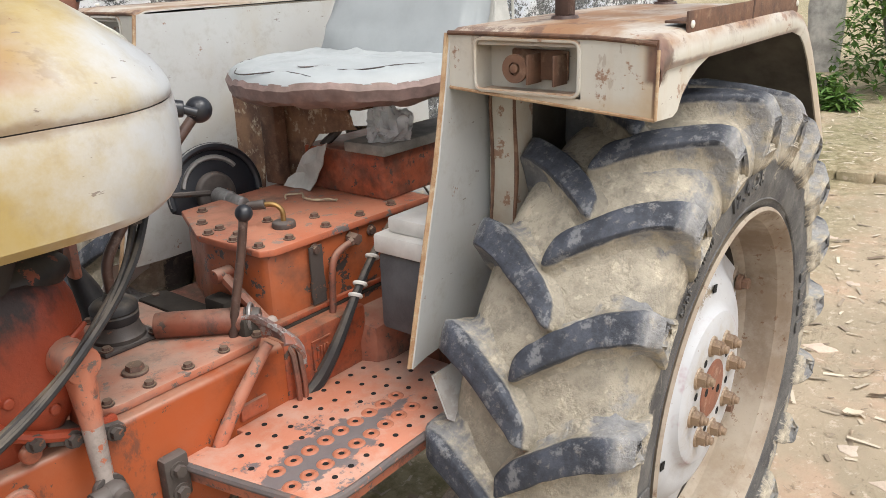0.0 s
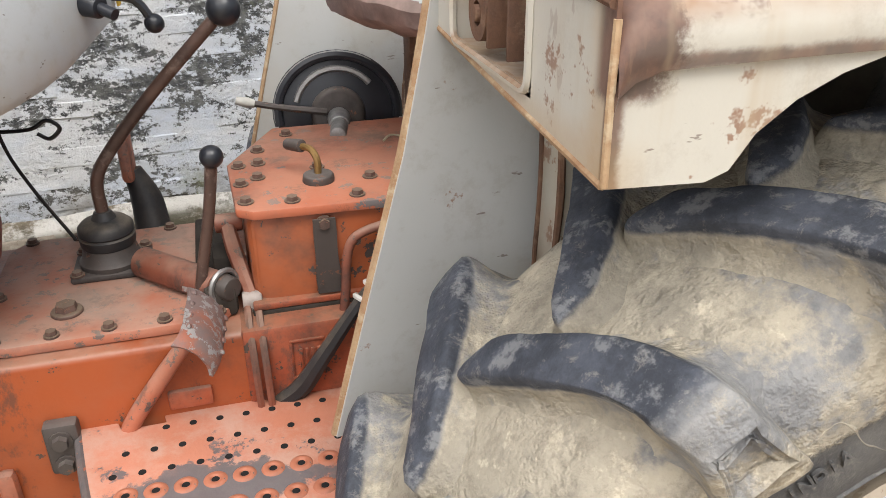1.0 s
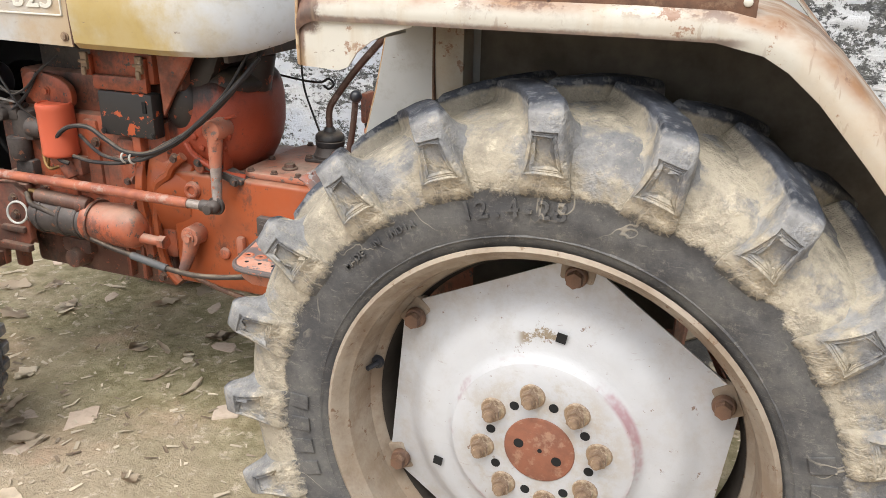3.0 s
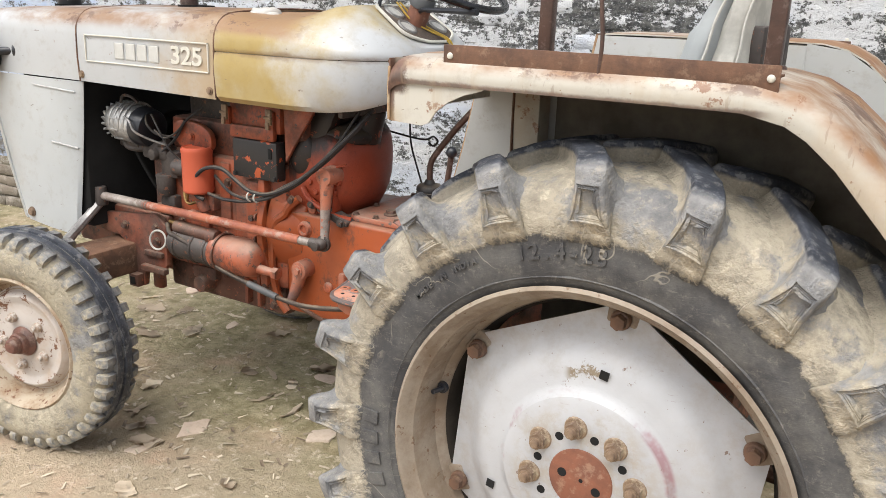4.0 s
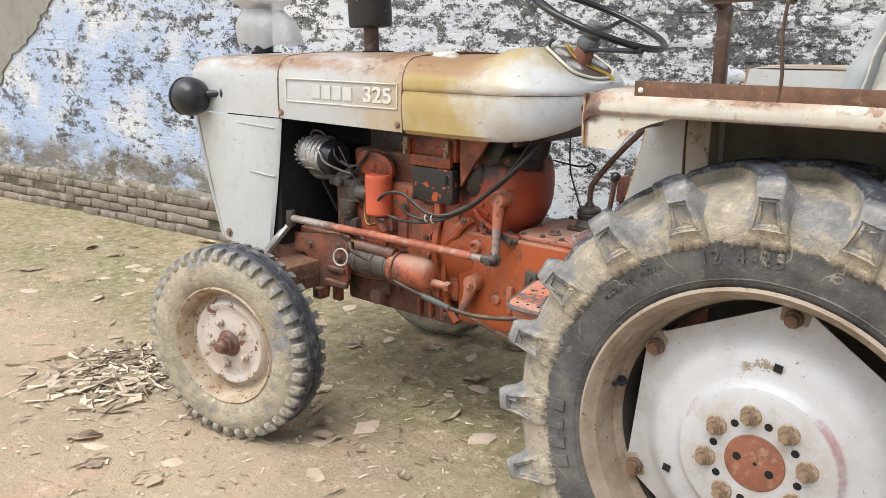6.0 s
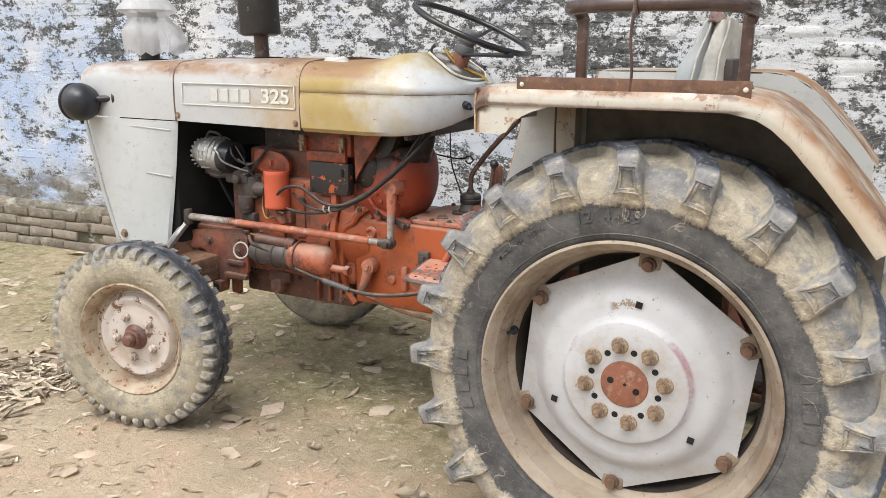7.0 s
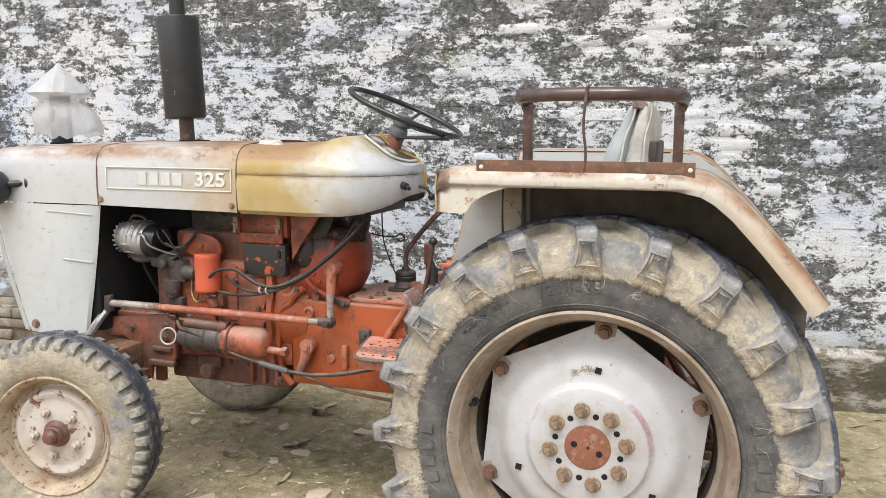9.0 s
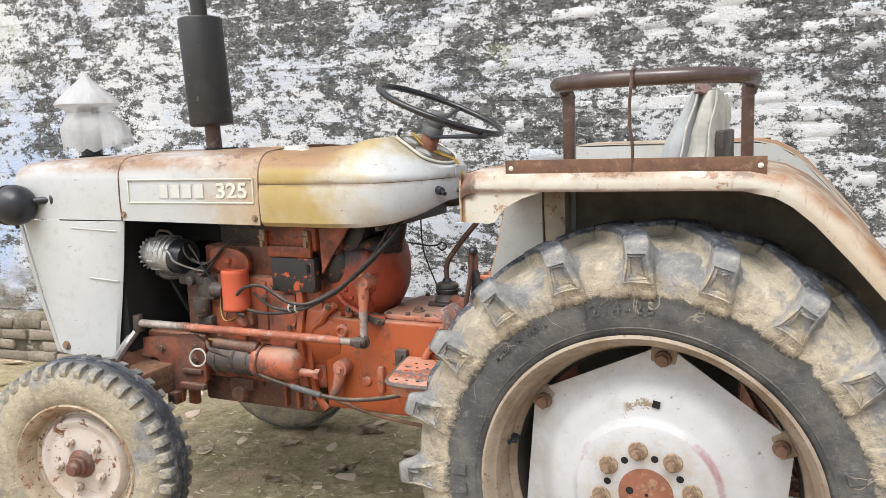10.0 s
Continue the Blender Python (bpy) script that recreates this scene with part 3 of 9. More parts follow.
    # bare brick and brown splash near the ground
    bare = n.step(n.noise(flat, 4.6, 6, 0.75), 0.665, 0.69)
    c = n.mix(n.math("MULTIPLY", bare, 0.7), c, n.mix(n.noise(p, 22, 3), (0.24, 0.13, 0.10), (0.15, 0.10, 0.085)))
    rise = n.math("MULTIPLY", n.math("SUBTRACT", 1.0, n.step(x, -3.4, -2.2)), -0.22)
    low = n.math("MULTIPLY", n.math("SUBTRACT", 1.0, n.step(n.math("ADD", n.math("ADD", z, rise), n.math("MULTIPLY", n.noise(p, 3.3, 5), 0.4)), 0.42, 0.66)), n.step(n.noise(flat, 6, 5, 0.7), 0.34, 0.56))
    c = n.mix(n.math("MULTIPLY", low, 0.85), c, n.mix(n.noise(p, 9, 5), (0.24, 0.19, 0.13), (0.08, 0.08, 0.055)))
    green = n.step(n.noise(p, 2.3, 6, 0.7), 0.62, 0.70)
    c = n.mix(n.math("MULTIPLY", green, 0.3), c, (0.22, 0.24, 0.10))
    n.bump(n.math("ADD", n.noise(p, 80, 6, 0.8), n.math("MULTIPLY", n.noise(p, 15, 5, 0.65), 1.6)), 0.9, 0.012)
    return n.done(c, 0.9, 0.0, 0.2)


def plinth_lime():
    """The wall's foot: lime left on the ledge, moss and splashed mud on the face."""
    n = Nodes("mossy_splashed_plinth")
    p = n.pos()
    c = n.mix(n.step(n.noise(p, 5, 6, 0.7), 0.35, 0.65), (0.085, 0.080, 0.055), (0.19, 0.155, 0.11))
    c = n.mix(n.math("MULTIPLY", n.step(n.noise(n.stretch(p, 0.6, 0.6, 1.4), 9, 6, 0.75), 0.52, 0.64), 0.8), c, (0.42, 0.40, 0.36))
    ledge = n.math("MULTIPLY", n.step(n.up(), 0.25, 0.6), n.math("MULTIPLY", n.step(n.noise(p, 7, 6, 0.7), 0.40, 0.56), n.math("ADD", 0.25, n.math("MULTIPLY", n.step(n.axis(p, 0), -2.6, -1.4), 0.75))))
    c = n.mix(n.math("MULTIPLY", ledge, 0.85), c, (0.66, 0.64, 0.60))
    n.bump(n.math("ADD", n.noise(p, 70, 6, 0.8), n.math("MULTIPLY", n.noise(p, 12, 5, 0.65), 1.8)), 0.9, 0.014)
    return n.done(c, 0.92, 0.0, 0.2)


def bare_brick():
    n = Nodes("bare_grey_footing_brick")
    p = n.pos()
    c = n.mix(n.rnd(), (0.30, 0.255, 0.205), (0.185, 0.160, 0.130))
    c = n.mix(n.math("MULTIPLY", n.step(n.noise(p, 8, 6, 0.7), 0.48, 0.62), 0.6), c, (0.40, 0.365, 0.315))
    c = n.mix(n.math("MULTIPLY", n.step(n.noise(p, 5, 6, 0.7), 0.52, 0.66), 0.6), c, (0.10, 0.095, 0.065))
    c = n.mix(n.math("MULTIPLY", n.step(n.noise(p, 42, 5, 0.8), 0.54, 0.64), 0.5), c, (0.11, 0.085, 0.065))
    n.bump(n.math("ADD", n.noise(p, 70, 6, 0.8), n.math("MULTIPLY", n.noise(p, 14, 5), 1.6)), 0.8, 0.012)
    return n.done(c, 0.92, 0.0, 0.2)


BARE_BRICK = bare_brick()
PLINTH = plinth_lime()
WASH = whitewash("mouldy_limewash_joint", 0)
WASH_BRICK = whitewash("mouldy_limewash_brick", 1)
WASH_REST = whitewash("mouldy_limewash_brickwork", 2)


def cement():
    n = Nodes("grey_cement_render")
    p = n.pos()
    c = n.mix(n.noise(p, 2, 5), (0.215, 0.208, 0.185), (0.30, 0.29, 0.26))
    c = n.mix(n.math("MULTIPLY", n.step(n.noise(p, 11, 5), 0.5, 0.7), 0.5), c, (0.16, 0.155, 0.14))
    n.bump(n.noise(p, 80, 5), 0.4, 0.003)
    return n.done(c, 0.9, 0, 0.2)


CEMENT = cement()


def earth():
    n = Nodes("trodden_earth")
    p = n.pos()
    c = n.mix(n.step(n.noise(p, 0.9, 5, 0.6), 0.35, 0.65), (0.485, 0.392, 0.282), (0.385, 0.320, 0.228))
    c = n.mix(n.math("MULTIPLY", n.step(n.noise(p, 2.3, 5, 0.65), 0.48, 0.66), 0.75), c, (0.545, 0.385, 0.275))
    x, y = n.axis(p, 0), n.axis(p, 1)
    moss = n.math("MULTIPLY", n.step(n.math("ADD", y, n.math("MULTIPLY", n.noise(p, 1.1, 3), 0.6)), 0.35, 1.15), n.step(n.noise(p, 2.0, 6, 0.68), 0.28, 0.54))
    c = n.mix(n.math("MULTIPLY", moss, 0.78), c, n.mix(n.step(n.noise(p, 15, 5, 0.7), 0.35, 0.65), (0.150, 0.145, 0.062), (0.36, 0.325, 0.200)))
    c = n.mix(n.math("MULTIPLY", n.step(n.noise(p, 19, 6, 0.75), 0.54, 0.66), 0.65), c, (0.64, 0.54, 0.43))
    c = n.mix(n.math("MULTIPLY", n.step(n.noise(p, 31, 6, 0.75), 0.57, 0.68), 0.6), c, (0.17, 0.13, 0.09))
    n.bump(n.math("ADD", n.noise(p, 28, 6, 0.75), n.math("MULTIPLY", n.noise(p, 170, 4, 0.7), 0.35)), 0.8, 0.02)
    return n.done(c, 0.95, 0, 0.15)


EARTH = earth()


def leaf_mat(name, a, b, rough=0.6):
    n = Nodes(name)
    c = n.mix(n.rnd(), a, b)
    c = n.mix(n.math("MULTIPLY", n.step(n.noise(n.obj(), 60, 4), 0.45, 0.7), 0.3), c, tuple(0.55 * v for v in a))
    return n.done(c, rough, 0, 0.3)


def leaf_stuff(name, a, b, rough=0.6):
    n = Nodes(name)
    return n.done(n.mix(n.island(), a, b), rough, 0, 0.3)


DRY_LEAF = leaf_mat("dry_leaf", (0.74, 0.66, 0.52), (0.52, 0.42, 0.31))
LITTER = leaf_stuff("leaf_litter", (0.64, 0.56, 0.43), (0.20, 0.15, 0.105))
STONE = leaf_mat("pale_brick_chip", (0.60, 0.47, 0.37), (0.50, 0.42, 0.34), 0.9)
GREEN = leaf_stuff("green_leaf", (0.055, 0.125, 0.022), (0.11, 0.19, 0.035))
TRUNKPAINT = plain("limewashed_post", (0.52, 0.50, 0.46), 0.9, 0, 0.45, 7, 0.5, 0.2)

# ---- building helpers ----
YC = 0.775  # the tractor's centre line
HUB = Vector((0.009, 0.140, 0.612))  # middle of the near rear wheel


def finish(bm, name, material, smooth=40.0):
    bmesh.ops.recalc_face_normals(bm, faces=bm.faces)
    me = bpy.data.meshes.new(name)
    bm.to_mesh(me)
    bm.free()
    me.materials.append(material)
    if smooth:
        me.set_sharp_from_angle(angle=radians(smooth))
        for f in me.polygons:
            f.use_smooth = True
    return me


def thing(name, place, label, category, group="", kind=""):
    """A top-level Empty that carries parts."""
    return tagged(bpy_place(new(name), place), label, category, group, kind)


def bpy_place(ob, place):
    ob.matrix_world = Matrix.Translation(place)
    return ob


def attach(ob, parent, m=None):
    ob.parent = parent
    ob.matrix_parent_inverse = world_of(parent).inverted()
    if m is not None:
        ob.matrix_basis = m
    return ob


def world_of(ob):
    m = ob.matrix_basis.copy()
    while ob.parent:
        m = ob.matrix_parent_inverse @ m
        ob = ob.parent
        m = ob.matrix_basis @ m
    return m


def part(name, bm, material, parent, label="", smooth=40.0, m=None):
    """One mesh object under a thing or under a part, built in world coordinates unless m is given."""
    me = bm if isinstance(bm, bpy.types.Mesh) else finish(bm, name, material, smooth)
    return tagged(attach(new(name, me), parent, m), label)


def solo(name, bm, material, label, category, group="", kind="", smooth=40.0, m=None):
    me = bm if isinstance(bm, bpy.types.Mesh) else finish(bm, name, material, smooth)
    ob = new(name, me)
    if m is not None:
        ob.matrix_world = m
    return tagged(ob, label, category, group, kind)


def box(x0, x1, y0, y1, z0, z1, bevel=0.004, bm=None, m=None, seg=2):
    own = bmesh.new()
    c = Vector(((x0 + x1) / 2, (y0 + y1) / 2, (z0 + z1) / 2))
    bmesh.ops.create_cube(own, size=1.0, matrix=Matrix.Translation(c) @ Matrix.Diagonal((x1 - x0, y1 - y0, z1 - z0, 1)))
    if bevel:
        bmesh.ops.bevel(own, geom=own.edges[:], offset=bevel, segments=seg, affect="EDGES", profile=0.5)
    if m is not None:
        bmesh.ops.transform(own, matrix=m, verts=own.verts)
    return join(bm, own)


def join(bm, own):
    if bm is None:
        return own
    me = bpy.data.meshes.new("tmp")
    own.to_mesh(me)
    own.free()
    bm.from_mesh(me)
    bpy.data.meshes.remove(me)
    return bm


def cyl(p0, p1, r, r2=None, seg=20, bevel=0.0, bm=None):
    """A cylinder or cone from p0 to p1."""
    own = bmesh.new()
    p0, p1 = Vector(p0), Vector(p1)
    d = p1 - p0
    m = Matrix.Translation((p0 + p1) / 2) @ d.to_track_quat("Z", "Y").to_matrix().to_4x4()
    bmesh.ops.create_cone(own, cap_ends=True, segments=seg, radius1=r, radius2=r if r2 is None else r2, depth=d.length, matrix=m)
    if bevel:
        rims = [e for e in own.edges if len(e.link_faces) == 2 and any(len(f.verts) > 4 for f in e.link_faces)]
        bmesh.ops.bevel(own, geom=rims, offset=bevel, segments=2, affect="EDGES", profile=0.5)
    return join(bm, own)


def ball(c, r, bm=None, squash=(1, 1, 1), seg=16):
    own = bmesh.new()
    bmesh.ops.create_uvsphere(own, u_segments=seg * 2, v_segments=seg, radius=r, matrix=Matrix.Translation(c) @ Matrix.Diagonal((*squash, 1)))
    return join(bm, own)


def smooth_path(pts, per=6):
    """Catmull-Rom through the points."""
    p = [Vector(q) for q in pts]
    p = [2 * p[0] - p[1], *p, 2 * p[-1] - p[-2]]
    out = []
    for a, b, c, d in zip(p, p[1:], p[2:], p[3:]):
        for k in range(per):
            t = k / per
            out.append(0.5 * ((2 * b) + (c - a) * t + (2 * a - 5 * b + 4 * c - d) * t * t + (3 * b - a - 3 * c + d) * t**3))
    return [*out, p[-2]]


def tube(pts, r, seg=8, per=6, bm=None, closed=False, smooth=True):
    """A round bar or hose along points; r may be one radius or a list for the given points."""
    path = smooth_path(pts, per) if smooth else [Vector(q) for q in pts]
    n = len(path)
    radii = [r] * n if not isinstance(r, (list, tuple)) else [float(v) for v in np.interp(np.linspace(0, len(r) - 1, n), range(len(r)), r)]
    own = bmesh.new()
    rings, side = [], None
    for i, q in enumerate(path):
        d = (path[min(i + 1, n - 1)] - path[max(i - 1, 0)]).normalized()
        if side is None:
            side = d.orthogonal().normalized()
        side = (side - d * side.dot(d)).normalized()
        up = d.cross(side)
        rings.append([own.verts.new(q + radii[i] * (math.cos(a) * side + math.sin(a) * up)) for a in (2 * math.pi * k / seg for k in range(seg))])
    for a, b in zip(rings, rings[1:]):
        for k in range(seg):
            own.faces.new((a[k], a[(k + 1) % seg], b[(k + 1) % seg], b[k]))
    own.faces.new(rings[0][::-1])
    own.faces.new(rings[-1])
    return join(bm, own)


def ring(c, radius, r, axis, seg=48, tseg=10, bm=None):
    """A torus round an axis."""
    m = Matrix.Translation(c) @ Vector(axis).to_track_quat("Z", "Y").to_matrix().to_4x4()
    own = bmesh.new()
    loops = []
    for i in range(seg):
        a = 2 * math.pi * i / seg
        loops.append([own.verts.new(m @ Vector(((radius + r * math.cos(b)) * math.cos(a), (radius + r * math.cos(b)) * math.sin(a), r * math.sin(b)))) for b in (2 * math.pi * k / tseg for k in range(tseg))])
    for i in range(seg):
        p, q = loops[i], loops[(i + 1) % seg]
        for k in range(tseg):
            own.faces.new((p[k], q[k], q[(k + 1) % tseg], p[(k + 1) % tseg]))
    return join(bm, own)


def lathe(profile, seg=72, s=1.0, wobble=None, closed=True):
    """Turn a closed (y, r) outline round the y axis."""
    bm = bmesh.new()
    loops = []
    for i in range(seg):
        a = 2 * math.pi * i / seg
        loops.append([bm.verts.new((r * math.cos(a), s * y, r * math.sin(a))) for y, r in profile])
    n = len(profile)
    for i in range(seg):
        p, q = loops[i], loops[(i + 1) % seg]
        for k in range(n if closed else n - 1):
            bm.faces.new((p[k], p[(k + 1) % n], q[(k + 1) % n], q[k]))
    return bm


def prism(outline, place, depth, bevel=0.0, bm=None):
    """A flat outline (2D) laid by place(u, v, w) and given a depth along w."""
    own = bmesh.new()
    lo = [own.verts.new(place(u, v, 0)) for u, v in outline]
    hi = [own.verts.new(place(u, v, depth)) for u, v in outline]
    own.faces.new(lo[::-1])
    own.faces.new(hi)
    n = len(lo)
    for k in range(n):
        own.faces.new((lo[k], lo[(k + 1) % n], hi[(k + 1) % n], hi[k]))
    if bevel:
        bmesh.ops.recalc_face_normals(own, faces=own.faces)
        bmesh.ops.bevel(own, geom=own.edges[:], offset=bevel, segments=2, affect="EDGES", profile=0.5)
    return join(bm, own)


def sheet(rows, thick, bm=None):
    """A bent plate through a grid of points, given a thickness inward."""
    own = bmesh.new()
    grid = [[own.verts.new(q) for q in row] for row in rows]
    faces = []
    for a, b in zip(grid, grid[1:]):
        for k in range(len(a) - 1):
            faces.append(own.faces.new((a[k], a[k + 1], b[k + 1], b[k])))
    bmesh.ops.recalc_face_normals(own, faces=own.faces)
    bmesh.ops.solidify(own, geom=own.faces[:], thickness=thick)
    return join(bm, own)


def bolt(c, axis, r=0.011, h=0.010, bm=None, washer=True):
    """A hexagon head with a washer."""
    c, axis = Vector(c), Vector(axis).normalized()
    own = bmesh.new()
    if washer:
        cyl(c, c + axis * 0.003, r * 1.35, seg=12, bm=own)
    cyl(c + axis * 0.002, c + axis * h, r, r * 0.94, seg=6, bm=own)
    return join(bm, own)


def rounded(u0, u1, v0, v1, r, n=4):
    """A rectangle's outline with round corners."""
    out = []
    for cu, cv, a0 in ((u1 - r, v1 - r, 0), (u0 + r, v1 - r, 90), (u0 + r, v0 + r, 180), (u1 - r, v0 + r, 270)):
        out += [(cu + r * math.cos(radians(a0 + 90 * k / n)), cv + r * math.sin(radians(a0 + 90 * k / n))) for k in range(n + 1)]
    return out


def lettering(text, size, depth):
    """Characters of the built-in font as a bmesh in the xy plane, middle at the origin."""
    data = bpy.data.curves.new("text", "FONT")
    data.body, data.size, data.extrude, data.align_x, data.align_y = text, size, depth, "CENTER", "CENTER"
    data.offset = 0.018 * size
    ob = bpy.data.objects.new("text", data)
    me = bpy.data.meshes.new_from_object(ob)
    bm = bmesh.new()
    bm.from_mesh(me)
    bpy.data.objects.remove(ob)
    bpy.data.meshes.remove(me)
    return bm

# ---- ground ----
def graded(lo, hi, fine_lo, fine_hi, step, growth=1.35):
    mid = list(np.arange(fine_lo, fine_hi + 1e-6, step))
    up, d = [mid[-1]], step
    while up[-1] < hi:
        d *= growth
        up.append(min(up[-1] + d, hi))
    down, d = [mid[0]], step
    while down[-1] > lo:
        d *= growth
        down.append(max(down[-1] - d, lo))
    return np.array(down[:0:-1] + mid + up[1:])


def lift(x, y):
    """Height of the trodden ground: small unevenness, and a low brick-edged step up at the back of the yard."""
    far = max(abs(x), abs(y))
    h = 0.010 * noise.noise((x * 1.7, y * 1.7, 0.3)) + 0.006 * noise.noise((x * 6, y * 6, 2.0)) + 0.003 * noise.noise((x * 17, y * 17, 5.0))
    h *= 1.0 if far < 12 else 0.2
    if x > 4.3:
        h += 0.08 * min((x - 4.3) / 0.12, 1.0)
    return h


def ground():
    xs, ys = graded(-900, 900, -5.2, 2.2, 0.05), graded(-900, 900, -0.4, 2.4, 0.05)
    bm = bmesh.new()
    rows = [[bm.verts.new((x, y, lift(x, y))) for x in xs] for y in ys]
    for a, b in zip(rows, rows[1:]):
        for k in range(len(a) - 1):
            bm.faces.new((a[k], a[k + 1], b[k + 1], b[k]))
    return solo("ground", bm, EARTH, "trodden brown earth yard with moss and leaf litter", "ground", kind="structure", smooth=180)


ground()

# ---- the limewashed brick wall behind the tractor ----
WALL = pose(0, 2.462, 0, 0, 0, 5.6)


def wall():
    bm = box(-12.0, 7.0, -0.0108, 0.36, 0.0, 3.1, 0)
    back = solo("wall_north", bm, WASH, "old brick yard wall with flaking blue-white limewash and black mould", "wall", kind="structure", smooth=0, m=WALL)
    # plinth: a thicker foot with a sloped, crumbling top
    rng = random.Random(4)
    bm = bmesh.new()
    xs = np.arange(-12.0, 7.01, 0.08)
    prof = [(-0.075, -0.02), (-0.07, 0.10), (-0.066, 0.20), (-0.058, 0.275), (-0.03, 0.315), (0.012, 0.335)]
    grid = []
    for x in xs:
        grid.append([bm.verts.new((x, y + 0.018 * noise.noise((x * 3, z * 9, 1)) + 0.008 * noise.noise((x * 14, z * 22, 7)), z + (0.022 * noise.noise((x * 2.2, 4, z)) if z > 0.2 else 0))) for y, z in prof])
    for a, b in zip(grid, grid[1:]):
        for k in range(len(prof) - 1):
            bm.faces.new((a[k], b[k], b[k + 1], a[k + 1]))
    part("plinth", bm, PLINTH, back, "crumbling splashed plinth", smooth=50, m=WALL)
    # footing: courses of bare grey brick, one loosened gap
    foot = [brick_mesh(0.232, 0.10, 0.064, random.Random(70 + k), "footing_brick", BARE_BRICK) for k in range(4)]
    for course in range(4):
        x, k = -9.0 + 0.12 * (course % 2), course
        while x < -1.2:
            m = WALL @ pose(x, -0.037 - 0.014 * (course == 0) - 0.007 * rng.random() + 0.005 * course, 0.028 + 0.0715 * course + rng.uniform(-0.004, 0.004), rng.uniform(-2, 2), rng.uniform(-1.5, 1.5), rng.uniform(-2, 2)) @ Matrix.Diagonal((rng.uniform(0.92, 1.04), 1, rng.uniform(0.92, 1.04), 1))
            if rng.random() > 0.04 and not (course == 1 and abs(x + 4.05) < 0.16):
                part("footing_brick", foot[k % 4], None, back, m=m)
            x += 0.243
            k += 1
    return back


def brick_mesh(w, d, h, rng, name, mat=None):
    """A worn brick: a bevelled block with pulled corners, 44 triangles."""
    bm = bmesh.new()
    bmesh.ops.create_cube(bm, size=1.0, matrix=Matrix.Diagonal((w, d, h, 1)))
    for v in bm.verts:
        v.co += Vector((rng.uniform(-0.006, 0.006), rng.uniform(-0.003, 0.003), rng.uniform(-0.005, 0.005)))
    bmesh.ops.bevel(bm, geom=bm.edges[:], offset=0.005, segments=1, affect="EDGES")
    return finish(bm, name, mat or WASH_BRICK, 60)


wall_north = wall()


def cement_pier():
    """The rendered end of the wall, with its broken edge, and the pier beyond."""
    edge = []
    for k in range(150):
        z = 0.30 + k * 0.019
        edge.append((-8.55 + 1.54 * (z - 0.34) + 0.16 * noise.noise((z * 2.5, 1, 0)) + 0.10 * noise.noise((z * 9, 3, 0)) + 0.05 * noise.noise((z * 31, 7, 0)), z))
    outline = [(-11.9, 0.30), *edge, (-11.9, 3.14)]
    bm = prism(outline, lambda u, v, w: Vector((u, -0.026 + w, v)), 0.020)
    solo("wall_render", bm, CEMENT, "broken-edged patch of grey cement render on the brick wall", "render", kind="structure", smooth=0, m=WALL)
    bm = box(-9.5, -8.80, -0.30, -0.028, -0.05, 3.15, 0.02)
    solo("wall_pier", bm, CEMENT, "square pier of grey cement render against the wall", "pier", kind="structure", m=WALL)


cement_pier()

# ---- the tractor ----
tractor = thing("tractor", (-0.95, YC, 0), "old orange and cream farm tractor with rusty fenders and muddy tyres", "tractor")


def roughen(bm, amount, seed, fine=0.5):
    """Uneven a surface along its normals, as dried mud and wear do."""
    bm.normal_update()
    off = Vector((seed * 7.3, seed * 3.1, seed * 5.7))
    moves = []
    for v in bm.verts:
        q = v.co + off
        moves.append(v.normal * amount * (noise.noise(q * 19) + fine * noise.noise(q * 48)))
    for v, d in zip(bm.verts, moves):
        v.co += d


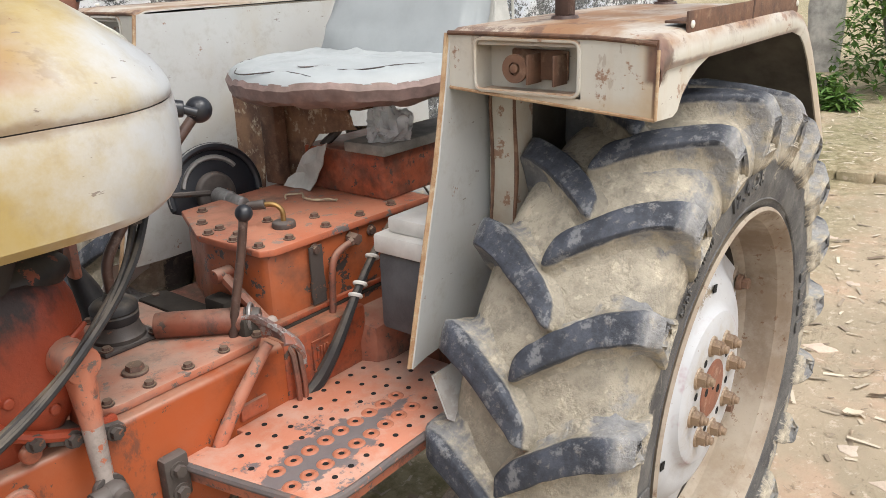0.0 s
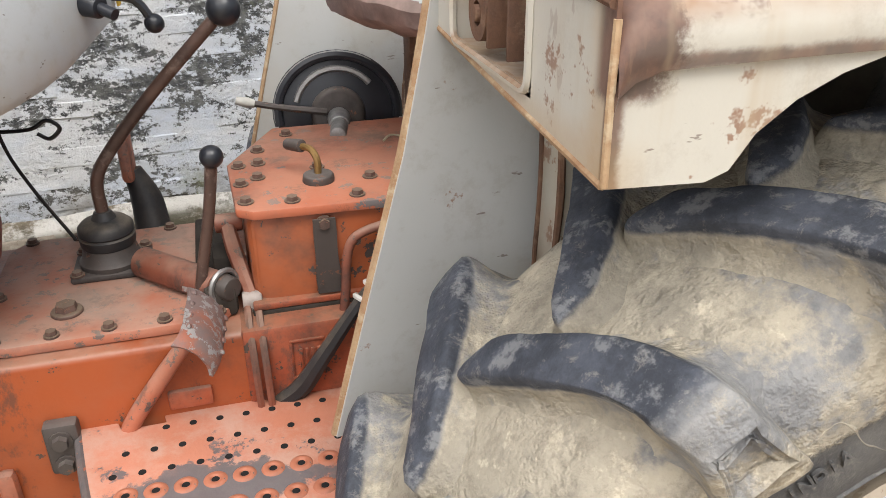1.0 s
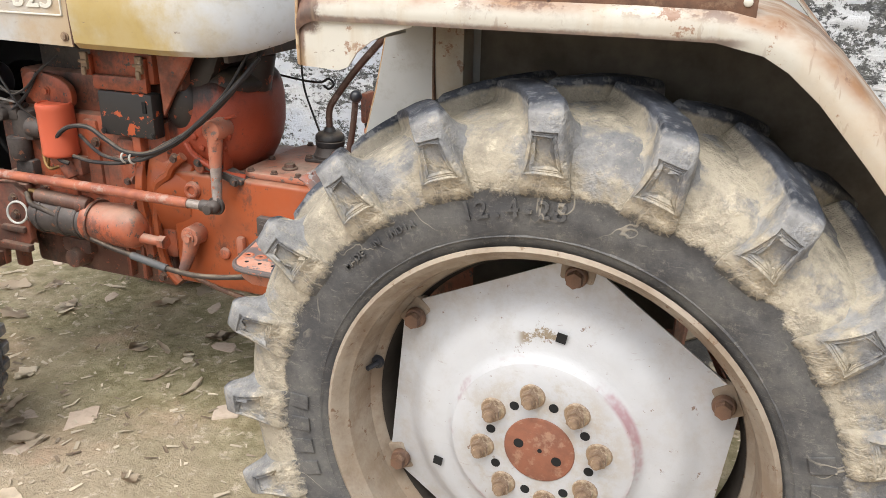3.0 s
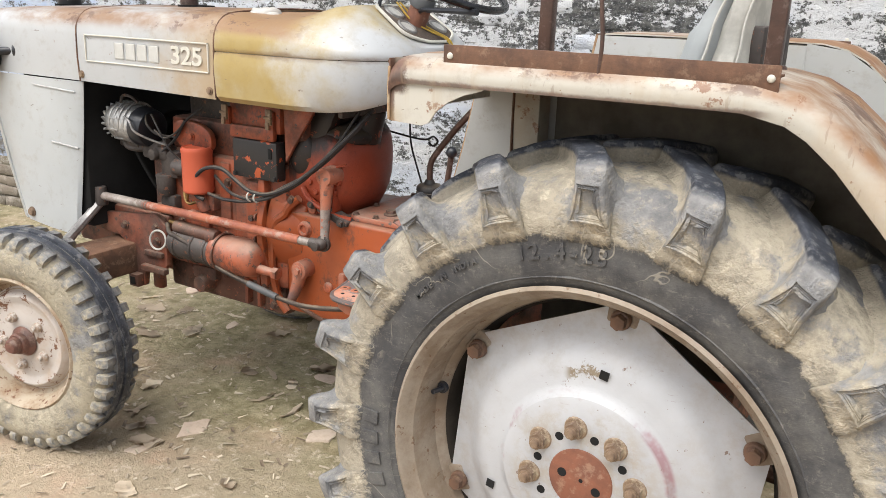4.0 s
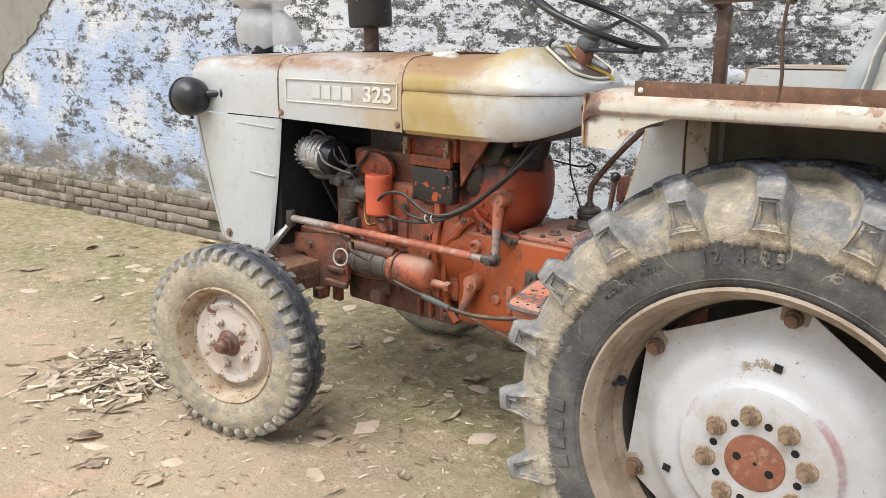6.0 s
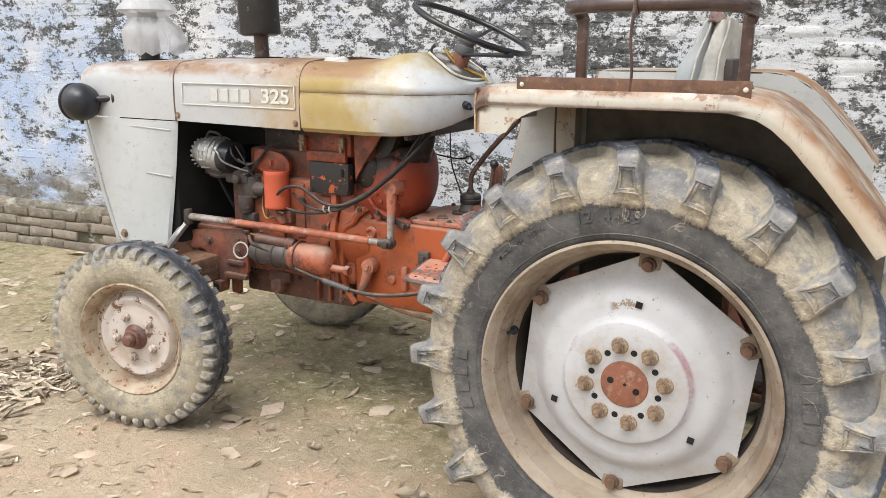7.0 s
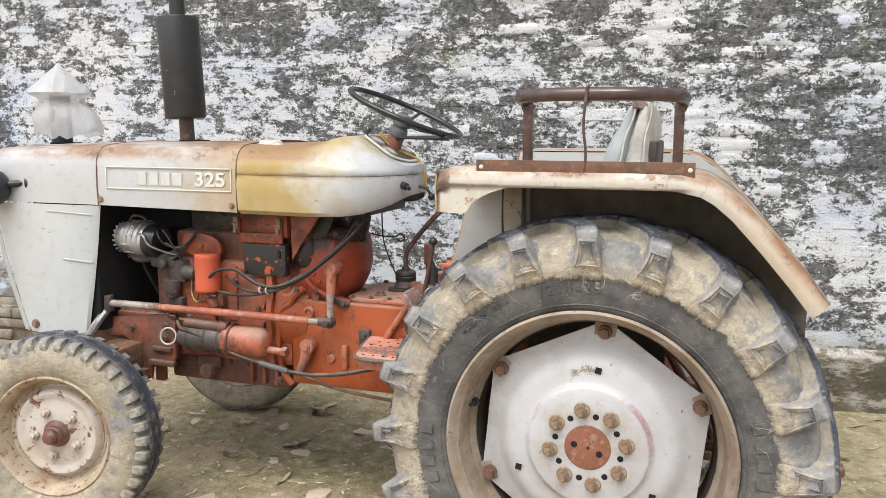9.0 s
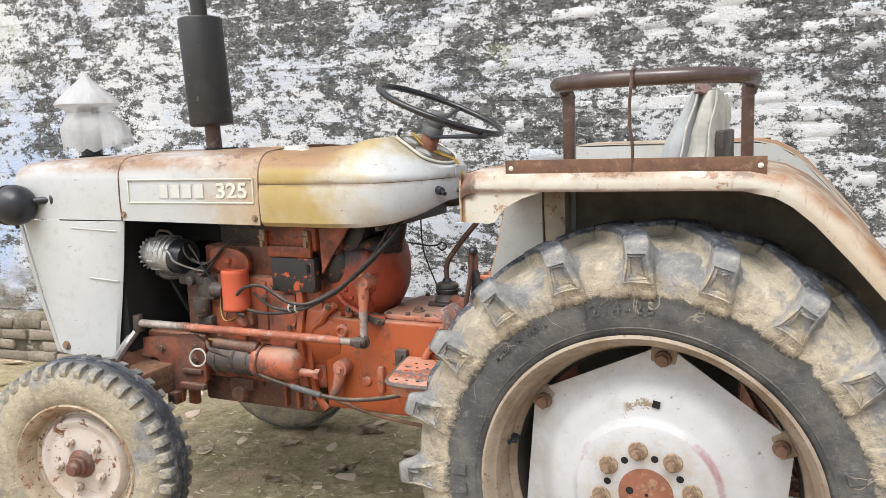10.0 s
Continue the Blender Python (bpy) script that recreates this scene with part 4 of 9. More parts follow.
def tread_lug(s, far, seed):
    """One bar of the chevron tread with its flared foot and, on the outer half, the framed pocket on its shoulder."""
    stations = [  # y, r of the crown; y, r of the foot; half widths of crown and foot; turn in degrees
        (-0.146, 0.452, -0.136, 0.466, 0.032, 0.044, 0.0),
        (-0.1725, 0.488, -0.145, 0.486, 0.038, 0.046, 0.0),
        (-0.182, 0.562, -0.140, 0.545, 0.0245, 0.038, 0.0),
        (-0.171, 0.597, -0.128, 0.556, 0.026, 0.036, 0.3),
        (-0.150, 0.610, -0.108, 0.568, 0.0255, 0.036, 0.9),
        (-0.110, 0.614, -0.085, 0.574, 0.0255, 0.036, 2.4),
        (-0.070, 0.618, -0.060, 0.579, 0.0255, 0.036, 4.6),
        (-0.030, 0.620, -0.028, 0.582, 0.025, 0.035, 7.2),
        (0.006, 0.620, 0.006, 0.583, 0.023, 0.033, 10.0),
        (0.020, 0.611, 0.026, 0.580, 0.015, 0.032, 11.2),
        (0.029, 0.588, 0.040, 0.576, 0.009, 0.030, 12.0),
    ]
    side = -1.0 if far else 1.0
    bm = bmesh.new()
    table, dense = np.array(stations), []
    per = 2 if far else 4
    for i in range(len(table) - 1):  # a smooth curve through the stations
        a, b, c, d = table[max(i - 1, 0)], table[i], table[i + 1], table[min(i + 2, len(table) - 1)]
        for t in np.arange(per) / per:
            dense.append((i + t, 0.5 * (2 * b + (c - a) * t + (2 * a - 5 * b + 4 * c - d) * t * t + (3 * b - a - 3 * c + d) * t**3)))
    dense.append((len(table) - 1.0, table[-1]))
    # the bar's section: a long concave flare out of the casing, a rounded shoulder, a flat crown
    half = [(2.05, 0.0, -0.14), (1.60, 0.0, -0.02), (1.18, 0.04, 0.07), (0.80, 0.26, 0.19), (0.50, 0.52, 0.36), (0.28, 0.76, 0.60), (0.12, 0.92, 0.82), (0.03, 0.985, 0.94), (0.0, 0.93, 0.99), (0.0, 0.50, 1.0)]
    section = [(-f, -w, h) for f, w, h in half] + [(0.0, 0.0, 1.0)] + [(f, w, h) for f, w, h in half[::-1]]
    rows = []
    for st, (y, r, yf, rf, w, wf, turn) in dense:
        flare = 1.0 if st > 2.5 else 0.62 + 0.152 * st  # the side faces stand steeper
        row = []
        for f, g, h in section:
            yy, rr = yf + (y - yf) * h, rf + (r - rf) * h
            a = radians(90 + turn) + (f * flare * wf + g * w) / rr
            row.append(bm.verts.new((rr * math.cos(a), s * side * yy, rr * math.sin(a))))
        rows.append(row)
    pocket = []
    mid = len(half)
    for i, (a, b) in enumerate(zip(rows, rows[1:])):
        for k in range(len(section) - 1):
            f = bm.faces.new((a[k], a[k + 1], b[k + 1], b[k]))
            if not far and 1.2 <= dense[i][0] < 2.2 and mid - 2 <= k <= mid + 1:
                pocket.append(f)
    bm.faces.new(rows[0])
    bm.faces.new(rows[-1][::-1])
    bmesh.ops.recalc_face_normals(bm, faces=bm.faces)
    roughen(bm, 0.0036, seed)
    if pocket:  # a raised rim, a ribbed ledge, a sunk floor
        for thickness, depth in ((0.0024, 0.0026), (0.0018, 0.0004), (0.0020, -0.0040), (0.0017, 0.0008), (0.0014, -0.0009), (0.0017, 0.0008), (0.0014, -0.0009), (0.0020, -0.0058)):
            bmesh.ops.inset_region(bm, faces=pocket, thickness=thickness, depth=depth, use_even_offset=False)
    return finish(bm, "tread_lug", REAR_RUBBER, 50)


def fine_profile(points, per=3):
    """A smooth outline through (y, r) points."""
    return [(v.x, v.y) for v in smooth_path([(y, r, 0.0) for y, r in points], per)]


def rear_wheel(place, s, label):
    """s = 1: its outside faces -y."""
    m = Matrix.Translation(place)
    rim_prof = [(-0.152, 0.386), (-0.157, 0.379), (-0.150, 0.371), (-0.138, 0.366), (-0.128, 0.357), (-0.095, 0.350), (-0.060, 0.346), (-0.045, 0.334), (-0.015, 0.325), (0.05, 0.325),
                (0.075, 0.345), (0.128, 0.357), (0.150, 0.371), (0.157, 0.379), (0.152, 0.386), (0.140, 0.378), (0.08, 0.356), (0.05, 0.333), (-0.015, 0.333), (-0.055, 0.354), (-0.138, 0.376)]
    wheel = part("rear_wheel", lathe(rim_prof, 96, s), RIM, tractor, label, 30, m)
    # liner behind the disc: muddy, with the gap's shadow painted in
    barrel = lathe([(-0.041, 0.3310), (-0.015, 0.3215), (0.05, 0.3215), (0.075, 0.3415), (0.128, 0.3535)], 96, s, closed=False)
    part("rim_barrel", barrel, GRIME_SHADE, wheel, "inside of the rim, mud and painted shade in its black", 30, m)
    carcass = [(-0.120, 0.368), (-0.138, 0.380), (-0.150, 0.398), (-0.157, 0.430), (-0.158, 0.458), (-0.1605, 0.478), (-0.160, 0.505), (-0.149, 0.540), (-0.124, 0.564), (-0.080, 0.577), (-0.035, 0.584), (0.0, 0.586)]
    inner = [(0.0, 0.565), (-0.09, 0.555), (-0.13, 0.52), (-0.142, 0.45), (-0.130, 0.395), (-0.112, 0.372)]
    outer = fine_profile(carcass + [(-y, r) for y, r in carcass[-2::-1]], 4 if s > 0 else 2)
    prof = outer + [(-y, r) for y, r in inner[::-1]] + inner[1:]
    casing = lathe(prof, 280 if s > 0 else 120, s)
    bmesh.ops.recalc_face_normals(casing, faces=casing.faces)
    roughen(casing, 0.0022, 3)
    part("tyre", casing, REAR_RUBBER, wheel, "ribbed black tyre caked in pale mud", 60, m)
    near_lugs, far_lugs = [tread_lug(s, False, k) for k in range(5 if s > 0 else 1)], [tread_lug(s, True, 9 + k) for k in range(3 if s > 0 else 1)]
    for k in range(20):
        # crowns lean towards the front of the tractor at the top
        part("tread_lug", near_lugs[(k * 3) % len(near_lugs)], None, wheel, m=m @ pose(0, 0, 0, 0, -18 * k - 0.7, 0))
        part("tread_lug", far_lugs[k % len(far_lugs)], None, wheel, m=m @ pose(0, 0, 0, 0, -18 * k - 9.7, 0))
    # rings moulded in the sidewall
    bm = bmesh.new()
    for r0, y in ((0.477, -0.1575), (0.402, -0.151)):
        own = lathe([(y, r0 - 0.003), (y - 0.0025, r0), (y, r0 + 0.003)], 96, s)
        join(bm, own)
    part("sidewall_ring", bm, REAR_RUBBER, wheel, m=m)
    # the pressed six-sided disc
    bm = bmesh.new()
    radii = [(0.0, -0.108), (0.05, -0.108), (0.10, -0.108), (0.150, -0.108), (0.162, -0.104), (0.170, -0.094), (0.182, -0.089), (0.205, -0.088), (0.225, -0.084), (0.242, -0.073), (0.256, -0.060), (0.270, -0.053), (1.0, -0.049)]
    seg, loops = 144, []
    for r, y in radii[1:]:
        row = []
        for i in range(seg):
            a = 2 * math.pi * i / seg
            if r == 1.0:
                u = ((math.degrees(a) - 84.5) % 60) - 30
                rr = min(0.296 / math.cos(radians(u)), 0.334)
            else:
                rr = r
            row.append(bm.verts.new((rr * math.cos(a), s * (y + (0.004 if r == 1.0 else 0)), rr * math.sin(a))))
        loops.append(row)
    for p, q in zip(loops, loops[1:]):
        for i in range(seg):
            bm.faces.new((p[i], p[(i + 1) % seg], q[(i + 1) % seg], q[i]))
    bm.faces.new(loops[0])
    bmesh.ops.recalc_face_normals(bm, faces=bm.faces)
    bmesh.ops.solidify(bm, geom=bm.faces[:], thickness=0.009)
    disc = part("wheel_disc", bm, DISC, wheel, "pale lilac-white pressed wheel disc with scuffs", 30, m)
    nut = bmesh.new()
    cyl((0, -0.105, 0), (0, -0.112, 0), 0.024, 0.021, 18, 0, nut)
    cyl((0, -0.110, 0), (0, -0.128, 0), 0.0175, 0.0165, 6, 0, nut)
    cyl((0, -0.127, 0), (0, -0.134, 0), 0.012, 0.0115, 14, 0.002, nut)
    cyl((0, -0.133, 0), (0, -0.141, 0), 0.009, 0.008, 12, 0.001, nut)
    if s < 0:
        bmesh.ops.scale(nut, vec=(1, -1, 1), verts=nut.verts)
    nut = finish(nut, "wheel_nut", RUST_NUT, 30)
    for k in range(8):
        a = radians(99.6 + 45 * k)
        part("wheel_nut", nut, None, wheel, m=m @ Matrix.Translation((0.104 * math.cos(a), 0, 0.104 * math.sin(a))))
    rb = bmesh.new()
    cyl((0, -0.054, 0), (0, -0.066, 0), 0.020, 0.018, 16, 0.002, rb)
    cyl((0, -0.064, 0), (0, -0.080, 0), 0.015, 0.014, 6, 0, rb)
    if s < 0:
        bmesh.ops.scale(rb, vec=(1, -1, 1), verts=rb.verts)
    rb = finish(rb, "rim_bolt", RIM_BOLT, 30)
    lug = bmesh.new()
    box(-0.030, 0.030, -0.050, -0.02, 0.295, 0.336, 0.006, lug)
    if s < 0:
        bmesh.ops.scale(lug, vec=(1, -1, 1), verts=lug.verts)
    lug = finish(lug, "rim_bracket", RIM, 30)
    for k in range(6):
        a = radians(84.5 + 60 * k)
        part("rim_bolt", rb, None, wheel, m=m @ Matrix.Translation((0.311 * math.cos(a), 0, 0.311 * math.sin(a))))
        part("rim_bracket", lug, None, wheel, m=m @ pose(0, 0, 0, 0, 90 - math.degrees(a), 0))
    cap = cyl((0, -s * 0.100, 0), (0, -s * 0.1105, 0), 0.064, 0.062, 40, 0.002)
    part("hub_cap", cap, HUB_RUST, wheel, "round red-oxide hub plate", m=m)
    # flat black patches paint the shade inside the holes
    bolt_hole = finish(cyl((0, -s * 0.1075, 0), (0, -s * 0.1085, 0), 0.0085, seg=14), "disc_hole", SHADOW, 0)
    for k in range(8):
        a = radians(99.6 + 22.5 + 45 * k)
        part("disc_hole", bolt_hole, None, wheel, m=m @ Matrix.Translation((0.090 * math.cos(a), 0, 0.090 * math.sin(a))))
    for dx, dz, r in ((-0.036, 0.006, 0.009), (0.032, -0.014, 0.009), (0.002, 0.0, 0.004)):
        part("cap_hole", cyl((dx, -s * 0.1095, dz), (dx, -s * 0.1112, dz), r, seg=14), SHADOW, wheel, "", 0, m)
    for ang, r in ((84.5, 0.212), (204.5, 0.212), (324.5, 0.212)):
        a = radians(ang)
        square = box(-0.0085, 0.0085, -s * 0.091 - 0.001, -s * 0.091 + 0.001, -0.0085, 0.0085, 0, None, Matrix.Translation((r * math.cos(a), 0, r * math.sin(a))) @ pose(0, 0, 0, 0, 10, 0))
        part("drain_hole", square, SHADOW, wheel, "", 0, m)
    valve = cyl((-0.325, -s * 0.06, 0.075), (-0.333, -s * 0.095, 0.077), 0.006, 0.005, 10)
    cyl((-0.328, -s * 0.06, 0.076), (-0.328, -s * 0.068, 0.076), 0.013, 0.012, 12, 0, valve)
    part("valve", valve, BLACK, wheel, "tyre valve stem", m=m)
    return wheel


near_rear = rear_wheel(HUB, 1.0, "big rear wheel with muddy cream rim")
rear_wheel(Vector((HUB.x, 2 * YC - HUB.y, HUB.z)), -1.0, "big rear wheel with muddy cream rim")


def sidewall_words():
    """Raised size and origin marks on the near rear tyre; the maker's name is plain bars."""
    m = Matrix.Translation(HUB)

    def along(text, size, r, mid, pitch):
        for k, ch in enumerate(text):
            a = mid - (k - (len(text) - 1) / 2) * pitch
            if ch != " ":
                own = lettering(ch, size, 0.0016)
                bmesh.ops.transform(own, matrix=pose(r * math.cos(radians(a)), -0.1600, r * math.sin(radians(a)), 0, 0, 0) @ pose(0, 0, 0, 0, 90 - a, 0) @ pose(0, 0, 0, 90, 0, 0), verts=own.verts)
                part("size_letter", own, REAR_RUBBER, near_rear, "", 0, m)

    along("12.4-28", 0.040, 0.448, 97.0, 3.1)
    along("MADE IN INDIA", 0.017, 0.452, 128.0, 1.55)
    for mid in (187.0, 7.0):
        for k in range(4):
            a = mid + (k - 1.5) * 6.2
            own = box(-0.014, 0.014, -0.1612, -0.1570, 0.424, 0.460, 0.001)
            cutm = pose(0, 0, 0, 0, 90 - a, 0)
            bmesh.ops.transform(own, matrix=cutm, verts=own.verts)
            part("maker_bar", own, REAR_RUBBER, near_rear, "raised plain bar on the sidewall", 0, m)


sidewall_words()


def front_wheel(place, s, label):
    m = Matrix.Translation(place) @ pose(0, 0, 0, 0, 0, 12.0)
    rim = [(-0.068, 0.224), (-0.074, 0.218), (-0.068, 0.211), (-0.055, 0.204), (-0.040, 0.196), (-0.012, 0.190), (-0.004, 0.176), (-0.012, 0.168), (0.004, 0.168), (0.010, 0.186), (0.05, 0.196),
           (0.068, 0.211), (0.074, 0.218), (0.068, 0.224), (0.05, 0.212), (0.02, 0.2), (-0.03, 0.206)]
    wheel = part("front_wheel", lathe(rim, 72, s), FRONT_RIM, tractor, label, 30, m)
    c = [(-0.058, 0.216), (-0.070, 0.226), (-0.081, 0.250), (-0.085, 0.285), (-0.079, 0.316), (-0.066, 0.336), (-0.050, 0.345), (-0.022, 0.350), (0.0, 0.351)]
    inner = [(0.0, 0.335), (-0.055, 0.32), (-0.066, 0.28), (-0.062, 0.24), (-0.05, 0.222)]
    prof = c + [(-y, r) for y, r in c[-2::-1]] + [(-y, r) for y, r in inner[::-1]] + inner[1:]
    part("tyre", lathe(prof, 96, s), FRONT_RUBBER, wheel, "narrow ribbed tyre, muddy sidewalls, dark worn tread", 30, m)
    ribs = bmesh.new()
    for y in (-0.020, 0.020):
        join(ribs, lathe([(y - 0.015, 0.350), (y - 0.013, 0.363), (y + 0.013, 0.363), (y + 0.015, 0.350)], 96, s))
    part("tread_rib", ribs, FRONT_RUBBER, wheel, "smooth dark centre ribs", 30, m)
    lug = bmesh.new()
    prev = None
    for y, r, yf, rf, w in ((-0.0765, 0.320, -0.070, 0.318, 0.0105), (-0.0815, 0.328, -0.072, 0.324, 0.0115), (-0.0795, 0.345, -0.066, 0.332, 0.0125), (-0.069, 0.3585, -0.054, 0.340, 0.013), (-0.038, 0.363, -0.036, 0.346, 0.013)):
        row = [lug.verts.new((t, s * yy, rr)) for t, yy, rr in ((-w * 1.25, yf, rf), (-w, y, r), (w, y, r), (w * 1.25, yf, rf))]
        if prev:
            for k in range(3):
                lug.faces.new((prev[k], prev[k + 1], row[k + 1], row[k]))
        else:
            lug.faces.new(row)
        prev = row
    lug.faces.new(prev[::-1])
    lug = finish(lug, "shoulder_lug", FRONT_RUBBER, 40)
    for k in range(40):
        part("shoulder_lug", lug, None, wheel, m=m @ pose(0, 0, 0, 0, 9 * k, 0))
        if s > 0:  # the far wheel has worn bald on its inner shoulder
            part("shoulder_lug", lug, None, wheel, m=m @ pose(0, 0, 0, 0, 9 * k + 4.5, 180))
    disc = [(-0.030, 0.001), (-0.030, 0.050), (-0.030, 0.100), (-0.026, 0.118), (-0.028, 0.130), (-0.034, 0.140), (-0.036, 0.150), (-0.030, 0.158), (-0.012, 0.166), (-0.006, 0.176), (0.002, 0.176), (0.002, 0.166), (-0.018, 0.152), (-0.022, 0.1), (-0.022, 0.001)]
    part("wheel_disc", lathe(disc, 64, s), PINK, wheel, "pinkish white dished wheel disc with rust", 30, m)
    hub = lathe([(-0.028, 0.001), (-0.034, 0.050), (-0.042, 0.042), (-0.048, 0.036), (-0.062, 0.034), (-0.066, 0.030), (-0.066, 0.026), (-0.082, 0.025), (-0.092, 0.018), (-0.094, 0.001)][::-1], 32, s, closed=False)
    part("hub", hub, FRONT_HUB, wheel, "rusty hub with grease cap", 30, m)
    nut = bmesh.new()
    cyl((0, -s * 0.028, 0), (0, -s * 0.046, 0), 0.018, 0.016, 8, 0.004, nut)
    cyl((0, -s * 0.045, 0), (0, -s * 0.058, 0), 0.010, 0.008, 10, 0.002, nut)
    nut = finish(nut, "wheel_nut", FLAKED, 30)
    for k in range(5):
        a = radians(115 + 72 * k)
        part("wheel_nut", nut, None, wheel, m=m @ Matrix.Translation((0.084 * math.cos(a), 0, 0.084 * math.sin(a))))
    return wheel


front_wheel((-1.912, 0.158, 0.370), 1.0, "small front wheel with cream rim turned a little")
front_wheel((-1.985, 1.462, 0.370), -1.0, "small front wheel on the wall side turned a little")


# ---- hood, nose and cowl ----
def hood_row(x, w, zb, zt, r, crown=0.012, n=6, lo=None):
    """Points over the hood at x, from the near lower edge over the top to the far one."""
    near = [(-w, zb), (-w - 0.003, (zb + zt - r) / 2), (-w, zt - r)]
    near += [(-w + r - r * math.cos(radians(90 * k / n)), zt - r + r * math.sin(radians(90 * k / n))) for k in range(1, n + 1)]
    top = [(-(w - r) * (1 - t), zt + crown * (1 - (1 - t) ** 2)) for t in (0.25, 0.5, 0.75, 1.0)]
    half = near + top
    full = half + [(-y, z) for y, z in half[-2::-1]]
    return [Vector((x, YC + y, z)) for y, z in full]


HW = 0.327  # half width of the hood
nose_rows = [hood_row(-2.520, HW - 0.035, 1.168, 1.345, 0.05, 0.006), hood_row(-2.505, HW - 0.012, 1.168, 1.368, 0.06, 0.008), hood_row(-2.465, HW, 1.168, 1.380, 0.065), hood_row(-2.22, HW, 1.168, 1.388, 0.07), hood_row(-1.948, HW, 1.168, 1.394, 0.075)]
hood_nose = part("hood_nose", sheet(nose_rows, 0.004), BODY, tractor, "cream front hood section stained with rust")
mid_rows = [hood_row(-1.942, HW + 0.003, 1.168, 1.397, 0.075), hood_row(-1.62, HW + 0.004, 1.164, 1.400, 0.08), hood_row(-1.330, HW + 0.003, 1.160, 1.403, 0.085)]
for sx in (-1.945, -1.327):
    edge_row = hood_row(sx, HW + 0.0035, 1.166, 1.3965 if sx < -1.5 else 1.4035, 0.077 if sx < -1.5 else 0.085)
    part("hood_seam", tube(edge_row, 0.0028, 6, 1, smooth=False), RUST, hood_nose, "rusted joint of the hood sections")
hood = part("hood", sheet(mid_rows, 0.004), BODY, tractor, "cream engine hood, rust-brown along the top")


def cowl_half(x):
    """Half width in plan: straight, then a rounded rear end."""
    t = min(1.0, max(0.0, (x + 1.0) / 0.252))
    return max(0.012, (HW + 0.003) * math.sqrt(1 - t * t))


def cowl_top(x):
    """A low platform for the fuel cap, a hump, then the slope of the dash."""
    return float(np.interp(x, [-1.33, -1.12, -1.07, -1.01, -0.960, -0.928, -0.785, -0.755], [1.404, 1.410, 1.415, 1.427, 1.435, 1.431, 1.337, 1.330]))


def cowl_row(x):
    w, zt = cowl_half(x), cowl_top(x)
    b = min(float(np.interp(x, [-1.13, -1.02, -0.965, -0.755], [0.245, 0.195, 0.175, 0.150])), 0.72 * w)
    zs = float(np.interp(x, [-1.13, -1.02, -0.95, -0.755], [1.330, 1.325, 1.318, 1.311]))
    p = float(np.interp(x, [-1.13, -0.98], [1.0, 1.55]))
    half = [(w, CREASE + 0.002), (w + 0.002, CREASE + 0.012), (w, zs)]
    crown = float(np.interp(x, [-1.324, -1.24, -1.11, -1.0], [0.0, 0.018, 0.018, 0.0]))
    half += [(b + (w - b) * math.cos(radians(a)) ** p, zs + (zt - crown - zs) * math.sin(radians(a)) ** p) for a in (15, 30, 45, 60, 75, 90)]
    half += [(b * 0.66, zt + 0.002 - 0.44 * crown), (b * 0.33, zt + 0.003 - 0.11 * crown), (0.0, zt + 0.003)]
    full = [(-y, z) for y, z in half] + half[-2::-1]
    return [Vector((x, YC + y, z)) for y, z in full]


CREASE = 1.295
xs = [-1.324, -1.23, -1.15, -1.11, -1.07, -1.03] + [-1.0 + 0.252 * math.sin(radians(a)) for a in (0, 8, 16, 24, 32, 40, 48, 55, 62, 68, 74, 79, 83, 86)]
cowl = part("cowl_top", sheet([cowl_row(x) for x in xs], 0.003), COWL, tractor, "white and ochre cowl in front of the steering wheel")


def belly(x):
    return float(np.interp(x, [-1.33, -1.05, -0.92, -0.86, -0.80, -0.755], [1.158, 1.156, 1.160, 1.168, 1.190, 1.224]))


lower = []
for x in xs:
    w, d = cowl_half(x) + 0.002, CREASE - belly(x)
    side = [(-w + 0.004, CREASE), (-w - 0.002, CREASE - 0.2 * d), (-w - 0.001, CREASE - 0.5 * d), (-w + 0.004, CREASE - 0.9 * d), (-w + 0.018, CREASE - d)]
    lower.append([Vector((x, YC + y, z)) for y, z in side])
part("cowl_side", sheet(lower, 0.003), COWL, tractor, "ochre-stained lower cowl side")
part("cowl_side", sheet([[Vector((v.x, 2 * YC - v.y, v.z)) for v in row] for row in lower], 0.003), COWL, tractor, "ochre-stained lower cowl side")
cowl_tail = part("cowl_tail", box(-0.7500, -0.7470, YC - 0.024, YC + 0.024, 1.228, 1.329, 0.001), COWL, tractor, "rear tip of the cowl")
# rear closing plate of the nose and the firewall
part("firewall", box(-0.93, -0.915, YC - 0.27, YC + 0.27, 1.14, 1.36, 0.003), GREASE, tractor)
part("radiator", box(-2.30, -1.985, YC - HW + 0.02, YC + HW - 0.02, 0.66, 1.33, 0.01), SHADOW, tractor, "black radiator and shroud")
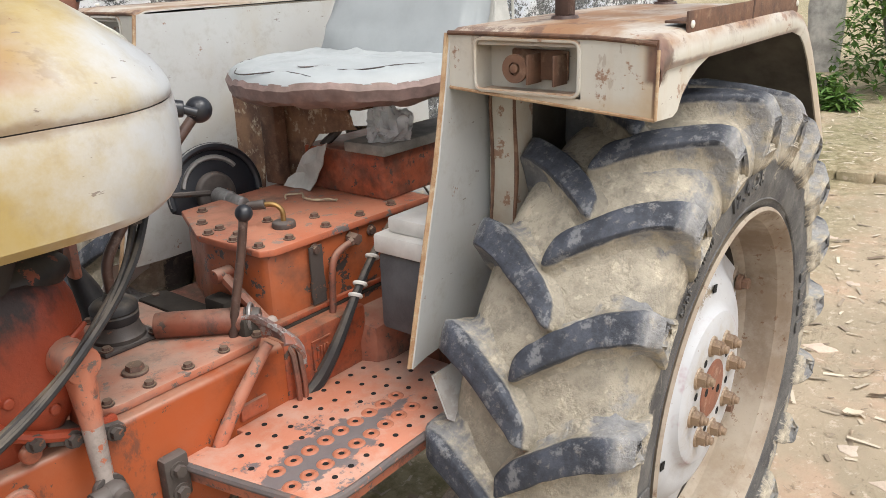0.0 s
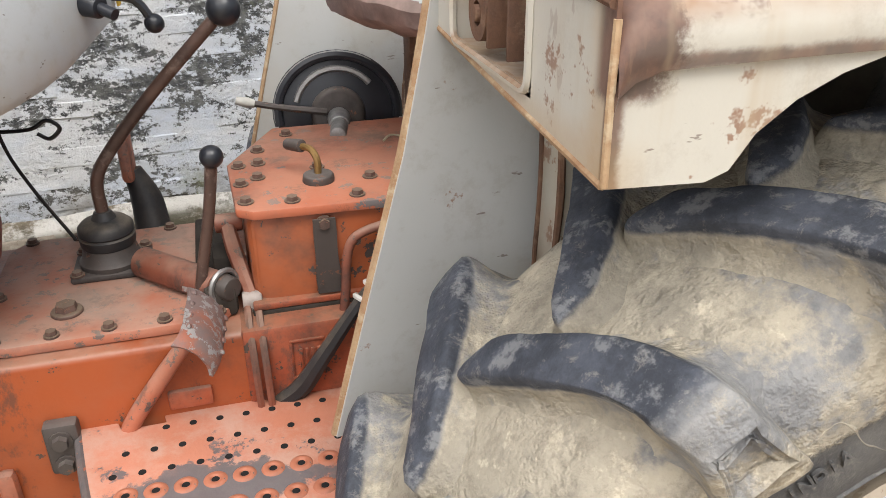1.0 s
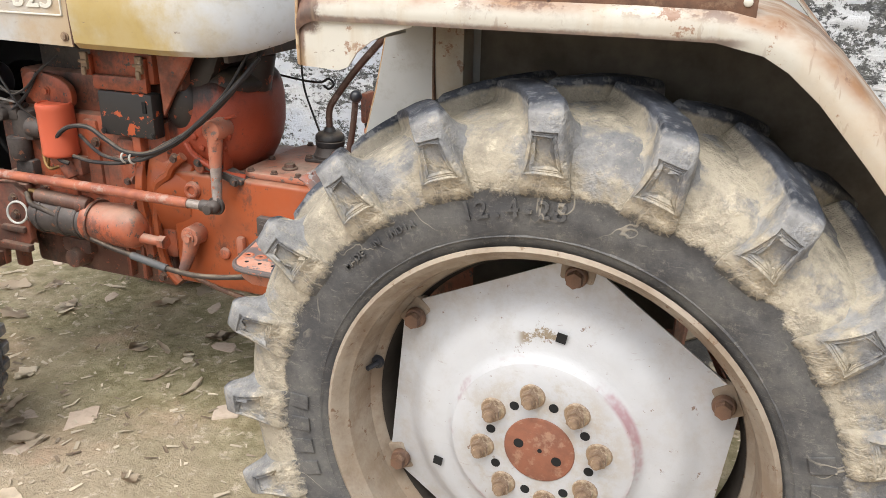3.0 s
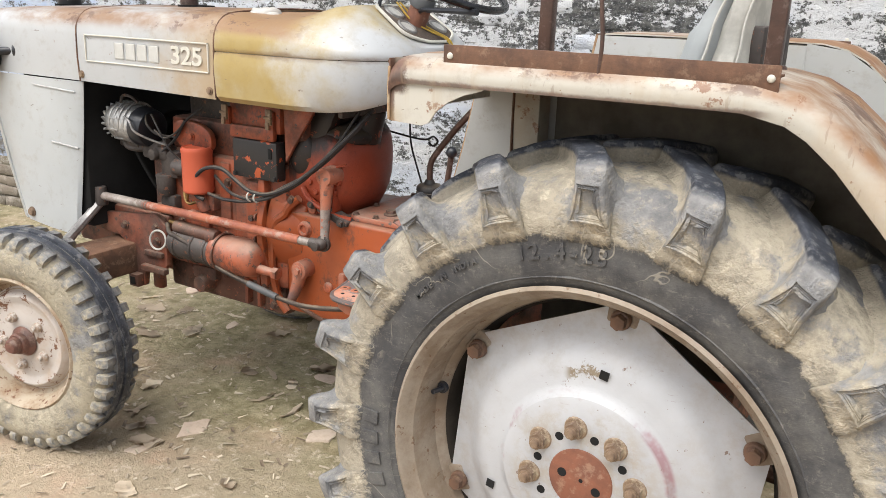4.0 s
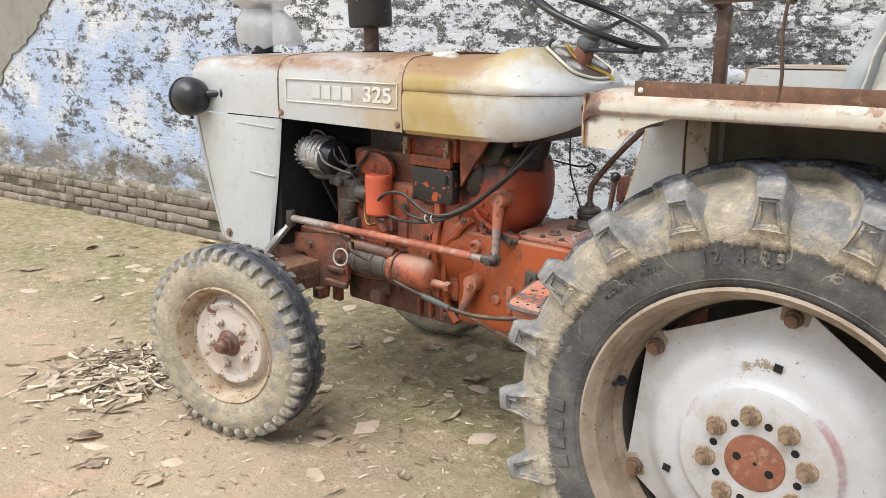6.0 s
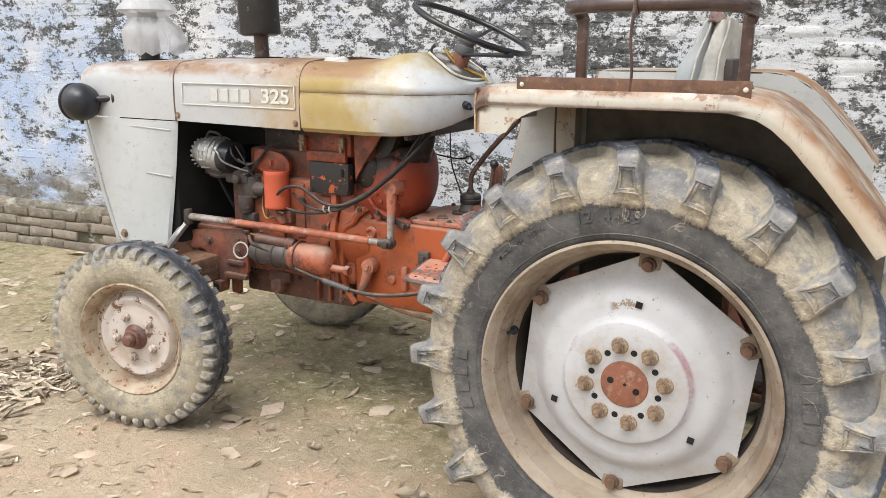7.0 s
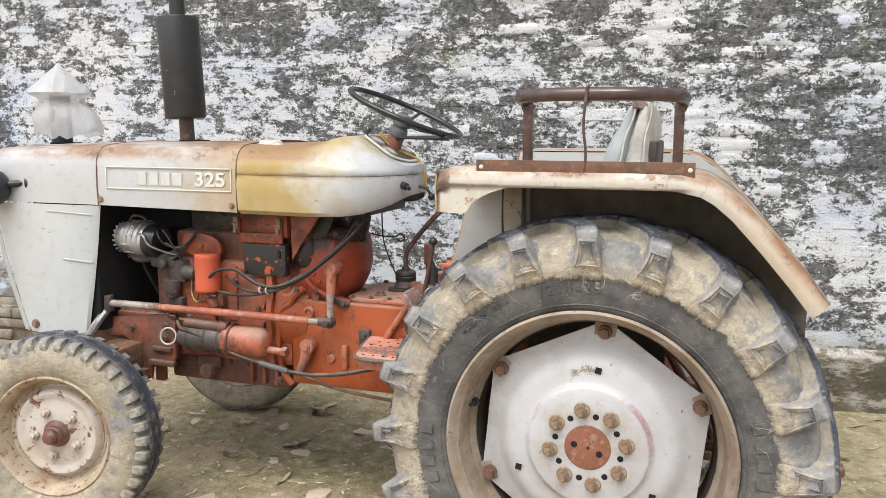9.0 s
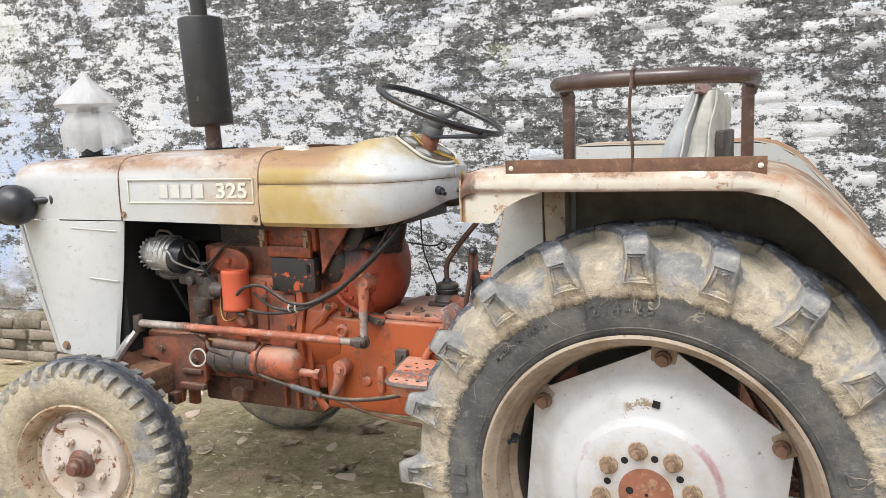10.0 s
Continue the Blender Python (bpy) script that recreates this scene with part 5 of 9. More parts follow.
# lower nose panels, tapering down
for sgn in (-1, 1):
    y0 = YC + sgn * (HW + 0.001)
    rows = []
    for z, xa, xb in ((1.164, -2.480, -1.948), (1.02, -2.45, -1.968), (0.85, -2.405, -1.998), (0.72, -2.365, -2.025), (0.660, -2.345, -2.038), (0.640, -2.330, -2.048)):
        rows.append([Vector((xa + (xb - xa) * t, y0 + sgn * (0.006 * math.sin(math.pi * t)) - sgn * (0.010 if t in (0.0, 1.0) else 0), z - (0.018 * t if z < 0.7 else 0))) for t in (0.0, 0.03, 0.25, 0.5, 0.75, 0.97, 1.0)])
    side_panel = part("nose_panel", sheet(rows, 0.004), PANEL, tractor, "grey-white lower side panel")
    # pressed swage: an L of low ridges
    sw = tube([(-2.13, y0 + sgn * 0.0062, 0.948), (-1.99, y0 + sgn * 0.003, 0.940)], 0.0035, 6, 1, smooth=False)
    part("swage", sw, PANEL, side_panel)
    sw = tube([(-2.20, y0 + sgn * 0.007, 1.137), (-1.98, y0 + sgn * 0.003, 1.128)], 0.003, 6, 1, smooth=False)
    part("swage", sw, PANEL, side_panel)
    knob = bolt((-2.295, y0 + sgn * 0.004, 0.672), (0, sgn, 0), 0.014, 0.012)
    part("panel_bolt", knob, RUST_NUT, side_panel)
    # front grille strip beside the panel
    rows = [[Vector((xa - 0.058, y0 - sgn * 0.045, z)), Vector((xa - 0.035, y0 - sgn * 0.012, z)), Vector((xa - 0.004, y0 - sgn * 0.002, z))] for z, xa in ((1.164, -2.480), (0.85, -2.405), (0.640, -2.335))]
    part("grille_edge", sheet(rows, 0.004), PANEL, tractor, "pale edge strip of the grille")
    for bx, bz in ((-1.932, 1.190), (-1.350, 1.184)):
        part("hood_bolt", bolt((bx, y0 + sgn * 0.003, bz), (0, sgn, 0), 0.009, 0.008), RUST_NUT, hood)
grille = bmesh.new()
for k in range(9):
    z = 0.68 + k * 0.052
    xf = -2.36 - (z - 0.64) * 0.3
    box(xf - 0.012, xf + 0.006, YC - HW + 0.05, YC + HW - 0.05, z, z + 0.022, 0.003, grille)
part("grille", grille, SHADOW, tractor, "black slatted front grille")

# name plate on each side of the hood: bordered panel, the maker's word as plain blocks, the model number
for sgn in (-1, 1):
    y0 = YC + sgn * (HW + 0.0075)
    frame_bm = bmesh.new()
    for x0, x1, z0, z1 in ((-1.900, -1.346, 1.314, 1.318), (-1.900, -1.346, 1.233, 1.237), (-1.900, -1.896, 1.233, 1.318), (-1.350, -1.346, 1.233, 1.318)):
        box(x0, x1, y0 - 0.0025, y0 + 0.0025, z0, z1, 0.001, frame_bm)
    plate = part("name_plate", frame_bm, CREAM, hood, "thin cream border of the name plate")
    num = lettering("325", 0.072, 0.0018)
    bmesh.ops.scale(num, vec=(1.25, 1, 1), verts=num.verts)
    bmesh.ops.transform(num, matrix=pose(-1.437, y0, 1.274, 90, 0, 0 if sgn < 0 else 180), verts=num.verts)
    part("model_number", num, CREAM, hood, "cream model number 325", 0)
    for k, wx in enumerate((-1.735, -1.682, -1.630, -1.577)):
        a, b = wx - 0.021, wx + 0.021
        part("maker_block", box(a, b, y0 - 0.0018, y0 + 0.0018, 1.249, 1.299, 0.003), FADED, hood, "faded plain cream block", 0)

# dash plate with its dials
def on_dash(u, v, w):
    x = -0.922 + u
    return Vector((x, YC + v, cowl_top(x) + 0.006 + w))


dash_outline = []
dash_half = [(0.000, 0.060), (0.000, 0.104), (0.004, 0.112), (0.050, 0.120), (0.092, 0.127), (0.106, 0.124), (0.118, 0.112), (0.130, 0.085), (0.142, 0.055), (0.148, 0.020)]
dash_outline = [(u, -v) for u, v in dash_half] + [(u, v) for u, v in dash_half[::-1]]
dash = part("dash_plate", prism(dash_outline, on_dash, 0.006, 0.0015), DASH, tractor, "brown dash plate with dials, scratched")
for u, v, r in ((0.028, -0.062, 0.027), (0.086, -0.080, 0.026), (0.028, 0.062, 0.027), (0.086, 0.080, 0.026)):
    c = on_dash(u, v, 0.006)
    nrm = Vector((0.657, 0, 1)).normalized()
    g = part("gauge", ring(c, r, 0.005, nrm, 32, 8), STEEL, dash, "round dash gauge")
    part("dial", cyl(c - nrm * 0.002, c + nrm * 0.002, r - 0.003, seg=28), DIAL, dash)
part("dash_rim", tube([on_dash(u, v, 0.004) for u, v in dash_outline] + [on_dash(*dash_outline[0], 0.004)], 0.005, 6, 1, smooth=False), CREAM, dash)
part("toggle", tube([on_dash(0.002, -0.098, 0.0), on_dash(0.004, -0.095, 0.020), on_dash(0.012, -0.088, 0.036)], [0.006, 0.005, 0.007], 8, 3), BLACK, dash, "small black toggle")
key = cyl((-0.775, YC - 0.125, 1.262), (-0.745, YC - 0.145, 1.257), 0.015, 0.013, 18, 0.002)
cyl((-0.747, YC - 0.144, 1.257), (-0.730, YC - 0.156, 1.250), 0.007, 0.007, 10, 0, key)
part("switch", key, BLACK, tractor, "black rotary switch with key")
knob = tube([(-0.756, YC - 0.02, 1.252), (-0.720, YC - 0.01, 1.244), (-0.700, YC - 0.01, 1.215)], 0.006, 8, 3)
ball((-0.699, YC - 0.01, 1.212), 0.013, knob)
part("throttle_knob", knob, BLACK, tractor, "black ball-ended lever")
for dv in (0.0, 0.014):
    part("dash_wire", tube([on_dash(0.030, -0.052 + dv, 0.034), on_dash(0.070, -0.038 + 2.2 * dv, 0.014), on_dash(0.110, -0.004 + 1.6 * dv, 0.012), on_dash(0.146, 0.026 + dv, 0.012), (-0.757, YC + 0.032 + dv, 1.325), (-0.742, YC + 0.034 + dv, 1.285), (-0.744, YC + 0.034 + dv, 1.23)], 0.0026, 6), YELLOW, tractor, "loose yellow wire")

# fuel cap on the hood
cap = cyl((-1.288, YC - 0.15, 1.394), (-1.288, YC - 0.15, 1.405), 0.056, 0.047, 28, 0.003)
cyl((-1.288, YC - 0.15, 1.404), (-1.288, YC - 0.15, 1.418), 0.046, 0.039, 24, 0.004, cap)
for v in cap.verts:  # creased plastic film
    v.co.z += 0.0035 * math.sin(61 * v.co.x + 97 * v.co.y)
    v.co.x += 0.003 * math.sin(83 * v.co.y + 40 * v.co.z)
part("fuel_cap", cap, WHITE_PLASTIC, tractor, "white fuel cap wrapped in plastic")

# steering column and wheel
SW = Vector((-0.800, YC - 0.01, 1.521))
SWN = Vector((0.40, 0.0, 0.915)).normalized()
col = cyl(SW - SWN * 0.20, SW - SWN * 0.085, 0.034, 0.030, 20, 0.003)
part("steering_column", col, HUB_RUST, tractor, "rusty red steering column")
boot = cyl(SW - SWN * 0.095, SW - SWN * 0.062, 0.036, 0.034, 22, 0.005)
cyl(SW - SWN * 0.064, SW - SWN * 0.048, 0.028, 0.028, 22, 0.002, boot)
cyl(SW - SWN * 0.052, SW - SWN * 0.008, 0.036, 0.026, 22, 0.006, boot)
sw_hub = part("steering_wheel", ring(SW, 0.218, 0.0105, SWN, 72, 12), WHEEL_BLACK, tractor, "thin black steering wheel tilted back")
part("hub_boss", boot, GREY_PLASTIC, sw_hub, "grey rubber boss")
e1 = SWN.cross(Vector((0, 1, 0))).normalized()
e2 = SWN.cross(e1)
for a in (35, 155, 275):
    d = math.cos(radians(a)) * e1 + math.sin(radians(a)) * e2
    part("spoke", tube([SW - SWN * 0.035 + d * 0.015, SW - SWN * 0.03 + d * 0.10, SW + d * 0.215], 0.0065, 8, 4), WHEEL_BLACK, sw_hub)
lever = tube([SW - SWN * 0.125, SW - SWN * 0.115 + Vector((0.03, -0.03, 0.012)), SW - SWN * 0.115 + Vector((0.10, -0.06, 0.014)), SW - SWN * 0.115 + Vector((0.20, -0.09, 0.014)), SW - SWN * 0.115 + Vector((0.245, -0.10, 0.013))], [0.005, 0.006, 0.006, 0.009, 0.009], 8, 5)
part("throttle_lever", lever, BLACK, tractor, "black hand throttle under the steering wheel")

# exhaust with muffler
EX = Vector((-1.742, YC - 0.035, 0))
exh = cyl((EX.x, EX.y, 1.36), (EX.x - 0.005, EX.y, 1.50), 0.030, 0.029, 20)
pipe = part("exhaust_pipe", exh, RUST_TUBE, tractor, "rusty exhaust pipe")
hole = cyl((EX.x + 0.03, EX.y, 1.4045), (EX.x + 0.03, EX.y, 1.4155), 0.060, seg=32)
part("exhaust_opening", hole, SHADOW, tractor)
muf = lathe([(0.0, 0.001), (0.0, 0.066), (0.003, 0.0735), (0.010, 0.0765), (0.390, 0.0765), (0.398, 0.0735), (0.400, 0.066), (0.400, 0.001)], 40, 1.0, closed=False)
bmesh.ops.scale(muf, vec=(1.0, 1.0, 1.15), verts=muf.verts)
bmesh.ops.transform(muf, matrix=pose(EX.x - 0.005, EX.y, 1.500, 0, -3.0, 0) @ pose(0, 0, 0, 90, 0, 0), verts=muf.verts)
part("muffler", muf, MUFFLER, pipe, "black muffler drum with flaked paint")
part("exhaust_stub", cyl((EX.x - 0.025, EX.y, 1.895), (EX.x - 0.035, EX.y, 2.10), 0.030, 0.030, 20), MUFFLER, pipe)

# air intake wrapped in plastic
AIR = Vector((-2.385, YC - 0.035, 0))
part("air_intake", cyl((AIR.x, AIR.y, 1.365), (AIR.x, AIR.y, 1.60), 0.042, 0.042, 24), BLACK, tractor, "black air intake pipe")
part("intake_opening", cyl((AIR.x + 0.02, AIR.y, 1.385), (AIR.x + 0.02, AIR.y, 1.4000), 0.064, seg=32), SHADOW, tractor)


def plastic_bag():
    rng = random.Random(5)
    prof = [(1.735, 0.003), (1.722, 0.014), (1.690, 0.046), (1.655, 0.082), (1.625, 0.114), (1.608, 0.124), (1.598, 0.112), (1.590, 0.090), (1.575, 0.080), (1.555, 0.092), (1.530, 0.106), (1.505, 0.112), (1.480, 0.110), (1.455, 0.104), (1.432, 0.096)]
    bm = bmesh.new()
    rows = []
    for i, (z, r) in enumerate(prof):
        row = []
        for k in range(56):
            a = 2 * math.pi * k / 56
            c, d = math.cos(a), math.sin(a)
            loose = max(0.0, (1.60 - z) / 0.16)
            pleat = (0.022 * math.sin(11 * a + 3 * noise.noise((c, d, z * 6))) + 0.07 * noise.noise((5 * c, 5 * d, z * 14)) + 0.035 * noise.noise((13 * c, 13 * d, z * 40))) * min(1.0, (1.735 - z) / 0.08)
            f = 1 + pleat + loose * (0.16 * noise.noise((2.2 * c, 2.2 * d, z * 9 + 4)) + 0.09 * noise.noise((6 * c, 6 * d, z * 26)))
            flap = loose * 0.075 * max(0.0, math.cos(a - 0.35)) ** 2
            hem = -0.035 * noise.noise((2.5 * c, 2.5 * d, 9)) * (i / (len(prof) - 1)) ** 4 if z < 1.5 else 0.0
            row.append(bm.verts.new((AIR.x + (r * f + flap) * c, AIR.y + (r * f + flap) * d, z + hem + loose * 0.014 * noise.noise((4 * a, z * 20, 2)))))
        rows.append(row)
    for p, q in zip(rows, rows[1:]):
        for k in range(56):
            bm.faces.new((p[k], p[(k + 1) % 56], q[(k + 1) % 56], q[k]))
    return solo("plastic_bag", bm, PLASTIC, "crumpled clear plastic bag tied over the air intake cap", "plastic bag", smooth=55)


plastic_bag()

# headlamps: black bowls on short arms beside the nose
for sgn in (-1, 1):
    c = Vector((-2.440, YC + sgn * (HW + 0.050), 1.226))
    lamp = part("headlamp", ball(c, 0.078, squash=(1.06, 1, 1)), BLACK, tractor, "round black headlamp bowl")
    arm = cyl(c + Vector((0.07, -sgn * 0.03, 0.012)), c + Vector((0.145, -sgn * 0.075, 0.018)), 0.014, 0.014, 14)
    cyl(c + Vector((0.125, -sgn * 0.06, 0.016)), c + Vector((0.150, -sgn * 0.078, 0.018)), 0.026, 0.026, 18, 0.004, arm)
    part("lamp_arm", arm, BLACK, lamp)
    part("lamp_rim", ring(c + Vector((-0.035, 0, 0)), 0.072, 0.006, (1, 0, 0), 40, 8), BLACK, lamp)
    part("lamp_screw", cyl(c + Vector((0.0, 0, -0.076)), c + Vector((0, 0, -0.090)), 0.008, 0.007, 10), BLACK, lamp)

# ---- engine, gearbox and chassis ----
CHASSIS = Matrix.Translation((-0.030, 0.045, 0.0))  # the mechanical parts are drawn about their own datum


def epart(name, bm, material, parent, label="", smooth=40.0, m=None):
    return part(name, bm, material, parent, label, smooth, CHASSIS if m is None else CHASSIS @ m)


def bolts(places, axis, r, h, material, parent):
    """Hexagon bolts of one size, each a part of its own."""
    me = finish(bolt((0, 0, 0), axis, r, h), "bolt", material, 30)
    for c in places:
        epart("bolt", me, None, parent, m=Matrix.Translation(c))


YM = YC - 0.045  # centre line and near face of the block, from that datum
N0 = 0.545  # near face of the block
engine = epart("engine_block", box(-1.72, -1.17, N0, 2 * YM - N0, 0.555, 0.955, 0.02), ORANGE, tractor, "orange engine block, oily and dusty")
epart("cylinder_head", box(-1.70, -1.10, N0 + 0.03, 2 * YM - N0 - 0.03, 0.95, 1.06, 0.012), ORANGE_GRIMY, engine)
epart("rocker_cover", box(-1.66, -1.06, N0 + 0.07, 2 * YM - N0 - 0.07, 1.05, 1.145, 0.02), GREASE, engine)
sump = box(-1.74, -1.20, N0 + 0.02, 2 * YM - N0 - 0.02, 0.455, 0.56, 0.015)
for k in range(7):
    bolt((-1.70 + 0.08 * k, N0 + 0.018, 0.545), (0, -1, 0), 0.008, 0.008, sump)
cyl((-1.545, N0 + 0.03, 0.508), (-1.545, N0 - 0.030, 0.508), 0.034, 0.028, 18, 0.004, sump)
box(-1.60, -1.49, N0 - 0.006, N0 + 0.05, 0.52, 0.565, 0.008, sump)
sump_ob = epart("sump", sump, SUMP, engine, "oil-caked brown sump")
for k in range(3):
    epart("sump_rib", box(-1.36 + 0.055 * k, -1.345 + 0.055 * k, N0 - 0.004, N0 + 0.03, 0.475, 0.60, 0.005), ORANGE_GRIMY, sump_ob)
# side of the block: a pale smooth panel and the wavy edge of the bell flange
epart("block_panel", prism([(-1.375, 0.835), (-1.345, 0.845), (-1.232, 0.842), (-1.225, 0.76), (-1.235, 0.70), (-1.375, 0.70)], lambda u, v, w: Vector((u, N0 + 0.004 - w, v)), 0.016, 0.005), ORANGE, engine, "smooth dusty orange side of the block")
edge = tube([(-1.115, N0 - 0.004, 0.868), (-1.150, N0 - 0.010, 0.838), (-1.165, N0 - 0.012, 0.812), (-1.200, N0 - 0.014, 0.785), (-1.216, N0 - 0.014, 0.735), (-1.222, N0 - 0.014, 0.66), (-1.214, N0 - 0.014, 0.58), (-1.196, N0 - 0.012, 0.525), (-1.170, N0 - 0.008, 0.490)], 0.013, 8, 5)
epart("flange_edge", edge, ORANGE_SMOOTH, engine, "rounded edge of the bell flange")
bolts([(-1.245, N0 - 0.018, 0.80), (-1.252, N0 - 0.018, 0.735), (-1.245, N0 - 0.018, 0.565), (-1.215, N0 - 0.016, 0.505), (-1.135, N0 - 0.012, 0.862)], (0, -1, 0), 0.011, 0.013, BOLT, engine)
flange = box(-1.262, -1.232, N0 - 0.03, 2 * YM - N0 + 0.03, 0.56, 0.96, 0.008)
epart("flange", flange, ORANGE, engine)
inj = box(-1.375, -1.165, N0 - 0.025, N0 + 0.09, 1.055, 1.150, 0.012)
box(-1.36, -1.18, N0 - 0.04, N0 - 0.02, 1.035, 1.075, 0.006, inj)
for bx in (-1.375, -1.195):
    box(bx - 0.014, bx + 0.014, N0 - 0.038, N0 - 0.02, 1.07, 1.125, 0.004, inj)
epart("injection_pump_cover", inj, OILY, engine, "orange cover with two clamps")
for bx in (-1.375, -1.195):
    latch = box(bx - 0.011, bx + 0.011, N0 - 0.046, N0 - 0.036, 1.086, 1.132, 0.003)
    box(bx - 0.007, bx + 0.007, N0 - 0.052, N0 - 0.044, 1.072, 1.094, 0.003, latch)
    cyl((bx - 0.014, N0 - 0.046, 1.108), (bx + 0.014, N0 - 0.046, 1.108), 0.0045, 0.0045, 8, 0, latch)
    epart("clamp", latch, RUST_NUT, engine, "small rusty spring latch")
# black mass for the dark under the cowl: oil plus painted shade
epart("side_cover", prism([(-1.16, 1.155), (-1.16, 0.965), (-1.09, 0.975), (-1.045, 1.030), (-1.010, 1.095), (-0.985, 1.155)], lambda u, v, w: Vector((u, N0 + 0.012 + w + 0.10 * max(0.0, v - 1.03), v)), 0.17, 0.016), BLACK_OIL, engine, "black casting under the cowl, oil and shade in its colour")
epart("gusset", prism([(-1.155, 1.150), (-1.150, 0.975), (-1.115, 1.030), (-1.060, 1.105), (-1.032, 1.150)], lambda u, v, w: Vector((u, N0 - 0.008 - w, v)), 0.014, 0.004), ORANGE, engine, "orange gusset plate beside the pump cover")
epart("pump_end", box(-1.165, -1.085, N0 - 0.015, N0 + 0.1, 1.04, 1.145, 0.02), ORANGE_GRIMY, engine)
# oval cover behind the filter
oval = []
for k in range(28):
    a = 2 * math.pi * k / 28
    oval.append((0.088 * math.copysign(abs(math.cos(a)) ** 0.8, math.cos(a)), 0.048 * math.copysign(abs(math.sin(a)) ** 0.8, math.sin(a))))
cover = prism(oval, lambda u, v, w: Vector((-1.545 + u, N0 - 0.002 - w, 1.012 + v - 0.12 * u)), 0.022, 0.004)
bolt((-1.545, N0 - 0.024, 1.012), (0, -1, 0), 0.010, 0.009, cover)
epart("oval_cover", cover, OILY, engine)
# voltage box: black with orange showing through
vb = box(-1.345, -1.165, N0 - 0.045, N0 - 0.002, 0.915, 1.035, 0.007)
for sx in (-1.335, -1.175):
    bolt((sx, N0 - 0.046, 0.925), (0, -1, 0), 0.006, 0.005, vb)
epart("regulator_box", vb, worn("black_box_paint", (0.030, 0.028, 0.027), (0.05, 0.03, 0.025), (0.40, 0.085, 0.03), 0.585, 0.6, 0.5, 0.45), engine, "black painted box with orange showing through")
epart("box_slot", box(-1.195, -1.183, N0 - 0.049, N0 - 0.044, 0.985, 1.015, 0.001), SHADOW, engine)
# oil filter
FX, FY = -1.508, N0 - 0.040
filt = lathe([(0.0, 0.001), (0.0, 0.043), (0.004, 0.0485), (0.010, 0.0500), (0.016, 0.0492), (0.128, 0.0492), (0.132, 0.0500), (0.142, 0.0500), (0.148, 0.0478), (0.150, 0.043), (0.146, 0.040), (0.146, 0.001)], 32, 1.0, closed=False)
bmesh.ops.transform(filt, matrix=pose(FX, FY, 0.837) @ pose(0, 0, 0, 90, 0, 0), verts=filt.verts)
epart("oil_filter", filt, ORANGE_CLEAN, engine, "bright orange oil filter canister")
base = cyl((FX, FY, 0.838), (FX, FY, 0.815), 0.034, 0.030, 20, 0.003)
cyl((FX + 0.01, FY, 0.818), (FX + 0.03, FY, 0.775), 0.022, 0.018, 14, 0.003, base)
box(FX - 0.02, FX + 0.06, FY + 0.005, FY + 0.06, 0.78, 0.83, 0.006, base)
epart("filter_base", base, ORANGE_GRIMY, engine)
# alternator
AX = Vector((-1.812, N0 - 0.02, 1.028))
alt = cyl(AX + Vector((-0.075, 0, 0.004)), AX + Vector((0.030, 0, -0.006)), 0.066, 0.066, 40, 0.006)
for dx in (-0.058, -0.036, -0.012, 0.012):
    join(alt, ring(AX + Vector((dx, 0, 0.004 - 0.0001 * dx)), 0.0655, 0.0035, (1, 0, -0.09), 40, 6))
for k in range(10):
    a = radians(36 * k)
    epart("cooling_rib", box(-0.07, -0.02, -0.004, 0.004, 0.062, 0.0685, 0.001, None, Matrix.Translation(AX) @ pose(0, 0, 0, math.degrees(a), 0, 0)), ALU, engine)
cyl(AX + Vector((-0.105, 0, 0.006)), AX + Vector((-0.075, 0, 0.004)), 0.050, 0.058, 28, 0.003, alt)
alternator = epart("alternator", alt, ALU, engine, "grey cast alternator with cooling ribs")
alt_cap = cyl(AX + Vector((0.026, 0, -0.006)), AX + Vector((0.082, 0, -0.012)), 0.069, 0.062, 36, 0.010)
alt_cap = epart("alternator_cap", alt_cap, BLACK, engine, "black ribbed alternator end")
epart("terminal_wire", tube([AX + Vector((0.02, -0.064, 0.03)), AX + Vector((0.055, -0.074, 0.018)), AX + Vector((0.075, -0.070, -0.015)), AX + Vector((0.115, -0.03, -0.045)), AX + Vector((0.16, 0.0, -0.06))], 0.004, 6, 5), STEEL, alt_cap)
epart("terminal_wire", tube([AX + Vector((0.085, -0.03, 0.035)), AX + Vector((0.105, -0.045, 0.01)), AX + Vector((0.13, -0.03, -0.02)), AX + Vector((0.19, 0.0, -0.03)), AX + Vector((0.25, 0.0, -0.055))], 0.004, 6, 5), HOSE, alt_cap)
hoop = tube([AX + Vector((-0.05, -0.02, 0.066)), AX + Vector((-0.035, -0.02, 0.090)), AX + Vector((0.01, -0.02, 0.088)), AX + Vector((0.025, -0.01, 0.070))], 0.005, 8, 4)
epart("alternator_strap", hoop, GREASE, engine)
fan = bmesh.new()
for k in range(18):
    a = radians(20 * k)
    box(-0.112, -0.103, -0.0035, 0.0035, 0.020, 0.050, 0.001, fan, Matrix.Translation(AX) @ pose(0, 0, 0, math.degrees(a), 0, 0) @ pose(0, 0, 0, 0, 0, 18))
epart("alternator_fan", fan, ALU, engine)
arm = tube([AX + Vector((-0.06, -0.01, -0.055)), AX + Vector((-0.03, -0.01, -0.085)), AX + Vector((0.07, 0, -0.075)), AX + Vector((0.15, 0.0, -0.045))], 0.012, 8, 4)
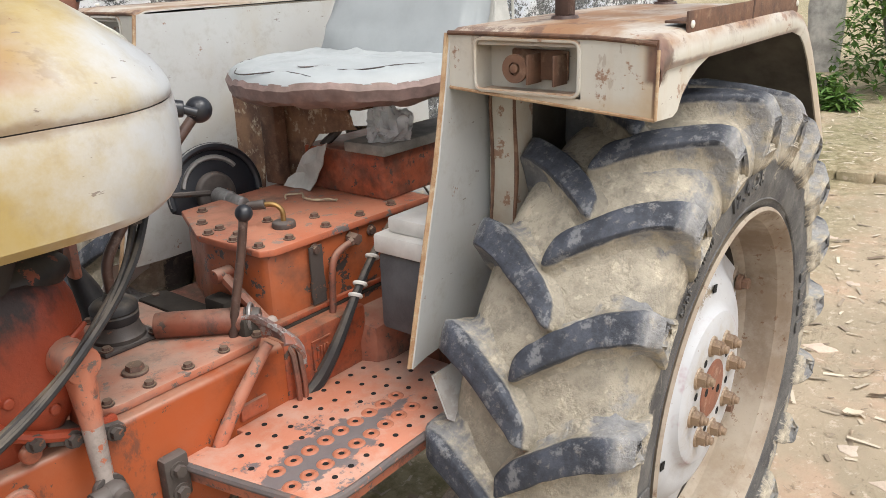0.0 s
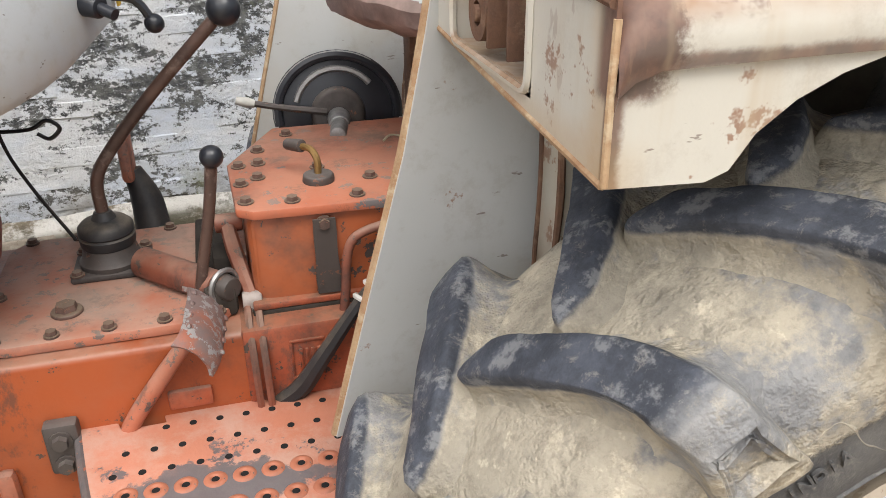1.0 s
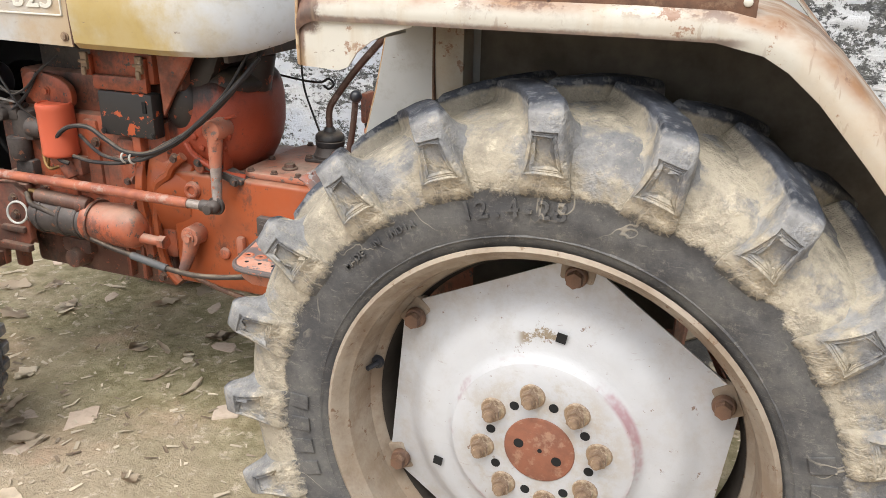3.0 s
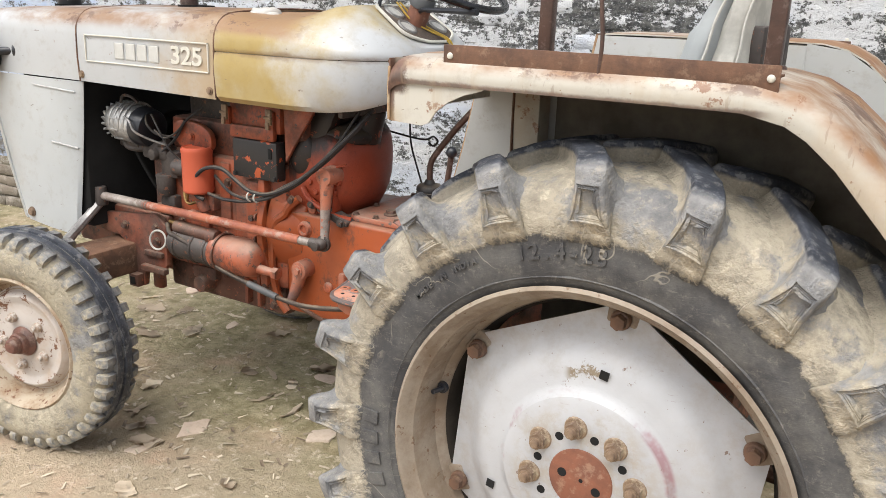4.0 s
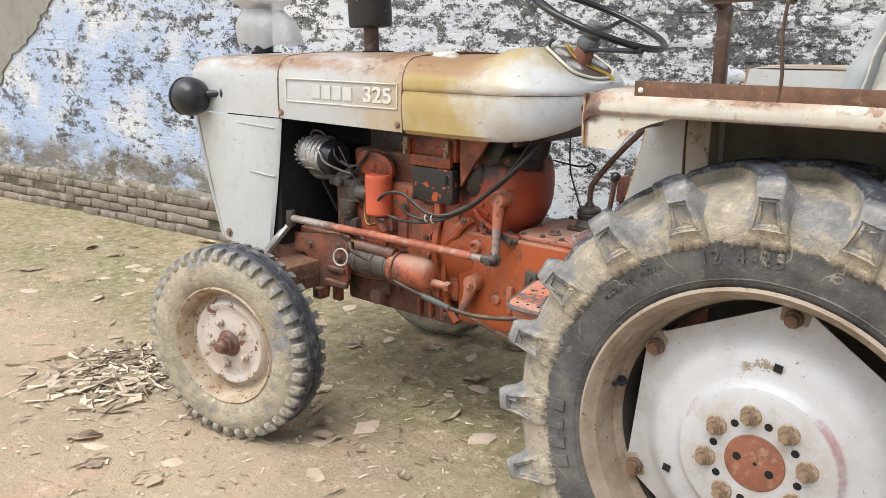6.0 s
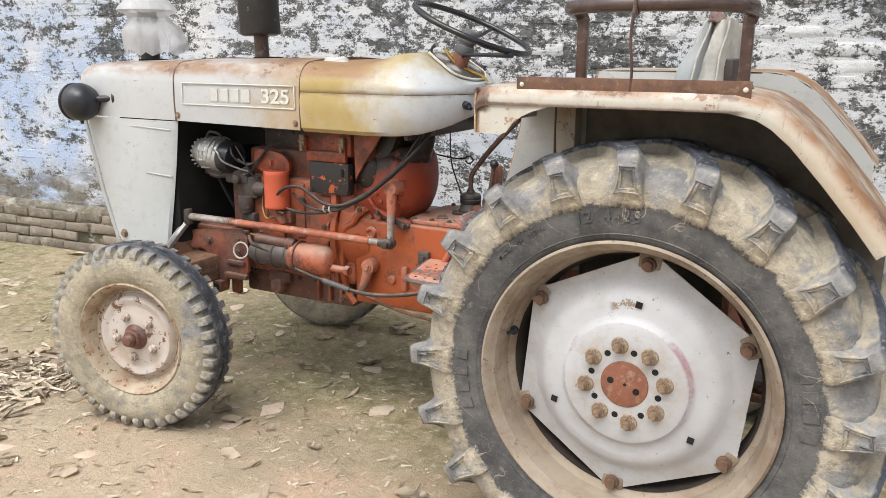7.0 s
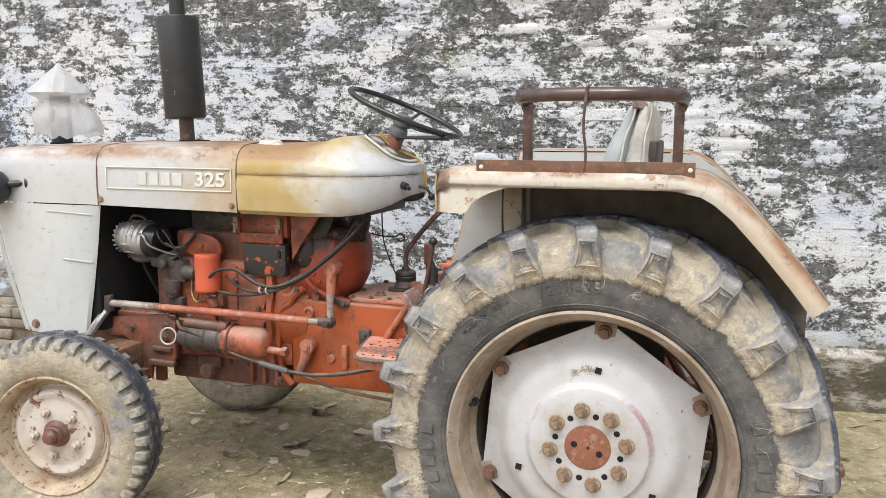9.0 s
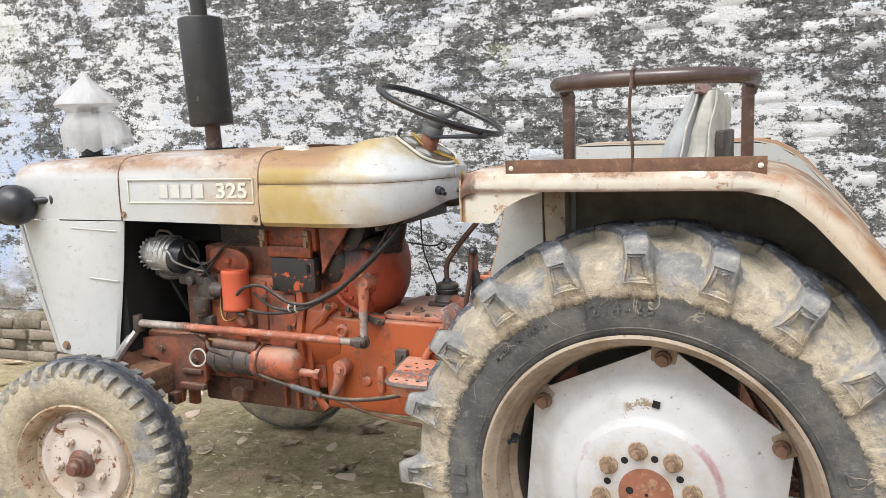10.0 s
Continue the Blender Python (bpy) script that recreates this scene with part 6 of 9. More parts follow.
box(AX.x - 0.075, AX.x + 0.02, AX.y - 0.02, AX.y + 0.04, 0.945, 0.985, 0.008, arm)
box(AX.x + 0.03, AX.x + 0.15, AX.y - 0.015, AX.y + 0.04, 0.915, 0.965, 0.012, arm)
cyl((AX.x + 0.10, AX.y - 0.012, 0.935), (AX.x + 0.10, AX.y - 0.034, 0.935), 0.020, 0.018, 14, 0.003, arm)
epart("alternator_bracket", arm, GREASE, engine, "black greasy alternator bracket")
strut = box(-1.700, -1.660, N0 - 0.025, N0 + 0.03, 0.740, 0.905, 0.010)
box(-1.735, -1.665, N0 - 0.030, N0 + 0.02, 0.735, 0.765, 0.006, strut)
epart("pump_strut", strut, SUMP, engine, "dark cast strut in front of the block")
blk = bmesh.new()
box(-1.70, -1.62, N0 - 0.03, N0 + 0.06, 0.86, 0.95, 0.012, blk)
cyl((-1.685, N0 - 0.02, 0.80), (-1.685, N0 - 0.02, 0.87), 0.030, 0.034, 18, 0.004, blk)
cyl((-1.62, N0 - 0.03, 0.905), (-1.57, N0 - 0.03, 0.90), 0.030, 0.024, 16, 0.004, blk)
box(-1.71, -1.64, N0 - 0.03, N0 + 0.02, 0.745, 0.80, 0.008, blk)
epart("lift_pump", blk, GREASE, engine, "greasy black fuel pump")
belt = tube([(-1.855, YM - 0.13, 1.05), (-1.845, N0 - 0.02, 0.98), (-1.80, N0 + 0.02, 0.82), (-1.76, N0 + 0.10, 0.66)], 0.007, 6, 4)
epart("fan_belt", belt, SHADOW, engine)
epart("fan_pulley", cyl((-1.87, YM, 0.95), (-1.80, YM, 0.95), 0.10, 0.10, 28, 0.005), SHADOW, engine)
# timing case at the front of the block
epart("timing_case", box(-1.80, -1.71, N0 + 0.02, 2 * YM - N0 - 0.02, 0.58, 0.93, 0.02), SUMP, engine)
epart("rib", box(-1.60, -1.50, N0 - 0.012, N0 + 0.02, 0.60, 0.76, 0.012), ORANGE, engine)
epart("rib", box(-1.45, -1.40, N0 - 0.010, N0 + 0.02, 0.72, 0.94, 0.010), ORANGE, engine)
epart("rib", box(-1.33, -1.27, N0 - 0.018, N0 + 0.02, 0.60, 0.90, 0.014), ORANGE, engine)
bolts([(bx, N0 - 0.014, bz) for bx, bz in ((-1.58, 0.90), (-1.40, 0.88), (-1.42, 0.70), (-1.62, 0.72), (-1.30, 0.78), (-1.25, 0.62), (-1.25, 0.90), (-1.35, 0.67))], (0, -1, 0), 0.011, 0.012, BOLT, engine)

# starter motor
st = cyl((-1.610, N0 - 0.050, 0.652), (-1.425, N0 - 0.050, 0.652), 0.050, 0.050, 32, 0.006)
for bxx in (-1.585, -1.505, -1.445):
    join(st, ring((bxx, N0 - 0.050, 0.652), 0.050, 0.0045, (1, 0, 0), 32, 6))
cyl((-1.635, N0 - 0.050, 0.652), (-1.605, N0 - 0.050, 0.652), 0.034, 0.046, 24, 0.004, st)
starter = epart("starter_motor", st, GREASE, engine, "greasy grey-brown starter motor")
nose = lathe([(0.0, 0.001), (0.0, 0.058), (0.012, 0.062), (0.024, 0.056), (0.045, 0.058), (0.100, 0.061), (0.145, 0.060), (0.168, 0.054), (0.182, 0.040), (0.188, 0.022), (0.190, 0.001)], 36, 1.0, closed=False)
bmesh.ops.transform(nose, matrix=pose(-1.425, N0 - 0.045, 0.655) @ pose(0, 0, 0, 0, 0, -90), verts=nose.verts)
cyl((-1.245, N0 - 0.055, 0.632), (-1.167, N0 - 0.055, 0.630), 0.015, 0.013, 12, 0.003, nose)
cyl((-1.180, N0 - 0.055, 0.630), (-1.160, N0 - 0.055, 0.630), 0.019, 0.019, 6, 0, nose)
nose_ob = epart("starter_nose", nose, ORANGE, starter, "rounded dusty orange starter end")
epart("nose_band", ring((-1.397, N0 - 0.045, 0.655), 0.061, 0.004, (1, 0, 0), 36, 6), SUMP, nose_ob)
sol = cyl((-1.600, N0 - 0.062, 0.712), (-1.445, N0 - 0.062, 0.706), 0.022, 0.022, 18, 0.003)
cyl((-1.445, N0 - 0.062, 0.706), (-1.410, N0 - 0.060, 0.704), 0.028, 0.024, 18, 0.004, sol)
epart("solenoid", sol, SUMP, starter)
epart("terminal", cyl((-1.600, N0 - 0.062, 0.722), (-1.630, N0 - 0.062, 0.724), 0.008, 0.007, 8), BRASS, starter)

# clutch housing, gearbox and its lid
bell = cyl((-1.258, YM, 0.745), (-1.232, YM, 0.745), 0.232, 0.232, 56, 0.006)
cyl((-1.236, YM, 0.745), (-1.10, YM, 0.745), 0.215, 0.196, 56, 0.008, bell)
epart("bell_housing", bell, ORANGE_SMOOTH, tractor, "orange bell housing between engine and gearbox")
# steering box over the clutch: flat side, rounded rear corner, top drawn in
plan = [(-1.165, 0.010), (-1.08, 0.000), (-0.992, -0.004), (-0.962, 0.004), (-0.936, 0.024), (-0.915, 0.056), (-0.904, 0.095), (-0.902, 0.150), (-0.912, 0.205), (-0.94, 0.245), (-1.00, 0.262), (-1.165, 0.262)]
casing = bmesh.new()
loops = []
plan = [(v.x, v.y) for v in smooth_path([(px, py, 0.0) for px, py in plan], 3)]
for z, s, lean in ((0.815, 0.70, 0.028), (0.838, 0.78, 0.014), (0.870, 0.88, 0.004), (0.905, 0.955, 0.0), (0.945, 0.995, 0.0), (0.985, 1.0, 0.002), (1.020, 0.985, 0.006), (1.048, 0.945, 0.014), (1.070, 0.875, 0.026), (1.085, 0.75, 0.046), (1.092, 0.50, 0.075)):
    loops.append([casing.verts.new((-1.165 + (px + 1.165) * s * 0.96, N0 + lean + py * (1 - lean), z)) for px, py in plan])
for lo_ring, hi_ring in zip(loops, loops[1:]):
    for k in range(len(plan)):
        casing.faces.new((lo_ring[k], lo_ring[(k + 1) % len(plan)], hi_ring[(k + 1) % len(plan)], hi_ring[k]))
casing.faces.new(loops[-1])
casing.faces.new(loops[0][::-1])
bmesh.ops.recalc_face_normals(casing, faces=casing.faces)
case_ob = epart("steering_box", casing, CASING, tractor, "orange steering box, black with oil on top")
epart("flange", box(-0.985, -0.978, N0 - 0.010, N0 + 0.03, 0.845, 0.985, 0.003), CASING, case_ob)
epart("foot", prism([(-1.04, 0.845), (-0.955, 0.812), (-0.925, 0.812), (-0.925, 0.826), (-1.03, 0.862)], lambda u, v, w: Vector((u, N0 - 0.016 + w, v)), 0.05, 0.004), GREASE, case_ob)
bolts([(-1.005, N0 - 0.016, 0.842), (-0.945, N0 - 0.016, 0.822), (-1.055, N0 - 0.016, 0.862)], (0, -1, 0), 0.010, 0.012, GREASE, case_ob)
epart("flange_lip", tube([(-1.10, N0 - 0.004, 0.905), (-1.075, N0 - 0.010, 0.880), (-1.03, N0 - 0.012, 0.858), (-0.975, N0 - 0.006, 0.836), (-0.93, N0 + 0.012, 0.828)], 0.009, 8, 4), CASING, case_ob)
for k in range(5):
    a = radians(200 + 38 * k)
    epart("casting_boss", cyl((-1.02 + 0.055 * math.cos(a), N0 + 0.004, 0.945 + 0.055 * math.sin(a)), (-1.02 + 0.055 * math.cos(a), N0 - 0.008, 0.945 + 0.055 * math.sin(a)), 0.010, 0.008, 12, 0.002), CASING, case_ob)
epart("oil_crust", ball((-1.115, N0 + 0.020, 1.000), 0.055, None, (1.0, 0.5, 1.3), 12), BLACK_OIL, case_ob, "crust of black oil on the casing")
epart("casting_seam", tube([(-0.99, N0 - 0.006, 0.975), (-0.965, N0 + 0.000, 0.985), (-0.945, N0 + 0.010, 0.992)], 0.004, 6, 3), CASING, case_ob)
epart("oil_cake", ball((-1.02, N0 + 0.09, 1.062), 0.07, None, (1.5, 1.0, 0.55), 14), BLACK_OIL, case_ob, "cake of black oil and dirt")
epart("shaft_collar", cyl((-0.955, N0 + 0.12, 1.05), (-0.925, N0 + 0.12, 1.145), 0.042, 0.036, 20, 0.005), BLACK_OIL, case_ob)
gear = box(-1.17, -0.40, N0 - 0.005, 2 * YM - N0 + 0.005, 0.495, 0.825, 0.011, None, None, 3)
gearbox = epart("gearbox", gear, ORANGE_SMOOTH, tractor, "orange gearbox casing")
for name, shape in (
    ("boss", join(cyl((-1.091, N0 - 0.002, 0.777), (-1.091, N0 - 0.012, 0.777), 0.026, 0.024, 24, 0.004), ring((-1.091, N0 - 0.013, 0.777), 0.017, 0.006, (0, 1, 0), 24, 8))),
    ("boss", cyl((-1.06, N0 - 0.002, 0.845), (-1.06, N0 - 0.014, 0.845), 0.016, 0.014, 16, 0.003)),
    ("boss", cyl((-1.115, N0 - 0.002, 0.62), (-1.115, N0 - 0.02, 0.62), 0.014, 0.013, 6)),
    ("boss", cyl((-1.002, N0 - 0.002, 0.607), (-1.002, N0 - 0.014, 0.607), 0.018, 0.016, 18, 0.004)),
    ("rib", box(-0.956, -0.930, N0 - 0.024, N0, 0.572, 0.668, 0.011)),
    ("rib", box(-0.72, -0.66, N0 - 0.012, N0, 0.72, 0.75, 0.004)),
):
    epart(name, shape, ORANGE, gearbox)
bolts([(-1.262, YM + 0.223 * math.cos(radians(a)), 0.745 + 0.223 * math.sin(radians(a))) for a in (150, 168, 186, 204)], (-1, 0, 0), 0.009, 0.010, ORANGE_GRIMY, gearbox)
lid_out = rounded(-0.957, -0.615, N0 + 0.015, 2 * YM - N0 - 0.015, 0.05)
lid = epart("gearbox_lid", prism(lid_out, lambda u, v, w: Vector((u, v, 0.826 + w)), 0.016, 0.004), ORANGE_STEP, gearbox, "bolted gearbox lid, dusty orange")
bolts([(-0.925 + 0.072 * k, y, 0.842) for k in range(5) for y in (N0 + 0.030, 2 * YM - N0 - 0.030)] + [(-0.940, 0.70, 0.842), (-0.632, 0.70, 0.842)], (0, 0, 1), 0.0078, 0.009, BOLT, gearbox)
plug = cyl((-0.841, 0.634, 0.842), (-0.841, 0.634, 0.848), 0.022, 0.021, 20, 0.002)
cyl((-0.841, 0.634, 0.847), (-0.841, 0.634, 0.857), 0.016, 0.014, 6, 0, plug)
epart("filler_plug", plug, BOLT, gearbox, "filler plug on the gearbox lid")

# gear lever with rubber boot, short range lever
bx, by = -0.790, 0.765
plate_ob = epart("lever_plate", box(bx - 0.056, bx + 0.056, by - 0.050, by + 0.050, 0.842, 0.852, 0.004), GREASE, gearbox, "greasy dark lever plate")
foot_cone = lathe([(0.0, 0.001), (0.0, 0.047), (0.008, 0.047), (0.012, 0.043), (0.030, 0.038), (0.036, 0.001)], 28, 1.0, closed=False)
boot = lathe([(0.028, 0.001), (0.028, 0.036), (0.034, 0.040), (0.046, 0.041), (0.049, 0.0385), (0.052, 0.041), (0.062, 0.040), (0.069, 0.033), (0.073, 0.018), (0.084, 0.0125), (0.088, 0.001)], 28, 1.0, closed=False)
for shape in (foot_cone, boot):
    bmesh.ops.transform(shape, matrix=pose(bx, by, 0.851) @ pose(0, 0, 0, 90, 0, 0), verts=shape.verts)
epart("boot_base", foot_cone, GREASE, plate_ob)
epart("lever_boot", boot, HOSE, plate_ob, "ribbed black rubber gear lever boot")
bolts([(bx + sx * 0.046, by + sy * 0.040, 0.852) for sx in (-1, 1) for sy in (-1, 1)], (0, 0, 1), 0.008, 0.008, BOLT, plate_ob)
gl = tube([(bx, by, 0.93), (bx + 0.002, by, 0.985), (bx + 0.03, by, 1.03), (bx + 0.10, by - 0.01, 1.11), (bx + 0.205, by - 0.02, 1.215)], 0.0095, 10, 5)
gl_ob = epart("gear_lever", gl, RUST_TUBE, tractor, "rusty bent gear lever")
epart("lever_knob", ball((bx + 0.212, by - 0.022, 1.222), 0.024), BLACK, gl_ob, "black ball knob")
rl = tube([(-0.668, 0.61, 0.80), (-0.655, 0.608, 0.88), (-0.632, 0.602, 0.98), (-0.620, 0.597, 1.050)], 0.0082, 10, 4)
rl_ob = epart("range_lever", rl, RUST_TUBE, tractor, "short rusty range lever")
epart("lever_knob", ball((-0.618, 0.596, 1.062), 0.0155), BLACK, rl_ob, "black ball knob")

# clutch pedal through the step, brake shafts behind
ped = tube([(-0.792, 0.530, 0.655), (-0.772, 0.527, 0.712), (-0.722, 0.520, 0.785), (-0.668, 0.505, 0.860)], [0.012, 0.0125, 0.012, 0.010], 10, 4)
ped_ob = epart("clutch_pedal", ped, ORANGE_STEP, tractor, "orange clutch pedal arm")
bend = [(u, -0.012 * (abs(u) / 0.034) ** 2.4) for u in (-0.034, -0.028, -0.018, 0.0, 0.018, 0.028, 0.034)]
pad_rows = [[Vector((u, v, w - 0.014 * max(0.0, abs(v) / 0.064 - 0.55) ** 2 / 0.2)) for u, w in bend] for v in (-0.064, -0.058, -0.048, -0.03, 0.0, 0.03, 0.048, 0.058, 0.064)]
pad = sheet(pad_rows, 0.006)
studs = bmesh.new()
for k in range(4):
    for u, w in (bend[1], bend[5]):
        ball((u, -0.036 + 0.024 * k, w), 0.0045, studs, (1, 1, 0.7), 5)
place = pose(-0.643, 0.492, 0.882, 5, 0, -6) @ pose(0, 0, 0, 0, 53, 0)
for shape in (pad, studs):
    bmesh.ops.transform(shape, matrix=place, verts=shape.verts)
roughen(pad, 0.0012, 4)
pad_ob = epart("pedal_pad", pad, PEDAL, ped_ob, "worn orange pedal pad with bare metal")
tagged(epart("pad_studs", studs, PEDAL, pad_ob), kind="stuff")
pivot = epart("pedal_pivot", cyl((-0.742, 0.722, 0.864), (-0.634, 0.607, 0.864), 0.0235, 0.0235, 24, 0.003), ORANGE_GRIMY, tractor, "round orange pivot shaft")
epart("pivot_end", cyl((-0.634, 0.609, 0.868), (-0.614, 0.587, 0.868), 0.020, 0.017, 18, 0.004), GREASE, pivot, "greasy black shaft end")
epart("pivot_clip", ring((-0.626, 0.601, 0.868), 0.024, 0.004, (0.66, -0.75, 0), 20, 6), STEEL, pivot)
cross = box(-0.668, -0.606, 0.64, 0.90, 0.826, 0.8475, 0.004)
box(-0.655, -0.610, 0.585, 0.615, 0.826, 0.875, 0.008, cross)
box(-0.640, -0.600, 0.66, 0.72, 0.826, 0.885, 0.008, cross)
epart("cross_shaft", cross, GRIME_SHADE, tractor, "oil-black slot with the cross shaft")
JT = Vector((-0.590, 0.598, 0.843))
upper = tube([(-0.612, 0.690, 0.925), (-0.606, 0.655, 0.895), tuple(JT)], [0.011, 0.012, 0.010], 8, 3)
cyl((-0.63, 0.692, 0.925), (-0.59, 0.692, 0.925), 0.014, 0.014, 14, 0.003, upper)
arm_ob = epart("brake_arm", upper, ORANGE_GRIMY, tractor, "dirty orange brake lever")
epart("arm_joint", join(cyl(JT + Vector((-0.014, 0, 0)), JT + Vector((0.014, 0, 0)), 0.013, 0.012, 14, 0.003), box(-0.600, -0.580, 0.586, 0.606, 0.826, 0.846, 0.004)), BARE_JOINT, arm_ob, "joint worn to bare metal")
for dx in (-0.011, 0.004):
    epart("brake_pull", tube([JT + Vector((dx + 0.003, 0, -0.004)), (JT.x + dx + 0.003, N0 - 0.016, 0.800), (JT.x + dx + 0.006, N0 - 0.018, 0.60)], 0.0055, 6, 3), ORANGE_GRIMY, arm_ob)
epart("far_pedal", box(-0.775, -0.755, 0.92, 0.985, 0.915, 1.005, 0.008), ORANGE_STEP, tractor, "far pedal pad, worn orange")
epart("pedal_boot", tube([(-0.76, 0.95, 0.93), (-0.745, 0.945, 0.88), (-0.74, 0.93, 0.83)], [0.016, 0.026, 0.030], 10, 4), HOSE, tractor, "black rubber pedal boot")

# hydraulic lift housing, bolted lid, quadrant
hl = prism([(-0.585, 0.60), (-0.57, 0.588), (-0.15, 0.57), (-0.15, 0.92), (-0.52, 0.92), (-0.590, 0.765)], lambda u, v, w: Vector((u, v, 0.74 + w)), 0.232, 0.012)
lift_box = epart("lift_housing", hl, LIFT, tractor, "orange hydraulic lift housing")
ld = prism([(-0.597, 0.595), (-0.575, 0.578), (-0.15, 0.560), (-0.15, 0.93), (-0.52, 0.935), (-0.602, 0.770)], lambda u, v, w: Vector((u, v, 0.972 + w)), 0.014, 0.003)
epart("lift_lid", ld, worn("scuffed_orange_lid", (0.44, 0.125, 0.062), (0.085, 0.070, 0.066), (0.13, 0.12, 0.12), 0.585, 0.47, 0.45, 0.8, dust=0.34, dust_col=(0.43, 0.27, 0.19), film=0.16), lift_box)
bolts([(x, y, 0.985) for x, y in ((-0.582, 0.612), (-0.585, 0.68), (-0.585, 0.755), (-0.552, 0.82), (-0.52, 0.60), (-0.43, 0.597), (-0.34, 0.592), (-0.25, 0.588), (-0.50, 0.89), (-0.56, 0.70), (-0.47, 0.72), (-0.40, 0.66), (-0.555, 0.76))], (0, 0, 1), 0.0085, 0.009, BOLT, lift_box)
bolts([(-0.482, 0.578, 0.958), (-0.33, 0.575, 0.955)], (0, -1, 0), 0.0085, 0.009, BOLT, lift_box)
epart("housing_flange", box(-0.590, -0.16, 0.5735, 0.60, 0.835, 0.846, 0.003), OILY, lift_box)
run = sheet([[Vector((x + 0.004 * noise.noise((x * 40, z * 22, 3.0)) + (0.972 - z) * dx, 0.5772 + 0.0012 * noise.noise((x * 60, z * 40, 1.0)), z)) for x, dx in ((-0.496, -0.02), (-0.487, 0.0), (-0.478, 0.0), (-0.468, 0.03))] for z in np.linspace(0.965, 0.850, 12)], 0.004)
epart("oil_run", run, GREASE, lift_box, "dark grey run of dried oil down the housing")
epart("oil_seam", box(-0.591, -0.16, 0.5745, 0.60, 0.826, 0.8345, 0.002), GRIME_SHADE, lift_box, "black oil oozing along the joint")
# darker, grimier paint that also stands in for the fender's shade
rear_face = epart("rear_casing", box(-0.612, -0.398, N0 - 0.009, 2 * YM - N0 + 0.009, 0.500, 0.828, 0.008), OILY, gearbox, "dark grimy orange rear casing, fender shade in its colour")
cast = box(-0.548, -0.500, N0 - 0.0125, N0 - 0.008, 0.800, 0.804, 0.0015)
box(-0.548, -0.500, N0 - 0.0125, N0 - 0.008, 0.740, 0.744, 0.0015, cast)
box(-0.548, -0.544, N0 - 0.0125, N0 - 0.008, 0.744, 0.800, 0.0015, cast)
epart("cast_panel", cast, OILY, rear_face)
for k in range(4):
    epart("cast_mark", box(-0.536 + 0.0085 * k, -0.531 + 0.0085 * k, N0 - 0.012, N0 - 0.008, 0.756, 0.788, 0.001), OILY, rear_face)
vp = cyl((-0.475, 0.665, 0.985), (-0.475, 0.665, 0.998), 0.024, 0.022, 20, 0.003)
epart("breather_base", vp, GREASE, lift_box)
epart("breather_nozzle", cyl((-0.492, 0.694, 1.031), (-0.512, 0.722, 1.027), 0.010, 0.0085, 12, 0.002), GREASE, lift_box)
epart("breather", tube([(-0.475, 0.665, 0.995), (-0.475, 0.667, 1.018), (-0.482, 0.680, 1.030), (-0.496, 0.700, 1.030)], 0.0052, 8, 4), BRASS, lift_box, "small bent brass pipe")
# quadrant: toothed half disc with lever
Q = Vector((-0.395, 0.990, 0.990))
qd = Vector((-0.12, -0.97, 0.20)).normalized()
qu = Vector((0, 0, 1)) - qd * qd.z
qu.normalize()
qv = qd.cross(qu)


def on_quad(u, v, w):
    return Q + qv * u + qu * v + qd * w


half = [(0.112 * math.cos(radians(a)), 0.104 * math.sin(radians(a))) for a in range(-15, 200, 8)]
qb = prism([*half, (-0.03, -0.06), (0.03, -0.06)], on_quad, 0.008, 0.0015)
quad = epart("lift_quadrant", qb, BLACK, tractor, "black half-round lift control quadrant")
epart("quadrant_rim", tube([on_quad(0.108 * math.cos(radians(a)), 0.100 * math.sin(radians(a)), 0.012) for a in range(-12, 196, 8)], 0.009, 8, 1, smooth=False), BLACK, quad)
epart("quadrant_slot", tube([on_quad(0.076 * math.cos(radians(a)), 0.076 * math.sin(radians(a)), 0.009) for a in range(15, 150, 9)], 0.006, 6, 1, smooth=False), STEEL, quad, "bare metal slot edge")
qs = cyl(on_quad(0, -0.01, 0), on_quad(0.0, -0.02, 0.07), 0.022, 0.018, 16, 0.003)
cyl(on_quad(0, -0.02, 0.065), on_quad(0.005, -0.03, 0.13), 0.016, 0.014, 16, 0.002, qs)
epart("quadrant_shaft", qs, STEEL, quad)
epart("quadrant_handle", tube([on_quad(0.02, 0.0, 0.018), on_quad(0.10, 0.012, 0.018), on_quad(0.150, 0.022, 0.018)], [0.007, 0.006, 0.006], 8, 4), GREASE, quad)
epart("handle_tip", tube([on_quad(0.146, 0.021, 0.018), on_quad(0.160, 0.024, 0.018), on_quad(0.178, 0.028, 0.018)], [0.007, 0.0095, 0.007], 10, 4), CANVAS, quad, "worn cream tip of the lift lever")
epart("quadrant_boss", cyl(on_quad(0, -0.005, 0.004), on_quad(0, -0.005, 0.020), 0.052, 0.044, 28, 0.005), GREASE, quad)
epart("quadrant_edge", tube([on_quad(0.112 * math.cos(radians(a)), 0.104 * math.sin(radians(a)), 0.016) for a in range(-8, 130, 6)], 0.0035, 6, 1, smooth=False), STEEL, quad, "rim worn bright on one side")
hook = tube([on_quad(0.08, -0.05, 0.02), on_quad(0.03, -0.045, 0.05), on_quad(-0.04, -0.03, 0.04), on_quad(-0.09, -0.04, 0.01)], 0.010, 8, 4)
epart("quadrant_arm", hook, GREASE, quad)

